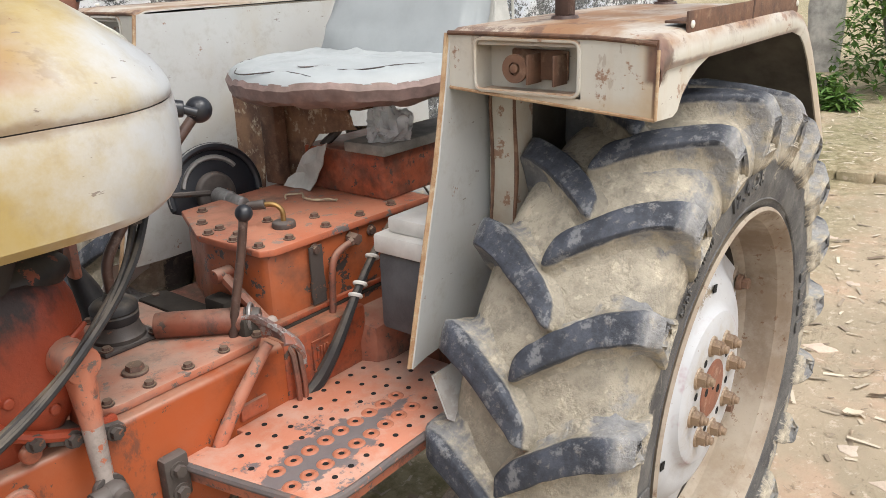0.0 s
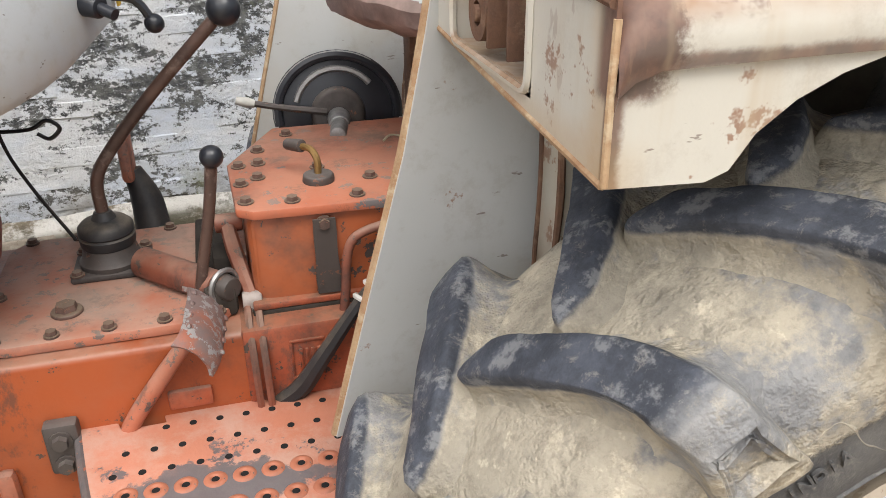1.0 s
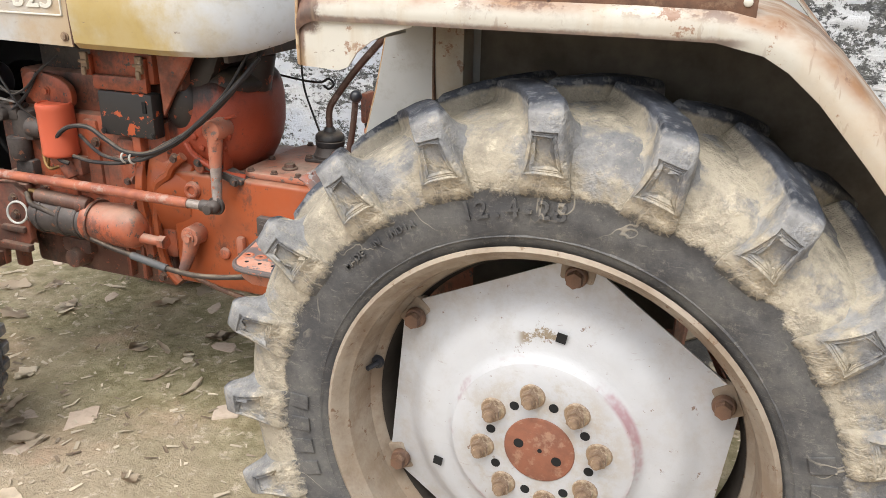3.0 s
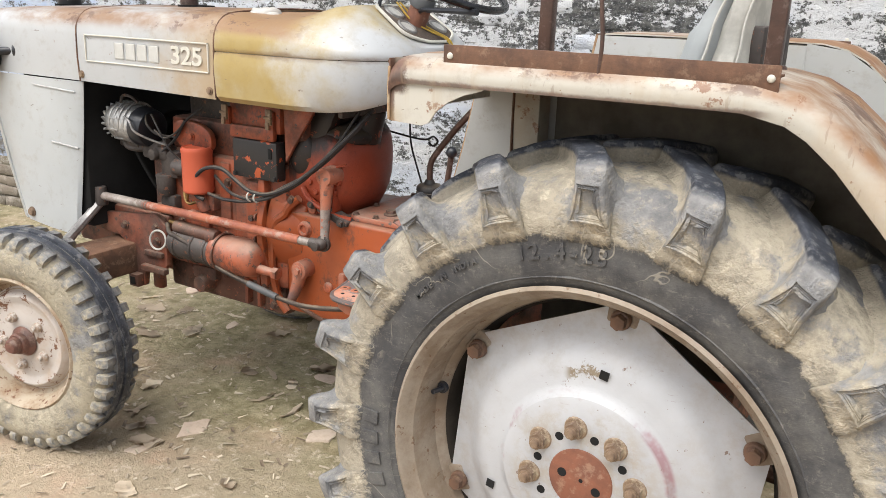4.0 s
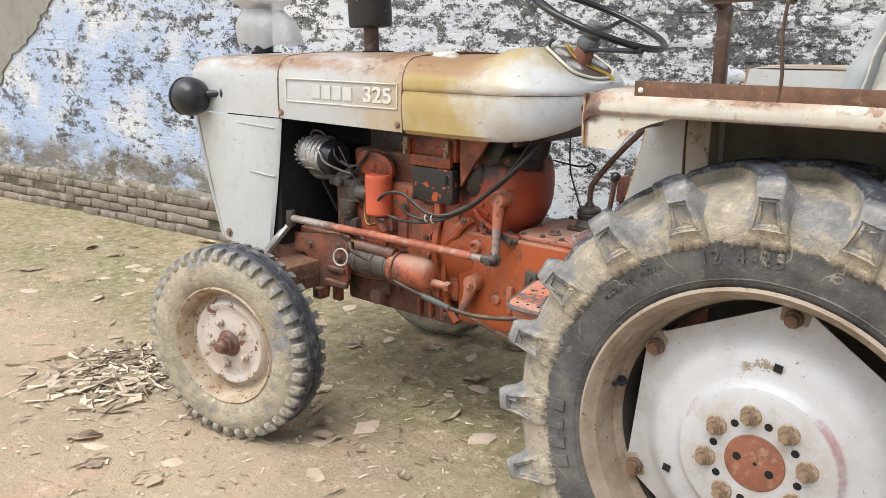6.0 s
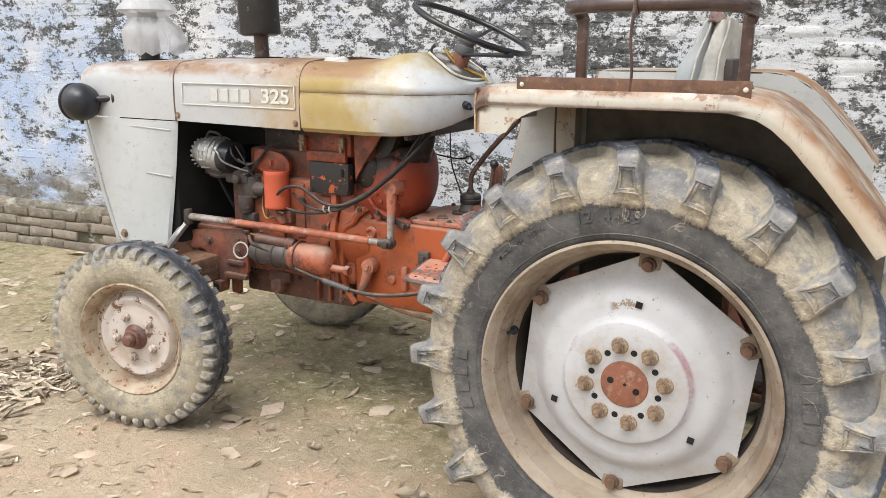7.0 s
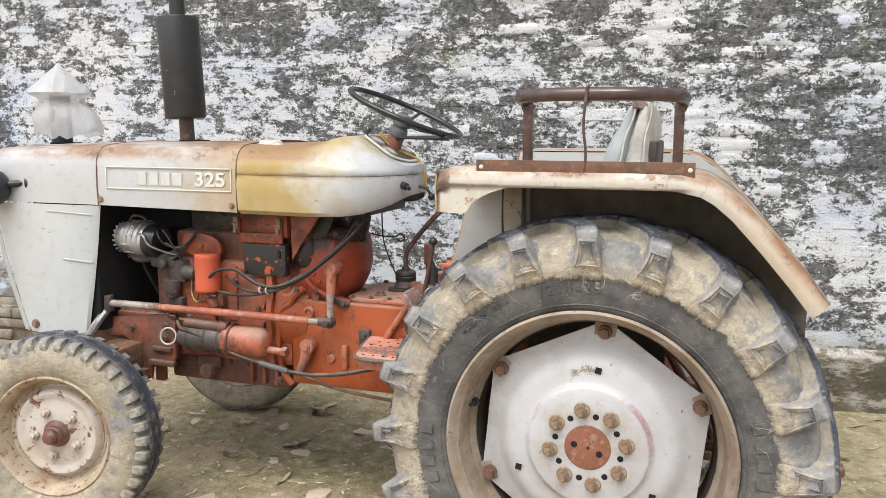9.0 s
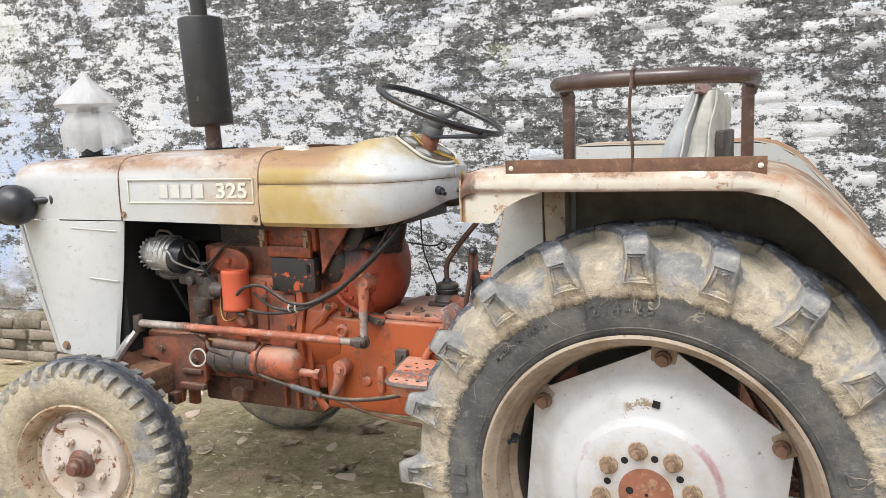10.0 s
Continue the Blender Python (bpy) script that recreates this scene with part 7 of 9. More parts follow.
# rear axle, brake drums and linkage seen through the wheel
ax = cyl((0.0, YM - 0.24, 0.61), (0.0, 0.20, 0.61), 0.115, 0.085, 32, 0.01)
cyl((0.0, 0.36, 0.61), (0.0, 0.25, 0.61), 0.17, 0.17, 36, 0.012, ax)
epart("rear_axle", cyl((0.0, YM + 0.24, 0.61), (0.0, 2 * YM - 0.20, 0.61), 0.115, 0.085, 32, 0.01), ORANGE_GRIMY, tractor)
epart("rear_axle", ax, ORANGE_GRIMY, tractor, "grimy orange rear axle housing")
epart("differential", box(-0.42, 0.22, YM - 0.24, YM + 0.24, 0.44, 0.80, 0.05), ORANGE_GRIMY, tractor)
for sgn in (-1, 1):
    epart("lower_link", tube([(0.05, YM + sgn * 0.28, 0.46), (0.35, YM + sgn * 0.32, 0.50), (0.66, YM + sgn * 0.30, 0.40)], 0.020, 8, 4), RUST, tractor, "rusty hitch link arm")
    epart("lift_rod", tube([(0.10, YM + sgn * 0.26, 0.98), (0.36, YM + sgn * 0.31, 0.52)], 0.014, 8, 1, smooth=False), ORANGE_GRIMY, tractor)
    epart("lift_arm", tube([(-0.12, YM + sgn * 0.24, 0.93), (0.10, YM + sgn * 0.26, 0.98)], 0.022, 8, 1, smooth=False), ORANGE_GRIMY, tractor)
epart("drawbar", box(0.10, 0.78, YM - 0.03, YM + 0.03, 0.33, 0.36, 0.006), RUST, tractor, "rusty drawbar")

# front axle, steering arms and the long drag link
beam = box(-0.075, 0.075, -0.5, 0.5, -0.055, 0.055, 0.012)
bmesh.ops.transform(beam, matrix=Matrix.Translation((-1.89, YM, 0.56)), verts=beam.verts)
axle = epart("front_axle", beam, RUST, tractor, "boxed front axle beam, dirty orange")
for sgn in (-1, 1):
    b = box(-1.945, -1.835, YM + sgn * 0.48 - 0.03, YM + sgn * 0.48 + 0.03, 0.40, 0.60, 0.012)
    cyl((-1.89, YM + sgn * 0.49, 0.34), (-1.89, YM + sgn * 0.49, 0.64), 0.030, 0.030, 18, 0.003, b)
    cyl((-1.885, YM + sgn * 0.47, 0.372), (-1.875, YM + sgn * 0.60, 0.368), 0.030, 0.026, 18, 0.003, b)
    epart("stub_axle", b, GREASE, axle)
for sgn in (-1, 1):
    cheek = box(-2.02, -1.76, YM + sgn * 0.185 - 0.012, YM + sgn * 0.185 + 0.012, 0.60, 0.735, 0.008)
    box(-2.02, -1.975, YM + sgn * 0.185 - 0.012, YM + sgn * 0.185 + 0.012, 0.50, 0.62, 0.008, cheek)
    box(-1.80, -1.755, YM + sgn * 0.185 - 0.014, YM + sgn * 0.185 + 0.014, 0.44, 0.62, 0.008, cheek)
    epart("axle_yoke", cheek, ORANGE_GRIMY, axle, "dirty orange yoke the axle beam passes through")
saddle = box(-2.26, -1.72, YM - 0.16, YM + 0.16, 0.53, 0.66, 0.02)
box(-1.98, -1.78, YM - 0.10, YM + 0.10, 0.47, 0.62, 0.02, saddle)
epart("front_frame", saddle, ORANGE_GRIMY, tractor, "dirty front frame casting")
rail = box(-1.98, -1.68, N0 - 0.03, N0 + 0.0, 0.575, 0.725, 0.01)
for bxx in (-1.74, -1.70):
    bolt((bxx, N0 - 0.03, 0.69), (0, -1, 0), 0.012, 0.012, rail)
    bolt((bxx, N0 - 0.03, 0.61), (0, -1, 0), 0.012, 0.012, rail)
epart("frame_rail", rail, ORANGE_GRIMY, tractor)
plate = prism([(-2.005, 0.700), (-1.70, 0.735), (-1.655, 0.700), (-1.660, 0.560), (-1.690, 0.525), (-1.775, 0.512), (-1.785, 0.462), (-1.832, 0.462), (-1.842, 0.540), (-1.865, 0.610), (-1.905, 0.632), (-1.965, 0.630), (-2.005, 0.640)], lambda u, v, w: Vector((u, N0 - 0.062 + w, v)), 0.022, 0.004)
frame_side = epart("frame_plate", plate, ORANGE_GRIMY, tractor, "dirty orange frame plate notched round the axle beam")
epart("frame_bracket", box(-1.775, -1.655, N0 - 0.082, N0 - 0.058, 0.528, 0.550, 0.005), SUMP, frame_side)
epart("frame_bracket", box(-1.760, -1.670, N0 - 0.076, N0 - 0.058, 0.585, 0.604, 0.005), SUMP, frame_side)
epart("frame_socket", box(-1.830, -1.786, N0 - 0.090, N0 - 0.058, 0.462, 0.508, 0.004), SUMP, frame_side, "square socket under the frame")
epart("socket_hole", box(-1.820, -1.796, N0 - 0.0925, N0 - 0.0895, 0.472, 0.498, 0.0), SHADOW, frame_side)
bolts([(-1.70, N0 - 0.062, 0.690), (-1.86, N0 - 0.062, 0.672), (-1.700, N0 - 0.062, 0.640)], (0, -1, 0), 0.012, 0.013, BOLT, frame_side)
link = tube([(-1.735, 0.466, 0.767), (-1.40, 0.472, 0.766), (-1.06, 0.477, 0.762)], 0.0142, 14, 4)
link_end = tube([(-1.949, 0.462, 0.768), (-1.84, 0.464, 0.768), (-1.73, 0.466, 0.767)], 0.0148, 14, 2)
link_neck = tube([(-1.065, 0.477, 0.762), (-1.01, 0.479, 0.761)], 0.0125, 12, 1, smooth=False)
for k in range(3):
    join(link_end, ring((-1.735 + 0.011 * k, 0.466, 0.767), 0.0142, 0.0025, (1, 0.02, 0), 16, 6))
dl = epart("drag_link", link, rusty("worn_orange_rod", (0.40, 0.135, 0.075), (0.25, 0.085, 0.055), (0.42, 0.33, 0.28), 0.6, 0.45), tractor, "long steering drag link, orange worn to bare metal")
BARE_ROD = rusty("bare_pitted_rod", (0.36, 0.32, 0.29), (0.20, 0.155, 0.13), (0.50, 0.47, 0.44), 0.6, 0.45, 0.2)
epart("link_end", link_end, BARE_ROD, dl, "bare grey threaded end")
epart("link_neck", link_neck, BARE_ROD, dl, "bare grey threaded neck")
je = cyl((-1.02, 0.478, 0.762), (-0.985, 0.480, 0.760), 0.016, 0.016, 14, 0.002)
ball((-0.985, 0.480, 0.760), 0.021, je, (1, 1, 0.9), 12)
cyl((-0.985, 0.452, 0.760), (-0.985, 0.51, 0.760), 0.014, 0.012, 12, 0.002, je)
cyl((-0.985, 0.490, 0.760), (-0.985, 0.503, 0.760), 0.0255, 0.0235, 18, 0.003, je)
epart("ball_joint", je, GREASE, dl, "black greasy ball joint")
je2 = cyl((-1.952, 0.462, 0.735), (-1.952, 0.462, 0.80), 0.024, 0.020, 14, 0.003)
epart("ball_joint", je2, GREASE, dl, "greasy ball joint")
da = tube([(-0.985, 0.515, 0.955), (-0.985, 0.511, 0.905), (-0.985, 0.507, 0.860)], [0.022, 0.0185, 0.0155], 10, 4)
cyl((-0.985, 0.56, 0.958), (-0.985, 0.496, 0.958), 0.030, 0.027, 18, 0.004, da)
drop = epart("drop_arm", da, ORANGE_STEP, tractor, "orange steering drop arm")
epart("arm_end", tube([(-0.985, 0.507, 0.862), (-0.985, 0.504, 0.81), (-0.985, 0.500, 0.765)], [0.0156, 0.0138, 0.013], 10, 4), BARE_JOINT, drop, "lower end worn to bare grey metal")
sa = tube([(-1.955, 0.46, 0.745), (-1.965, 0.40, 0.69), (-1.93, 0.28, 0.63)], 0.016, 8, 4)
tube([(-1.955, 0.46, 0.738), (-2.03, 0.43, 0.655), (-2.06, 0.40, 0.60)], 0.012, 8, 4, sa)
epart("steering_arm", sa, STEEL, tractor, "bare steel steering arm")
tl = tube([(-1.085, 0.510, 0.655), (-1.10, 0.507, 0.60), (-1.125, 0.505, 0.545)], [0.025, 0.019, 0.014], 10, 4)
cyl((-1.085, 0.55, 0.655), (-1.085, 0.495, 0.655), 0.030, 0.028, 18, 0.003, tl)
bolt((-1.085, 0.494, 0.655), (0, -1, 0), 0.013, 0.012, tl)
epart("relay_arm", tl, ORANGE_STEP, tractor, "short worn orange relay lever")
epart("brake_rod", tube([(-1.125, 0.50, 0.548), (-0.95, 0.50, 0.505), (-0.70, 0.50, 0.485), (-0.50, 0.50, 0.49)], 0.007, 6, 4), RUST, tractor)

# hoses and wires
epart("battery_cable", tube([(-1.64, 0.480, 0.715), (-1.612, 0.462, 0.692), (-1.568, 0.455, 0.685), (-1.504, 0.455, 0.667), (-1.419, 0.455, 0.628), (-1.336, 0.46, 0.601), (-1.227, 0.465, 0.579), (-1.146, 0.465, 0.565), (-1.041, 0.465, 0.561), (-0.926, 0.465, 0.577), (-0.839, 0.475, 0.596), (-0.76, 0.52, 0.61)], 0.0076, 10, 6), CABLE, tractor, "thick black cable slung under the engine")
epart("cable_sleeve", tube([(-1.262, 0.463, 0.586), (-1.20, 0.465, 0.574), (-1.146, 0.465, 0.565)], 0.0112, 10, 4), GREY_PLASTIC, tractor, "split grey sleeve on the cable")
epart("fuel_hose", tube([(-1.465, 0.485, 0.822), (-1.488, 0.475, 0.835), (-1.492, 0.470, 0.881), (-1.446, 0.475, 0.926), (-1.376, 0.48, 0.935), (-1.322, 0.485, 0.906), (-1.262, 0.485, 0.879), (-1.175, 0.48, 0.884), (-1.07, 0.475, 0.932), (-0.967, 0.475, 1.011), (-0.893, 0.49, 1.081), (-0.839, 0.52, 1.150)], 0.0064, 8, 6), HOSE, tractor, "thin black fuel hose looping past the filter")
epart("wiring_loom", tube([(-1.426, 0.50, 0.904), (-1.365, 0.49, 0.868), (-1.311, 0.485, 0.855), (-1.229, 0.485, 0.856), (-1.149, 0.483, 0.886), (-1.044, 0.480, 0.945), (-0.93, 0.485, 1.052), (-0.857, 0.51, 1.12), (-0.82, 0.56, 1.22)], 0.0050, 8, 6), HOSE, tractor, "black cables running up to the dash")
epart("wiring_loom", tube([(-1.455, 0.495, 0.842), (-1.371, 0.49, 0.835), (-1.246, 0.488, 0.852), (-1.112, 0.482, 0.917), (-1.008, 0.482, 0.975), (-0.908, 0.495, 1.063), (-0.84, 0.54, 1.17)], 0.0056, 8, 6), HOSE, tractor, "black cables running up to the dash")
epart("wiring_loom", tube([(-1.27, 0.487, 0.860), (-1.13, 0.478, 0.905), (-1.00, 0.474, 0.985), (-0.92, 0.484, 1.065), (-0.87, 0.505, 1.145), (-0.84, 0.55, 1.21)], 0.0040, 6, 6), HOSE, tractor, "black cables running up to the dash")
for c in ((-1.262, 0.484, 0.862), (-1.235, 0.484, 0.862)):
    epart("loom_tie", ring(c, 0.013, 0.003, (1, 0, 0.2), 14, 6), CANVAS, tractor, "pale cable tie")
epart("earth_ring", ring((-1.672, 0.462, 0.655), 0.032, 0.0036, (0.2, -1, 0.2), 32, 6), CANVAS, tractor, "loop of pale wire")
epart("pump_pipe", tube([(-1.76, 0.54, 0.96), (-1.72, 0.52, 0.93), (-1.62, 0.51, 0.99), (-1.57, 0.52, 1.06)], 0.005, 6, 5), HOSE, tractor)
for k in range(4):
    ix = -1.62 + 0.13 * k
    epart("injector_line", tube([(-1.34 + 0.035 * k, N0 + 0.02, 1.14), (-1.36 + 0.03 * k, N0 - 0.01, 1.165 + 0.004 * k), (0.5 * (ix - 1.30), N0 - 0.015, 1.170 + 0.003 * k), (ix, N0 + 0.03, 1.150), (ix, N0 + 0.06, 1.12)], 0.0035, 6, 5), GREASE, engine, "thin black injector pipe")
epart("alternator_wire", tube([(-1.70, N0 - 0.05, 1.07), (-1.66, N0 - 0.06, 1.03), (-1.63, N0 - 0.05, 0.97), (-1.60, N0 - 0.03, 0.93), (-1.55, N0 - 0.03, 0.90)], 0.0035, 6, 5), HOSE, engine)
epart("alternator_wire", tube([(-1.69, N0 - 0.05, 1.02), (-1.64, N0 - 0.055, 1.00), (-1.60, N0 - 0.04, 1.02), (-1.55, N0 - 0.03, 1.07), (-1.50, N0 - 0.01, 1.11)], 0.0035, 6, 5), HOSE, engine)
epart("filter_pipe", tube([(-1.53, N0 - 0.02, 0.80), (-1.57, N0 - 0.035, 0.79), (-1.60, N0 - 0.02, 0.83), (-1.60, N0 - 0.01, 0.90)], 0.005, 8, 5), BRASS, engine, "tarnished oil pipe")
epart("drain_tap", cyl((-1.42, N0 - 0.02, 0.60), (-1.42, N0 - 0.055, 0.60), 0.014, 0.011, 12, 0.002), GREASE, engine)
epart("fuel_line", tube([(-1.56, 0.50, 0.80), (-1.54, 0.49, 0.85), (-1.53, 0.50, 0.92)], 0.004, 6, 4), BRASS, tractor)
epart("stop_hook", tube([(-1.02, 0.88, 1.045), (-0.94, 0.90, 1.030), (-0.89, 0.90, 1.030), (-0.865, 0.90, 1.042), (-0.848, 0.90, 1.028), (-0.865, 0.90, 1.012), (-0.882, 0.90, 1.022)], 0.0035, 6, 5), BLACK, tractor, "thin hooked stop wire")
epart("hanging_wire", tube([(-0.93, 0.86, 1.15), (-0.925, 0.86, 1.03), (-0.90, 0.86, 0.95), (-0.85, 0.84, 0.86)], 0.003, 6, 5), HOSE, tractor)
pipe = epart("side_pipe", tube([(-0.388, 0.572, 0.955), (-0.396, 0.562, 0.953), (-0.425, 0.562, 0.946), (-0.446, 0.562, 0.934), (-0.456, 0.562, 0.905), (-0.463, 0.560, 0.84), (-0.480, 0.556, 0.765), (-0.505, 0.553, 0.72)], 0.0068, 10, 6), ORANGE_GRIMY, tractor, "bent orange-brown pipe on the lift housing")
epart("pipe_union", join(cyl((-0.388, 0.578, 0.955), (-0.388, 0.552, 0.955), 0.013, 0.012, 6, 0.002), cyl((-0.39, 0.562, 0.954), (-0.405, 0.562, 0.951), 0.010, 0.009, 6, 0.001)), BOLT, pipe)
epart("side_cable", tube([(-0.30, 0.545, 0.965), (-0.36, 0.525, 0.945), (-0.43, 0.515, 0.885), (-0.50, 0.515, 0.79), (-0.535, 0.53, 0.73), (-0.57, 0.54, 0.70)], [0.008, 0.008, 0.008, 0.012, 0.015, 0.015], 8, 6), HOSE, tractor)
for c in ((-0.385, 0.522, 0.925), (-0.43, 0.515, 0.885), (-0.445, 0.515, 0.866)):
    epart("cable_tie", ring(c, 0.011, 0.004, (0.5, 0.2, 0.7), 12, 6), WHITE_PLASTIC, tractor)

# perforated footplate
step_out = [(-0.330, 0.560), (-0.733, 0.560), (-0.726, 0.525), (-0.785, 0.524), (-0.797, 0.562), (-0.846, 0.564), (-0.826, 0.45), (-0.800, 0.330)] + [(-0.742 + 0.055 * math.cos(radians(a)), 0.322 + 0.055 * math.sin(radians(a))) for a in range(188, 271, 14)] + [(-0.330, 0.270)]


def on_step(u, v, w):
    return Vector((u, v, 0.700 + w))


foot = epart("footplate", prism(step_out, on_step, 0.010, 0.002), STEP_WORN, tractor, "orange footplate with raised drain holes, paint worn off")
rim_line = [(-0.846, 0.560), (-0.826, 0.45), (-0.801, 0.335), (-0.788, 0.292), (-0.745, 0.267), (-0.60, 0.268), (-0.33, 0.268)]
epart("footplate_lip", tube([on_step(u, v, 0.004) for u, v in rim_line], 0.0075, 8, 4), worn("lip_worn_to_steel", (0.15, 0.12, 0.11), (0.090, 0.088, 0.092), (0.34, 0.12, 0.07), 0.60, 0.42, 0.42, 1.6), foot, "rolled edge worn to steel")
epart("footplate_skirt", sheet([[on_step(u + 0.004, v + 0.004, -0.001), on_step(u + 0.010, v + 0.012, -0.034)] for u, v in rim_line], 0.004), ORANGE_STEP, foot)
hole_me = finish(cyl((0, 0, 0.0085), (0, 0, 0.0106), 0.0050, 0.0050, 14), "footplate_hole", SHADOW, 0)
dimple = lathe([(0.0095, 0.0155), (0.0112, 0.0140), (0.0126, 0.0110), (0.0128, 0.0078), (0.0116, 0.0058), (0.0095, 0.0052)], 20, 1.0, closed=False)
bmesh.ops.transform(dimple, matrix=pose(0, 0, 0, 90, 0, 0), verts=dimple.verts)
lip_me = finish(dimple, "hole_rim", STEP_RIM, 60)
for r, (row_y, row_x) in enumerate(((0.513, -0.798), (0.470, -0.776), (0.428, -0.789), (0.389, -0.771), (0.340, -0.783), (0.303, -0.763))):
    for c in range(13):
        u = row_x + 0.0358 * c
        if u > -0.36 or (r == 0 and c < 2):
            continue
        epart("footplate_hole", hole_me, None, foot, m=Matrix.Translation((u, row_y, 0.700)))
        if r in (3, 4) and c < 9:
            epart("hole_rim", lip_me, None, foot, m=Matrix.Translation((u, row_y, 0.700)))
brk = box(-0.883, -0.838, N0 - 0.025, N0, 0.655, 0.735, 0.006)
for z in (0.672, 0.712):
    bolt((-0.861, N0 - 0.025, z), (0, -1, 0), 0.011, 0.012, brk)
epart("step_bracket", brk, GREASE, foot, "dark grey bolted step bracket")
far_foot = [(u, 2 * YM - v) for u, v in step_out]
epart("footplate", prism(far_foot, on_step, 0.010, 0.002), ORANGE_STEP, tractor, "orange footplate on the wall side")

# battery tucked behind the near fender sheet
bat = box(-0.42, -0.22, 0.352, 0.475, 0.80, 0.955, 0.010)
battery = epart("battery", bat, CASE, tractor, "dark grey battery with dusty white lid")
epart("battery_lid", box(-0.425, -0.215, 0.350, 0.480, 0.955, 0.992, 0.006), WHITE_PLASTIC, battery)
epart("battery_cap", box(-0.405, -0.235, 0.365, 0.460, 0.992, 1.022, 0.006), WHITE_PLASTIC, battery)


# ---- fenders, seat ----
def fender(s, label):
    """s = 1: the near one. y is measured inward from the outer edge, at the tractor's outside."""
    def P(x, y, z):
        return Vector((x if s > 0 else x - 0.05, y if s > 0 else 2 * YC - y, z if s > 0 else z + 0.022))

    # top line, from the front corner back and down to the tail
    top = [(-0.414, 1.332), (-0.411, 1.343), (-0.402, 1.351), (-0.386, 1.3565), (-0.30, 1.358), (-0.10, 1.359), (0.10, 1.360), (0.22, 1.358), (0.28, 1.345), (0.33, 1.318), (0.38, 1.275), (0.45, 1.198), (0.52, 1.115), (0.572, 1.048)]
    YI = 0.368
    rows = []
    for i, (x, z) in enumerate(top):
        nx, nz = (0.0, 1.0) if x < 0.2 else ((0.25, 0.97) if x < 0.3 else ((0.6, 0.8) if x < 0.36 else (0.75, 0.66)))
        lip = 0.050
        prof = [(0.004, -lip), (0.000, -lip * 0.75), (0.0015, -lip * 0.48), (0.008, -0.011), (0.018, -0.0035), (0.034, 0.0), (0.10, 0.003), (0.20, 0.003), (0.30, 0.002), (YI, 0.0)]
        rows.append([P(x + nx * d, y, z + nz * d) for y, d in prof])
    guard = part("fender", sheet(rows, 0.004), FENDER, tractor, label)
    # front plate with a sunk lamp pocket
    xf = -0.416
    y0, y1, y2, y3, z0, z1, z2, z3 = 0.006, 0.126, 0.312, YI, 1.240, 1.264, 1.344, 1.350
    bm = bmesh.new()

    def quad(a, b, c, d):
        bm.faces.new([bm.verts.new(q) for q in (a, b, c, d)])

    def low(y):
        return 1.238 + 0.024 * (y / YI)

    ys = [y0, y1, y2, y3]
    for a, b in zip(ys, ys[1:]):
        za, zb = low(a), low(b)
        quad(P(xf, a, za), P(xf, b, zb), P(xf, b, z1 + 0.003), P(xf, a, z1 + 0.003))
        if (a, b) != (y1, y2):
            quad(P(xf, a, z1 + 0.003), P(xf, b, z1 + 0.003), P(xf, b, z2), P(xf, a, z2))
        quad(P(xf, a, z2), P(xf, b, z2), P(xf, b, z3), P(xf, a, z3))
    d = 0.045
    quad(P(xf, y1, z1), P(xf, y2, z1), P(xf + d, y2, z1), P(xf + d, y1, z1))
    quad(P(xf, y1, z2), P(xf, y2, z2), P(xf + d, y2, z2), P(xf + d, y1, z2))
    quad(P(xf, y1, z1), P(xf, y1, z2), P(xf + d, y1, z2), P(xf + d, y1, z1))
    quad(P(xf, y2, z1), P(xf, y2, z2), P(xf + d, y2, z2), P(xf + d, y2, z1))
    quad(P(xf + d, y1, z1), P(xf + d, y2, z1), P(xf + d, y2, z2), P(xf + d, y1, z2))
    bmesh.ops.remove_doubles(bm, verts=bm.verts, dist=0.0005)
    bmesh.ops.recalc_face_normals(bm, faces=bm.faces)
    bmesh.ops.solidify(bm, geom=bm.faces[:], thickness=0.003)
    part("front_plate", bm, FENDER, guard, "cream front plate with an empty lamp pocket")
    part("pocket_edge", tube([P(xf - 0.001, y, z) for y, z in rounded(y1, y2, z1, z2, 0.012, 3)] + [P(xf - 0.001, *rounded(y1, y2, z1, z2, 0.012, 3)[0])], 0.0035, 6, 1, smooth=False), FENDER, guard)
    br = bmesh.new()
    c = P(xf + 0.028, 0.215, 1.300)
    box(c.x + 0.008, c.x + 0.014, c.y - 0.050, c.y + 0.052, 1.280, 1.326, 0.003, br)
    for dy in (-0.048, -0.002):
        box(c.x - 0.030, c.x + 0.012, c.y + dy, c.y + dy + 0.004, 1.276, 1.322, 0.0015, br)
    own = lathe([(-0.003, 0.010), (-0.003, 0.022), (0.003, 0.022), (0.003, 0.010)], 24, 1.0)
    bmesh.ops.transform(own, matrix=pose(c.x - 0.028, c.y + 0.022, 1.300, 0, 0, 90), verts=own.verts)
    join(br, own)
    cyl((c.x - 0.034, c.y + 0.022, 1.300), (c.x + 0.010, c.y + 0.022, 1.300), 0.007, 0.006, 10, 0.001, br)
    part("lamp_bracket", br, RUST, guard, "rusty remains of the lamp holder")
    rolled = tube([P(-0.4165, 0.008, 1.344), P(-0.417, 0.10, 1.350), P(-0.417, 0.25, 1.351), P(-0.417, YI - 0.004, 1.351)], 0.0036, 8, 2)
    part("rolled_edge", rolled, RUST, guard, "rust-bitten front edge")
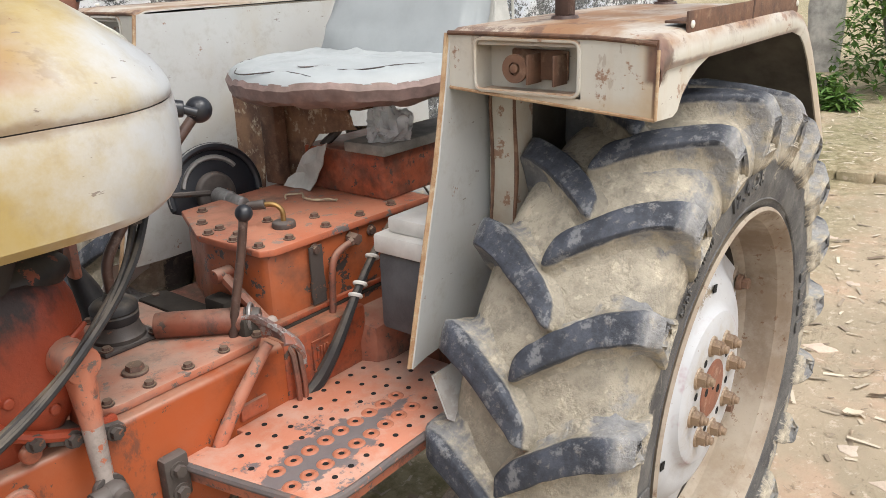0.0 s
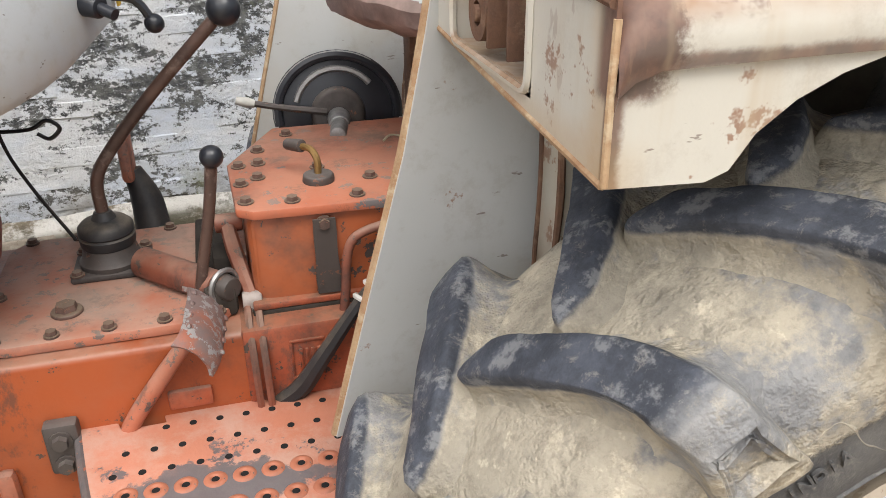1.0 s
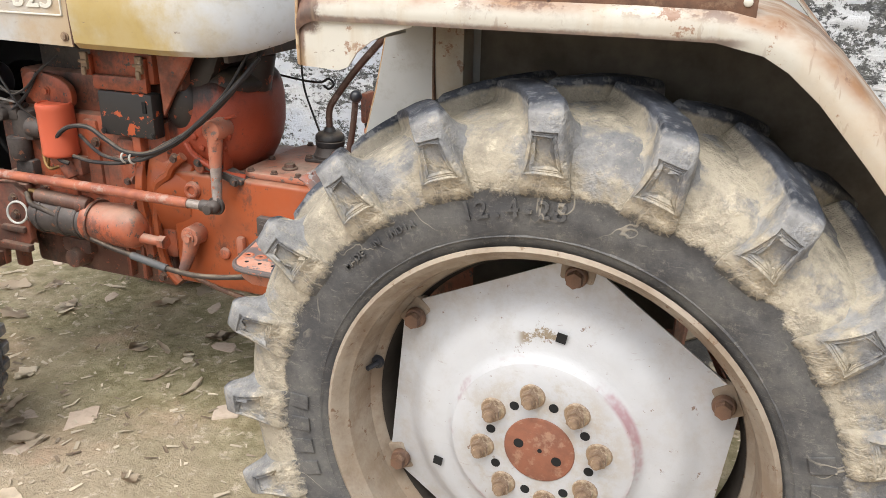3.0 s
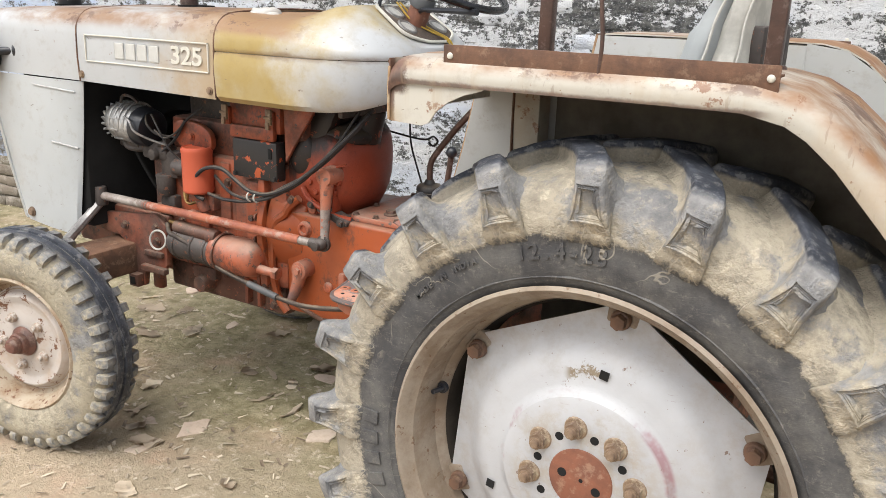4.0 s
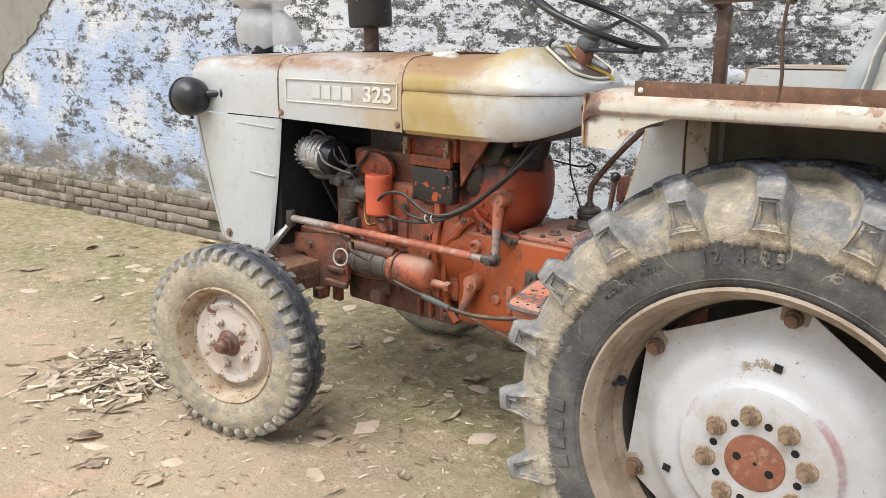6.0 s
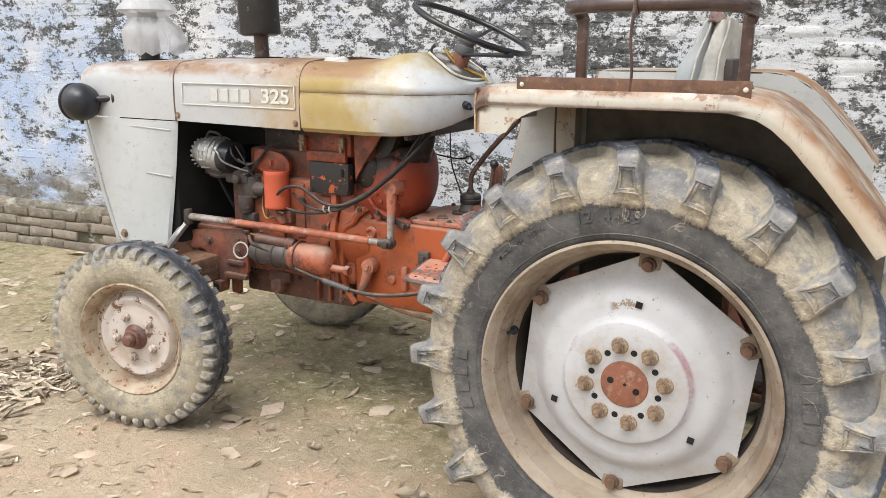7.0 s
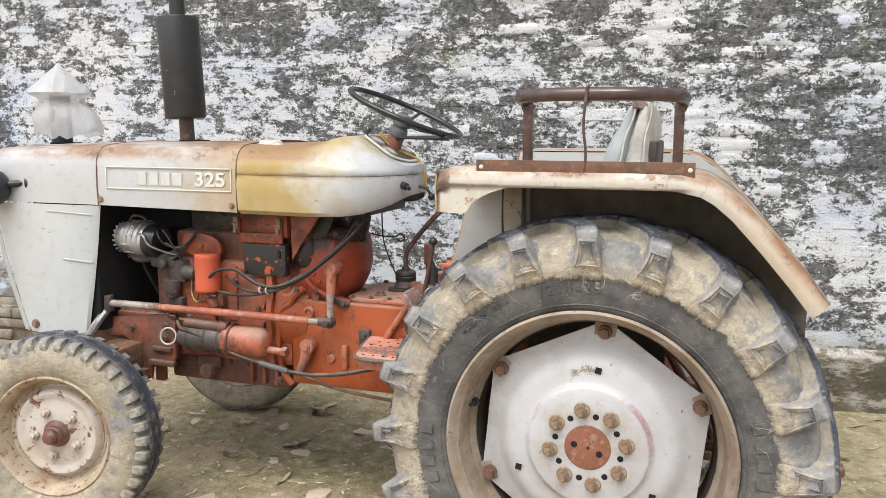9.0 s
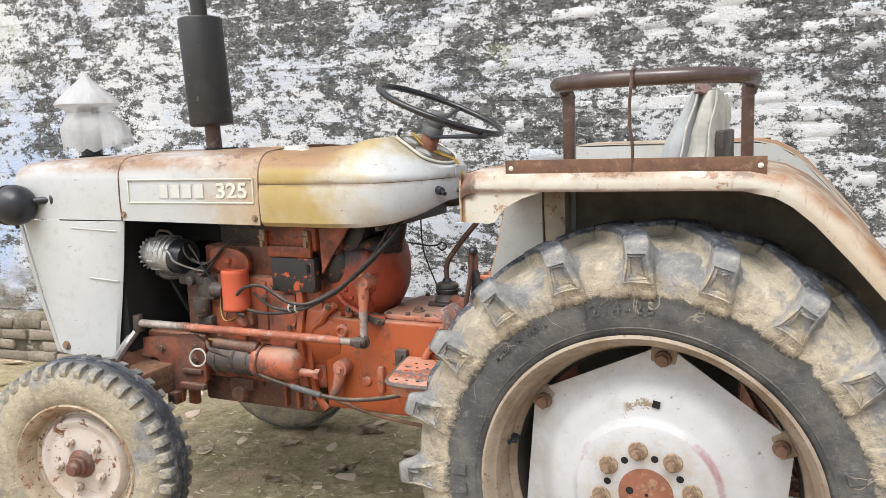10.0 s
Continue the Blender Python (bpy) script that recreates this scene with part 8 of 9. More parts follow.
    corner = tube([P(xf + 0.001, 0.006, 1.240), P(xf, 0.005, 1.29), P(xf + 0.001, 0.006, 1.336)], 0.0026, 8, 3)
    tube([P(xf + 0.001, 0.008, 1.240), P(xf + 0.001, 0.18, 1.251), P(xf + 0.001, YI - 0.003, 1.264)], 0.003, 6, 3, corner)
    part("rusty_corner", corner, rust_edge, guard, "rust-bitten corner of the front plate")
    # outer apron with its curved cut-out
    ap = [(-0.413, 1.237), (-0.346, 1.234), (-0.330, 1.240), (-0.315, 1.262), (-0.29, 1.281), (-0.26, 1.295), (-0.222, 1.306), (-0.222, 1.325), (-0.413, 1.325)]
    part("apron", prism(ap, lambda u, v, w: P(u, 0.009 + w, v), 0.004), FENDER, guard, "cream side apron with a rusty edge", 20)
    # upright inner sheet with bent-out foot
    front = [(-0.414, 1.350), (-0.430, 1.26), (-0.455, 1.14), (-0.493, 1.0), (-0.525, 0.88), (-0.546, 0.80)]
    grid = []
    for x, z in front:
        back = [(0.0, 0.0), (0.05, 0.010), (0.12, 0.016), (0.17, 0.014)]
        row = [P(x + dx, YI + 0.002 + dy - 0.004, z) for dx, dy in back]
        row += [P(xx, YI + 0.014, z) for xx in (-0.20, 0.0, 0.18)]
        grid.append(row)
    inner = part("inner_sheet", sheet(grid, 0.004), SHEET, guard, "grey-white upright mudguard sheet")
    part("sheet_edge", tube([P(x - 0.001, YI + 0.001, z) for x, z in front], 0.0045, 6, 2), rust_edge, inner, "yellowed bare front edge")
    # dark sheets and liner over the tyre: mud plus shade put into the colour
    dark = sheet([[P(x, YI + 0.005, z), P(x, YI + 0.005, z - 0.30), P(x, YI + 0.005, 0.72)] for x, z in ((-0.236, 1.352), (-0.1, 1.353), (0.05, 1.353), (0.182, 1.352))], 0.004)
    part("splash_sheet", dark, MUD_SHADE, guard, "inner mudguard, mud and deep shade in its colour")
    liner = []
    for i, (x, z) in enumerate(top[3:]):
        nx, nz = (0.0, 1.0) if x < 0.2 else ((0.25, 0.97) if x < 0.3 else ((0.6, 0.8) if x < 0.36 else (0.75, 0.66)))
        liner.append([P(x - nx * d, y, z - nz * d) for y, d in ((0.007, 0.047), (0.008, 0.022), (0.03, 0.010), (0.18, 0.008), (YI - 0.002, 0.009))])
    part("fender_underside", sheet(liner, 0.002), MUD_SHADE, guard, "dark underside of the fender, mud and shade in its colour")
    tail = sheet([[P(x, YI + 0.010, z), P(x, YI + 0.010, z - 0.35)] for x, z in ((0.18, 1.356), (0.28, 1.342), (0.36, 1.29), (0.45, 1.19), (0.52, 1.11), (0.56, 1.06))], 0.004)
    part("inner_sheet", tail, SHEET, guard)
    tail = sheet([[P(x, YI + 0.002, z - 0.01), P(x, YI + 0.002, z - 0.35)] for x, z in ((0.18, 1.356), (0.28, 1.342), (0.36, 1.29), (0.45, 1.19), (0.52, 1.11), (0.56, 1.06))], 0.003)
    part("splash_sheet", tail, MUD_SHADE, guard)
    ftb = prism([(-0.545, 0.80), (-0.44, 0.80), (-0.43, 0.735), (-0.51, 0.70), (-0.555, 0.735)], lambda u, v, w: P(u, YI - 0.05 + w - 0.6 * (0.80 - v), v), 0.004)
    part("sheet_foot", ftb, SHEET, guard)
    post = bmesh.new()
    a, b = P(-0.306, YI - 0.060, 0), P(-0.248, YI - 0.004, 0)
    box(a.x, b.x, min(a.y, b.y), max(a.y, b.y), 0.92, 1.350, 0.003, post)
    part("sheet_stay", post, STAY, guard, "rust-edged upright stay")
    for yy in (YI - 0.060, YI - 0.010):
        part("stay_edge", tube([P(-0.306, yy, 0.92), P(-0.308, yy + 0.002, 1.00), P(-0.305, yy - 0.002, 1.10), P(-0.308, yy + 0.001, 1.22), P(-0.306, yy, 1.345)], [0.004, 0.0028, 0.0045, 0.003, 0.004], 6, 4), RUST, guard, "rusted edge of the stay")
    # angle iron along the outer edge, hand rail on two posts, wire stay
    y_a = 0.014
    a, b = P(-0.304, y_a - 0.003, 0), P(0.252, y_a + 0.001, 0)
    iron = bmesh.new()
    box(a.x, b.x, min(a.y, b.y), max(a.y, b.y), 1.338, 1.380, 0.001, iron)
    c0, c1 = P(0, y_a, 0), P(0, y_a + 0.034, 0)
    box(a.x, b.x, min(c0.y, c1.y), max(c0.y, c1.y), 1.3625, 1.3665, 0.001, iron)
    rail = part("angle_iron", iron, RUST, guard, "rusty angle iron bolted along the fender")
    for bx in (-0.290, 0.240):
        part("rivet", ball(P(bx, y_a - 0.004, 1.361), 0.006, squash=(1, 0.5, 1), seg=6), CREAM, rail)
    if s < 0:  # only the near fender carries a hand rail
        return guard
    YR = 0.262
    for x0 in (-0.222, 0.198):
        q = P(x0, YR, 0)
        part("rail_post", box(x0 - 0.0135, x0 + 0.0135, q.y - 0.0135, q.y + 0.0135, 1.360, 1.530, 0.004), RUST_TUBE, guard, "rusty square rail post")
        part("post_weld", cyl((x0, q.y, 1.358), (x0, q.y, 1.366), 0.026, 0.022, 12), RUST_TUBE, guard)
    bar = tube([P(-0.222, YR + 0.004, 1.515), P(-0.230, YR - 0.004, 1.538), P(-0.233, YR - 0.05, 1.546), P(-0.205, YR - 0.135, 1.548), P(-0.12, YR - 0.20, 1.549), P(-0.01, YR - 0.222, 1.549), P(0.10, YR - 0.20, 1.549), P(0.182, YR - 0.135, 1.548), P(0.209, YR - 0.05, 1.546), P(0.206, YR - 0.004, 1.538), P(0.198, YR + 0.004, 1.515)], 0.0178, 14, 5)
    part("hand_rail", bar, RAIL, guard, "bowed rusty hand rail over the fender")
    rod = tube([P(-0.020, 0.014, 1.325), P(-0.016, 0.012, 1.40), P(-0.024, 0.016, 1.47), P(-0.018, 0.018, 1.565)], 0.0036, 8, 5)
    part("wire_stay", rod, RUST_TUBE, guard, "thin rusty rod tied to the rail")
    part("wire_tie", ring(P(-0.018, YR - 0.222, 1.549), 0.022, 0.0035, (1, 0, 0), 20, 6), RUST_TUBE, guard)
    return guard


rust_edge = rusty("yellowed_rust_edge", (0.46, 0.33, 0.20), (0.30, 0.17, 0.09), (0.55, 0.46, 0.32), 0.6, 0.6)
fender(1.0, "cream rear fender with its top gone to rust")
fender(-1.0, "cream rear fender on the wall side, rusty on top")


def pan_seat():
    S, K = Vector((-0.190, YC + 0.022, 1.262)), 1.14
    bm = bmesh.new()
    rings = [(0.0, 0.012)] + [(0.012 * k, 0.012 - 0.00025 * k) for k in range(1, 17)] + [(0.205, 0.0065), (0.220, 0.002), (0.232, -0.006), (0.238, -0.018), (0.235, -0.032), (0.20, -0.040), (0.0, -0.040)]
    rows = []
    for r, z in rings[1:-1]:
        row = []
        for k in range(112):
            a = 2 * math.pi * k / 112
            flat = 1.0 - 0.10 * max(0, math.cos(a))
            u, v = math.cos(a) * r, math.sin(a) * r
            fold = 1.0 - abs(noise.noise((26 * u + 5 * v, 9 * v - 4 * u, 2))) * 3.2
            row.append(bm.verts.new(S + Vector((K * u * flat, K * v, z + 0.005 * noise.noise((20 * u, 20 * v, 1)) + 0.0045 * max(0.0, fold) ** 2 + 0.002 * noise.noise((60 * u, 40 * v, 4))))))
        rows.append(row)
    for p, q in zip(rows, rows[1:]):
        for k in range(112):
            bm.faces.new((p[k], p[(k + 1) % 112], q[(k + 1) % 112], q[k]))
    bm.faces.new(rows[0])
    bm.faces.new(rows[-1][::-1])
    seat = part("seat", bm, VINYL, tractor, "round seat in cracked pale blue-grey vinyl")
    bm = bmesh.new()
    rows = []
    for r, z in ((0.237, -0.012), (0.243, -0.024), (0.238, -0.046), (0.215, -0.062), (0.15, -0.066)):
        rows.append([bm.verts.new(S + Vector((K * r * (1.0 - 0.10 * max(0, math.cos(a))) * math.cos(a), K * r * math.sin(a), z + 0.008 * noise.noise((3 * math.cos(a), 3 * math.sin(a), r * 20)) + 0.005 * noise.noise((16 * math.cos(a), 16 * math.sin(a), r * 40))))) for a in (2 * math.pi * k / 96 for k in range(96))])
    for p, q in zip(rows, rows[1:]):
        for k in range(96):
            bm.faces.new((p[k], p[(k + 1) % 96], q[(k + 1) % 96], q[k]))
    part("seat_edge", bm, VINYL_DARK, seat, "torn brown underside of the seat cover")
    # thin dark lines drawn in for the shade of the seat's creases
    for r0, a0, a1 in ((0.222, 150, 205), (0.190, 215, 262), (0.205, 120, 146), (0.150, 182, 214)):
        line = []
        for k in range(7):
            a = radians(a0 + (a1 - a0) * k / 6)
            r = r0 + 0.014 * math.sin(1.1 * k)
            line.append(S + Vector((K * r * math.cos(a), K * r * math.sin(a), 0.0095 if r < 0.2 else 0.0095 - 0.30 * (r - 0.2))))
        part("seat_crease", tube(line, [0.0006, 0.0013, 0.0016, 0.0014, 0.0012, 0.0008, 0.0005], 5, 3), GREASE, seat, "dark line painting the shade of a vinyl crease")
    # back cushion: a leaning wedge, blue in front and cream behind, torn open at the top
    def wedge(x_lo, x_hi, w_lo, w_hi, hw, seed):
        bm, loops = bmesh.new(), []
        for t in np.linspace(0, 1, 11):
            z = 1.262 + 0.272 * t
            xm, th = x_lo + (x_hi - x_lo) * t, (w_lo + (w_hi - w_lo) * t) * math.sin(math.pi * (0.10 + 0.78 * t)) ** 0.28
            row = []
            for k in range(36):
                a = 2 * math.pi * k / 36
                c, d = math.cos(a), math.sin(a)
                f = 0.010 * noise.noise((3 * c + seed, 3 * d, z * 14)) + 0.005 * noise.noise((9 * c + seed, 9 * d, z * 40))
                row.append(bm.verts.new((xm + (th + f) * math.copysign(abs(c) ** 0.75, c), S.y + (hw - 0.03 * t + f) * math.copysign(abs(d) ** 0.45, d), z + f)))
            loops.append(row)
        for p, q in zip(loops, loops[1:]):
            for k in range(36):
                bm.faces.new((p[k], p[(k + 1) % 36], q[(k + 1) % 36], q[k]))
        bm.faces.new(loops[0])
        bm.faces.new(loops[-1][::-1])
        return bm

    part("backrest", wedge(-0.046, 0.044, 0.062, 0.024, 0.232, 1), VINYL, seat, "leaning pale blue backrest cushion", 60)
    part("backrest_cover", wedge(0.046, 0.076, 0.056, 0.034, 0.236, 5), CANVAS, seat, "grey-cream backrest cover", 60)
    tear = ball((0.060, S.y - 0.18, 1.538), 0.024, squash=(0.9, 1.6, 0.9), seg=10)
    for v in tear.verts:
        v.co += 0.014 * Vector(noise.noise_vector(v.co * 45))
    part("cushion_tear", tear, VINYL_DARK, seat, "torn brown stuffing at the top")
    for x_lo, x_hi in ((-0.002, 0.048), (0.072, 0.098)):
        part("piping", tube([(x_lo + (x_hi - x_lo) * t + 0.003 * math.sin(9 * t), S.y - 0.237 + 0.03 * t, 1.326 + 0.205 * t) for t in np.linspace(0, 1, 9)], 0.0035, 6, 3), CANVAS, seat)
    part("back_plate", box(0.084, 0.118, S.y - 0.19, S.y + 0.15, 1.322, 1.425, 0.008), GREASE, seat, "dark plate behind the backrest")
    # rusty carrier below: a torn folded sheet and a strut
    def ragged(outline, x0, lean, seed):
        pts = []
        for (ya, za), (yb, zb) in zip(outline, outline[1:] + outline[:1]):
            for t in (0.0, 0.2, 0.4, 0.6, 0.8):
                j = 0.006 * noise.noise((40 * ya + 9 * t, 40 * za + 7 * t, seed)) * (t > 0)
                pts.append((ya + (yb - ya) * t + j, za + (zb - za) * t - j))
        return prism(pts, lambda u, v, w: Vector((x0 + w + lean * (v - 1.0) + 0.016 * noise.noise((12 * u, 9 * v, seed)), u, v)), 0.004)

    part("seat_carrier", ragged([(1.125, 0.950), (1.030, 0.945), (1.000, 1.190), (1.120, 1.195)], -0.285, 0.05, 3), FLAKE_SHEET, seat, "rusty bent seat carrier", 30)
    part("seat_carrier", ragged([(1.015, 1.195), (0.765, 1.195), (0.735, 1.130), (0.845, 1.112), (0.925, 1.025), (0.965, 0.975), (1.010, 0.965)], -0.262, -0.04, 6), FLAKE_SHEET, seat, "flaking rusty sheet under the seat", 30)
    part("seat_strut", box(-0.31, -0.275, S.y + 0.145, S.y + 0.195, 0.99, 1.20, 0.006), RUST, seat, "rusty seat strut")
    part("seat_base", box(-0.30, -0.02, S.y - 0.11, S.y + 0.12, 1.178, 1.198, 0.006), RUST, seat)
    part("seat_spring", tube([(-0.24, S.y - 0.02, 1.18), (-0.22, S.y + 0.03, 1.12), (-0.25, S.y + 0.06, 1.08)], 0.010, 8, 5), GREASE, seat)
    part("seat_box", box(-0.27, 0.02, 0.655, 0.90, 0.985, 1.085, 0.010), ORANGE, tractor, "red-orange box under the seat")
    solo("wooden_slat", box(-0.29, 0.05, 0.635, 0.75, 1.087, 1.110, 0.004), WOOD, "grey weathered wooden slat on the orange box", "plank")
    rag = ball((-0.232, 0.672, 1.142), 0.040, squash=(1.15, 1.2, 1.0), seg=28)
    for v in rag.verts:
        crease = abs(noise.noise(v.co * 38)) - 0.25
        v.co += 0.016 * Vector(noise.noise_vector(v.co * 26)) + (v.co - Vector((-0.232, 0.672, 1.125))).normalized() * (-0.034 * crease) + 0.004 * Vector(noise.noise_vector(v.co * 110))
        v.co.z = max(v.co.z, 1.1105)
    solo("plastic_wrap", rag, PLASTIC, "crumpled clear plastic wrap on the grey slat", "plastic bag", smooth=25)
    strand = [(-0.300, 0.846), (-0.285, 0.862), (-0.262, 0.856), (-0.258, 0.838), (-0.272, 0.822), (-0.280, 0.800), (-0.272, 0.778), (-0.258, 0.760), (-0.250, 0.742)]
    wire = tube([(-0.08 + u, v, 0.990 + 0.003 * (k % 2)) for k, (u, v) in enumerate(strand)], 0.0020, 6, 4)
    join(wire, tube([(-0.08 + u + 0.003, v + 0.001, 0.992 - 0.003 * (k % 2)) for k, (u, v) in enumerate(strand[4:])], 0.0018, 6, 4))
    solo("twisted_wire", wire, DULL_WIRE, "twisted tan wire lying on the orange lift housing", "wire")
    cloth = bmesh.new()
    pts = [(-0.300, 0.850, 0.990), (-0.292, 0.795, 1.098), (-0.288, 0.865, 1.078), (-0.300, 0.935, 0.988)]
    cloth.faces.new([cloth.verts.new(p) for p in pts])
    bmesh.ops.subdivide_edges(cloth, edges=cloth.edges[:], cuts=4, use_grid_fill=True)
    for v in cloth.verts:
        v.co.x += 0.022 * noise.noise(v.co * 30)
        v.co.z += 0.010 * noise.noise(v.co * 24 + Vector((7, 0, 0)))
    bmesh.ops.solidify(cloth, geom=cloth.faces[:], thickness=0.003)
    solo("cloth_rag", cloth, CANVAS, "scrap of cream cloth hanging beside the orange box", "rag")


pan_seat()

# ---- leaves, chips and plants on the ground ----
def leaf_mesh(length, width, curl, rng, name, mat):
    """A curled leaf with a midrib fold."""
    bm = bmesh.new()
    rows = []
    n = 7
    bend = rng.uniform(-0.2, 0.2)
    for i in range(n):
        t = i / (n - 1)
        w = width * math.sin(math.pi * (0.05 + 0.90 * t)) ** 0.6 * rng.uniform(0.70, 1.15) / 2
        x = (t - 0.5) * length
        y0 = bend * length * (t - 0.5) ** 2 * 2
        z = curl * length * ((2 * t - 1) ** 2 + rng.uniform(-0.25, 0.25)) + 0.003
        rows.append([bm.verts.new((x, y0 - w * rng.uniform(0.7, 1.2), z + w * rng.uniform(-0.05, 0.35))), bm.verts.new((x, y0, z)), bm.verts.new((x, y0 + w * rng.uniform(0.7, 1.2), z + w * rng.uniform(-0.05, 0.35)))])
    for a, b in zip(rows, rows[1:]):
        for k in range(2):
            bm.faces.new((a[k], a[k + 1], b[k + 1], b[k]))
    bmesh.ops.solidify(bm, geom=bm.faces[:], thickness=0.0012)
    return finish(bm, name, mat, 60)


def scatter():
    rng = random.Random(21)
    narrow = [leaf_mesh(0.12, 0.026, 0.05, rng, "dry_leaf", DRY_LEAF) for _ in range(4)]
    broad = [leaf_mesh(0.115, 0.075, 0.045, rng, "dry_leaf", DRY_LEAF) for _ in range(4)]
    spots = [(-1.494, 1.117, 40, 1), (-2.175, 1.307, 0, 0), (-1.609, 0.323, 30, 1), (-1.507, 0.776, 75, 0), (-1.568, 1.53, 10, 1), (-1.874, 1.257, 60, 1), (-1.25, 1.35, 20, 1), (-1.62, 0.95, -30, 0)]
    for x, y, turn, k in spots:
        m = pose(x, y, lift(x, y), rng.uniform(-6, 6), rng.uniform(-6, 6), turn)
        ob = new("dry_leaf", (broad if k else narrow)[rng.randrange(4)])
        ob.matrix_world = m
        tagged(ob, "curled dry tan leaf lying on the earth", "leaf", "fallen leaves")
    for _ in range(240):
        x, y = rng.uniform(-5.4, 1.8), rng.uniform(-0.4, 2.2)
        if rng.random() < 0.3:
            x, y = rng.gauss(-2.55, 0.35), rng.gauss(0.35, 0.4)
        if y > 2.3 + 0.09 * x:
            continue
        slim = rng.random() < 0.5
        ob = new("dry_leaf", (narrow if slim else broad)[rng.randrange(4)])
        ob.matrix_world = pose(x, y, lift(x, y), rng.uniform(-8, 8), rng.uniform(-8, 8), rng.uniform(0, 360)) @ Matrix.Scale(rng.uniform(0.6, 1.1) if slim else rng.uniform(0.6, 1.25), 4)
        tagged(ob, "curled dry tan leaf lying on the earth", "leaf", "fallen leaves")
    # flat pale chips trodden into the ground
    chips = []
    for k in range(5):
        r2 = random.Random(40 + k)
        out = [(math.cos(a) * r2.uniform(0.5, 1.15), math.sin(a) * r2.uniform(0.35, 0.85)) for a in (2 * math.pi * j / 9 for j in range(9))]
        chips.append(finish(prism(out, lambda u, v, w: Vector((0.075 * u, 0.075 * v, -0.012 + 0.2 * w)), 0.09, 0.003), "flat_chip", STONE, 40))
    placed = [(-1.60, 0.28), (-1.43, 1.05), (-1.25, 1.36), (-1.05, 1.25), (-1.66, 1.30), (-2.3, 0.6), (-2.6, 0.9), (-1.9, -0.15), (0.95, -0.1), (1.5, -0.12), (1.62, 0.15), (1.9, 0.3), (2.4, 0.2), (2.1, -0.3), (3.1, 0.5)]
    for k in range(34):
        placed.append((rng.uniform(-4.6, 4.5), rng.uniform(-0.4, 1.9)))
    for k, (x, y) in enumerate(placed):
        ob = new("flat_chip", chips[k % 5])
        ob.matrix_world = pose(x, y, lift(x, y) - 0.002, rng.uniform(-3, 3), rng.uniform(-3, 3), rng.uniform(0, 360)) @ Matrix.Scale(rng.uniform(0.5, 1.1), 4)
        tagged(ob, "flat pale stone chip trodden into the earth", "stone chip", "chips in the yard")
    # fine litter: twigs, leaf crumbs and grit in one mesh
    verts, faces = [], []

    def strip(x, y, l, w, a, lift_by):
        c, s_ = math.cos(a), math.sin(a)
        z = lift(x, y) + 0.003
        i = len(verts)
        for u, v, h in ((-l, -w, 0), (l, -w, 0.2 * l), (l, w, 0.2 * l), (-l, w, lift_by)):
            verts.append((x + u * c - v * s_, y + u * s_ + v * c, z + h))
        faces.append((i, i + 1, i + 2, i + 3))

    for _ in range(2600):
        x, y = rng.gauss(-1.6, 1.9), rng.uniform(-0.5, 2.25)
        strip(x, y, rng.uniform(0.004, 0.022), rng.uniform(0.0015, 0.006), rng.uniform(0, 6.3), rng.uniform(0, 0.006))
    for _ in range(420):
        x, y = rng.gauss(-2.75, 0.16), rng.gauss(0.22, 0.17)
        strip(x, y, rng.uniform(0.02, 0.07), rng.uniform(0.003, 0.010), rng.uniform(0, 6.3), rng.uniform(0, 0.02))
    for _ in range(1500):
        x, y = rng.uniform(1.0, 7.5), rng.uniform(-1.2, 2.4)
        strip(x, y, rng.uniform(0.008, 0.05), rng.uniform(0.003, 0.010), rng.uniform(0, 6.3), rng.uniform(0, 0.006))
    me = bpy.data.meshes.new("leaf_litter")
    me.from_pydata(verts, [], faces)
    me.materials.append(LITTER)
    tagged(new("leaf_litter", me), "fine brown leaf litter and twigs strewn on the earth", "litter", kind="stuff")


scatter()


def kerb_bricks():
    """The brick edging of the low step at the back of the yard."""
    rng = random.Random(3)
    meshes = [brick_mesh(0.10, 0.22, 0.12, random.Random(90 + k), "edging_brick", EARTH) for k in range(3)]
    kerb = thing("brick_edging", (4.32, 0.0, 0.0), "low edging of worn bricks along the yard step", "edging", kind="structure")
    for k in range(26):
        m = pose(4.28 + rng.uniform(-0.015, 0.015), -3.4 + 0.235 * k, 0.006 + rng.uniform(-0.008, 0.008), rng.uniform(-2, 2), rng.uniform(-2, 2), rng.uniform(-3, 3))
        part("edging_brick", meshes[k % 3], None, kerb, m=m)


kerb_bricks()


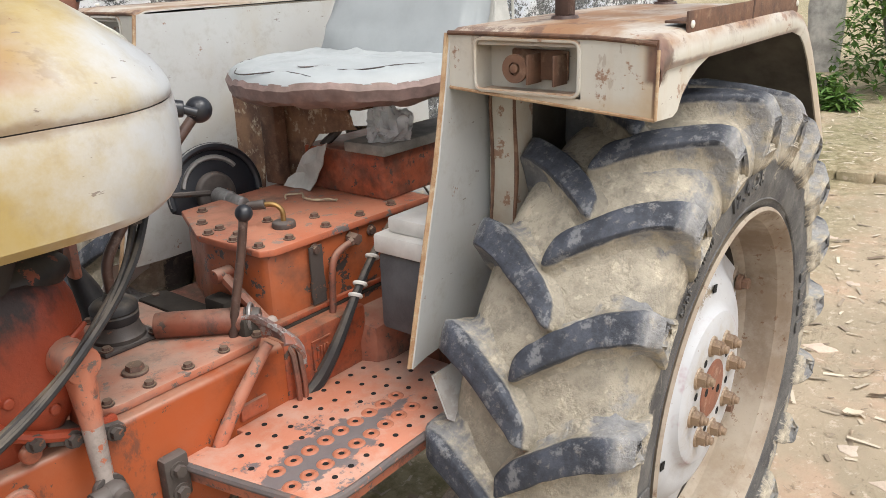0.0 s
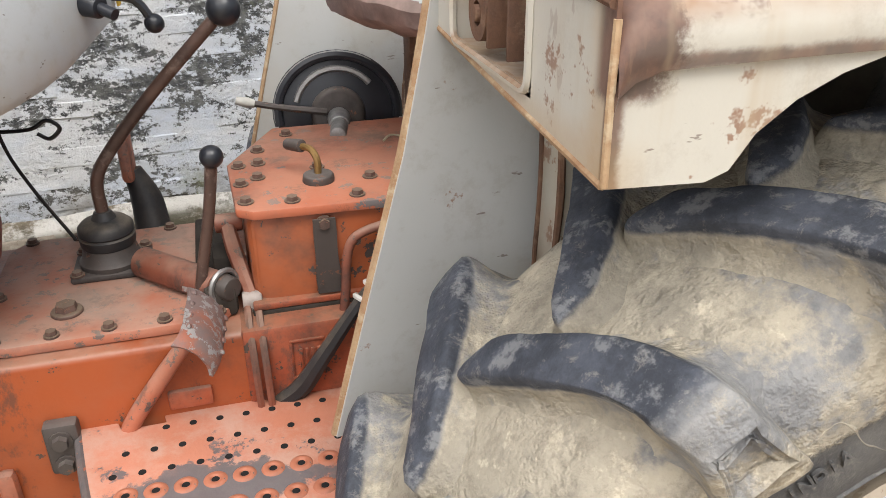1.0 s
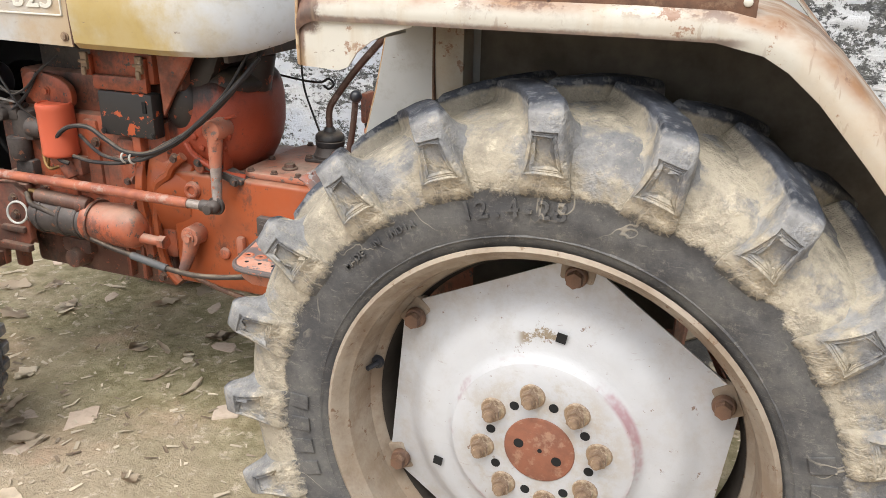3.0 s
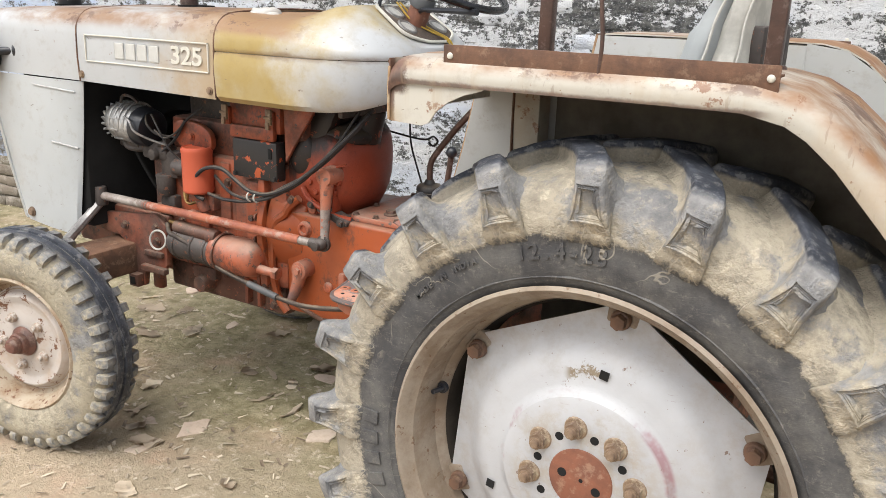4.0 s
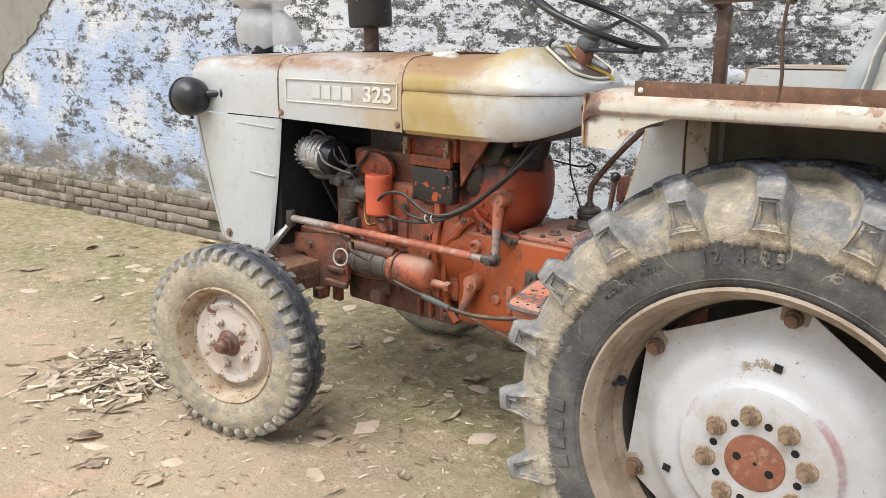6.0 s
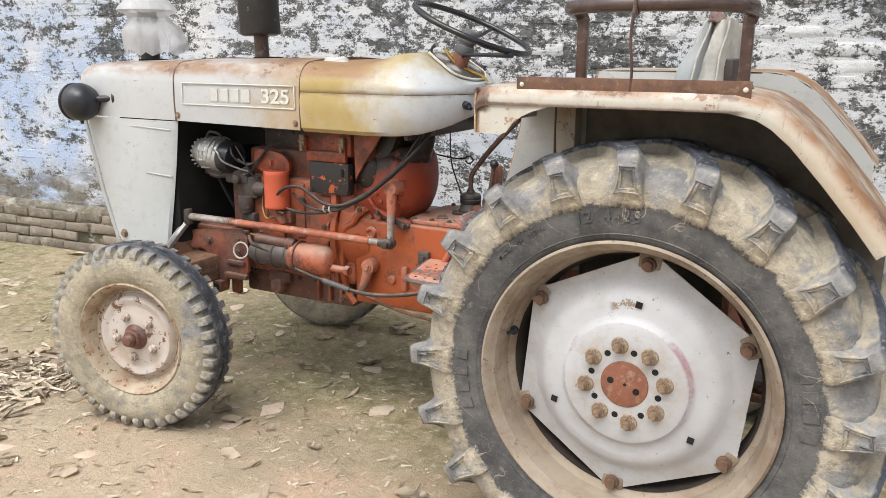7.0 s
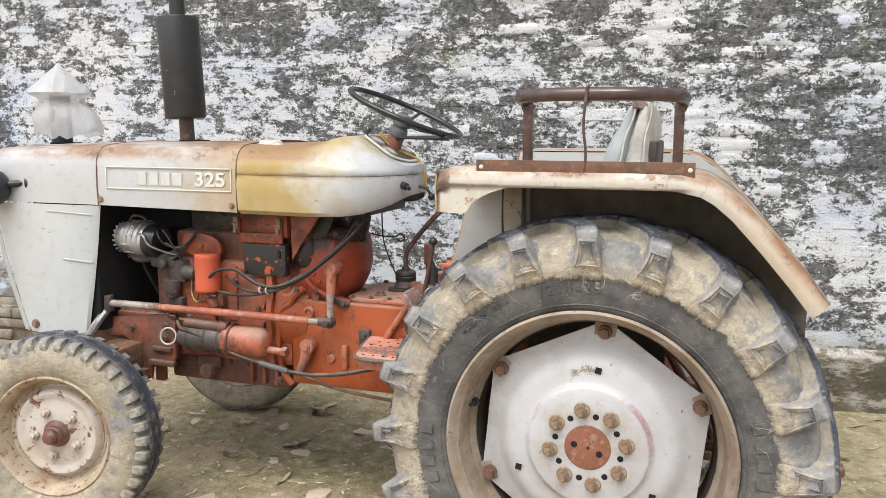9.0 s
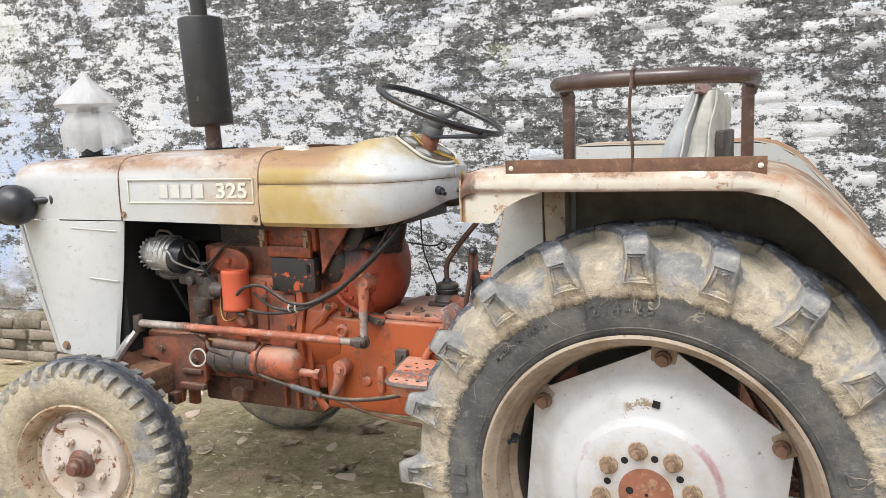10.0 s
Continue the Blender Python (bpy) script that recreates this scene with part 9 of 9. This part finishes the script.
def hedge():
    """Leafy shrubs at the back of the yard: stems and many separate leaves."""
    rng = random.Random(12)
    clumps = [(7.6, 1.0, 0.62, 1.6), (8.3, 0.2, 0.9, 1.9), (8.1, -1.2, 1.0, 1.6), (9.2, -2.6, 1.2, 2.0), (9.3, 1.1, 0.9, 2.6), (9.8, -0.6, 1.3, 2.7), (6.7, 1.46, 0.20, 0.26), (7.0, 1.66, 0.18, 0.24), (6.5, 1.22, 0.14, 0.12)]
    for cx, cy, rad, high in clumps:
        shrub = thing("shrub", (cx, cy, 0.1), "dense green leafy shrub at the back of the yard", "shrub", "shrubs behind the yard")
        stems = bmesh.new()
        for _ in range(9):
            a = rng.uniform(0, 6.3)
            r = rad * rng.uniform(0.3, 0.8)
            tube([(cx, cy, 0.06), (cx + 0.4 * r * math.cos(a), cy + 0.4 * r * math.sin(a), 0.1 + 0.5 * high), (cx + r * math.cos(a), cy + r * math.sin(a), 0.1 + high * rng.uniform(0.7, 0.95))], [0.02, 0.014, 0.006], 5, 3, stems)
        part("stems", stems, WOOD, shrub)
        verts, faces = [], []
        for _ in range(int(1500 * rad)):
            a, e = rng.uniform(0, 6.3), rng.random()
            r = rad * math.sqrt(rng.random()) * (1 - 0.35 * e)
            p = Vector((cx + r * math.cos(a), cy + r * math.sin(a), 0.12 + high * e * (0.75 + 0.35 * noise.noise((a, e * 3, cx)))))
            l, w = rng.uniform(0.035, 0.085), rng.uniform(0.015, 0.032)
            d = Vector((rng.uniform(-1, 1), rng.uniform(-1, 1), rng.uniform(-0.6, 0.5))).normalized()
            sd = d.cross(Vector((0, 0, 1))).normalized()
            i = len(verts)
            verts += [p, p + d * l + sd * w, p + d * 2 * l + Vector((0, 0, -0.3 * l)), p + d * l - sd * w]
            faces.append((i, i + 1, i + 2, i + 3))
        me = bpy.data.meshes.new("leaves")
        me.from_pydata(verts, [], faces)
        me.materials.append(GREEN)
        tagged(part("leaves", me, None, shrub), kind="stuff")


hedge()


def back_post():
    rng = random.Random(9)
    bm = bmesh.new()
    rows = []
    for k in range(14):
        z = 0.05 + 0.26 * k
        rows.append([bm.verts.new((9.2 + 0.19 * math.copysign(abs(math.cos(a)) ** 0.5, math.cos(a)) + 0.02 * noise.noise((z * 3, a, 1)), 2.06 + 0.19 * math.copysign(abs(math.sin(a)) ** 0.5, math.sin(a)) + 0.02 * noise.noise((z * 3, a, 5)), z)) for a in (2 * math.pi * j / 20 for j in range(20))])
    for p, q in zip(rows, rows[1:]):
        for j in range(20):
            bm.faces.new((p[j], p[(j + 1) % 20], q[(j + 1) % 20], q[j]))
    bm.faces.new(rows[-1][::-1])
    solo("gate_pillar", bm, TRUNKPAINT, "weathered limewashed brick pillar beside the shrubs", "pillar")


back_post()


# ---- wall bricks, last ----
def wall_bricks():
    rng = random.Random(17)
    sizes = [brick_mesh(0.222, 0.05, 0.066, random.Random(50 + k), "brick") for k in range(6)]
    near, joined = 0, bmesh.new()
    verts, faces = [], []
    course, z = 0, 0.365
    while z < 3.05:
        x = -9.4 + (0.12 if course % 2 else 0.0)
        while x < 3.2:
            off = 0.0035 * rng.random() + (0.003 if rng.random() < 0.15 else 0.0)
            m = WALL @ pose(x + rng.uniform(-0.008, 0.008), 0.0118 + off, z + rng.uniform(-0.006, 0.006), rng.uniform(-1.8, 1.8), rng.uniform(-1.2, 1.2), rng.uniform(-1.4, 1.4)) @ Matrix.Diagonal((rng.uniform(0.94, 1.03), 1, rng.uniform(0.90, 1.08), 1))
            src = sizes[rng.randrange(6)]
            if -1.5 < x < 1.5 and 1.1 < z < 2.3 and near < 290 and rng.random() < 0.9:
                part("brick", src, None, wall_north, m=m)
                near += 1
            else:
                i = len(verts)
                verts += [m @ v.co for v in src.vertices]
                faces += [tuple(i + v for v in p.vertices) for p in src.polygons]
            x += 0.236
        z += 0.0785
        course += 1
    me = bpy.data.meshes.new("brickwork")
    me.from_pydata(verts, [], faces)
    me.materials.append(WASH_REST)
    tagged(part("brickwork", me, None, wall_north), kind="stuff")


wall_bricks()
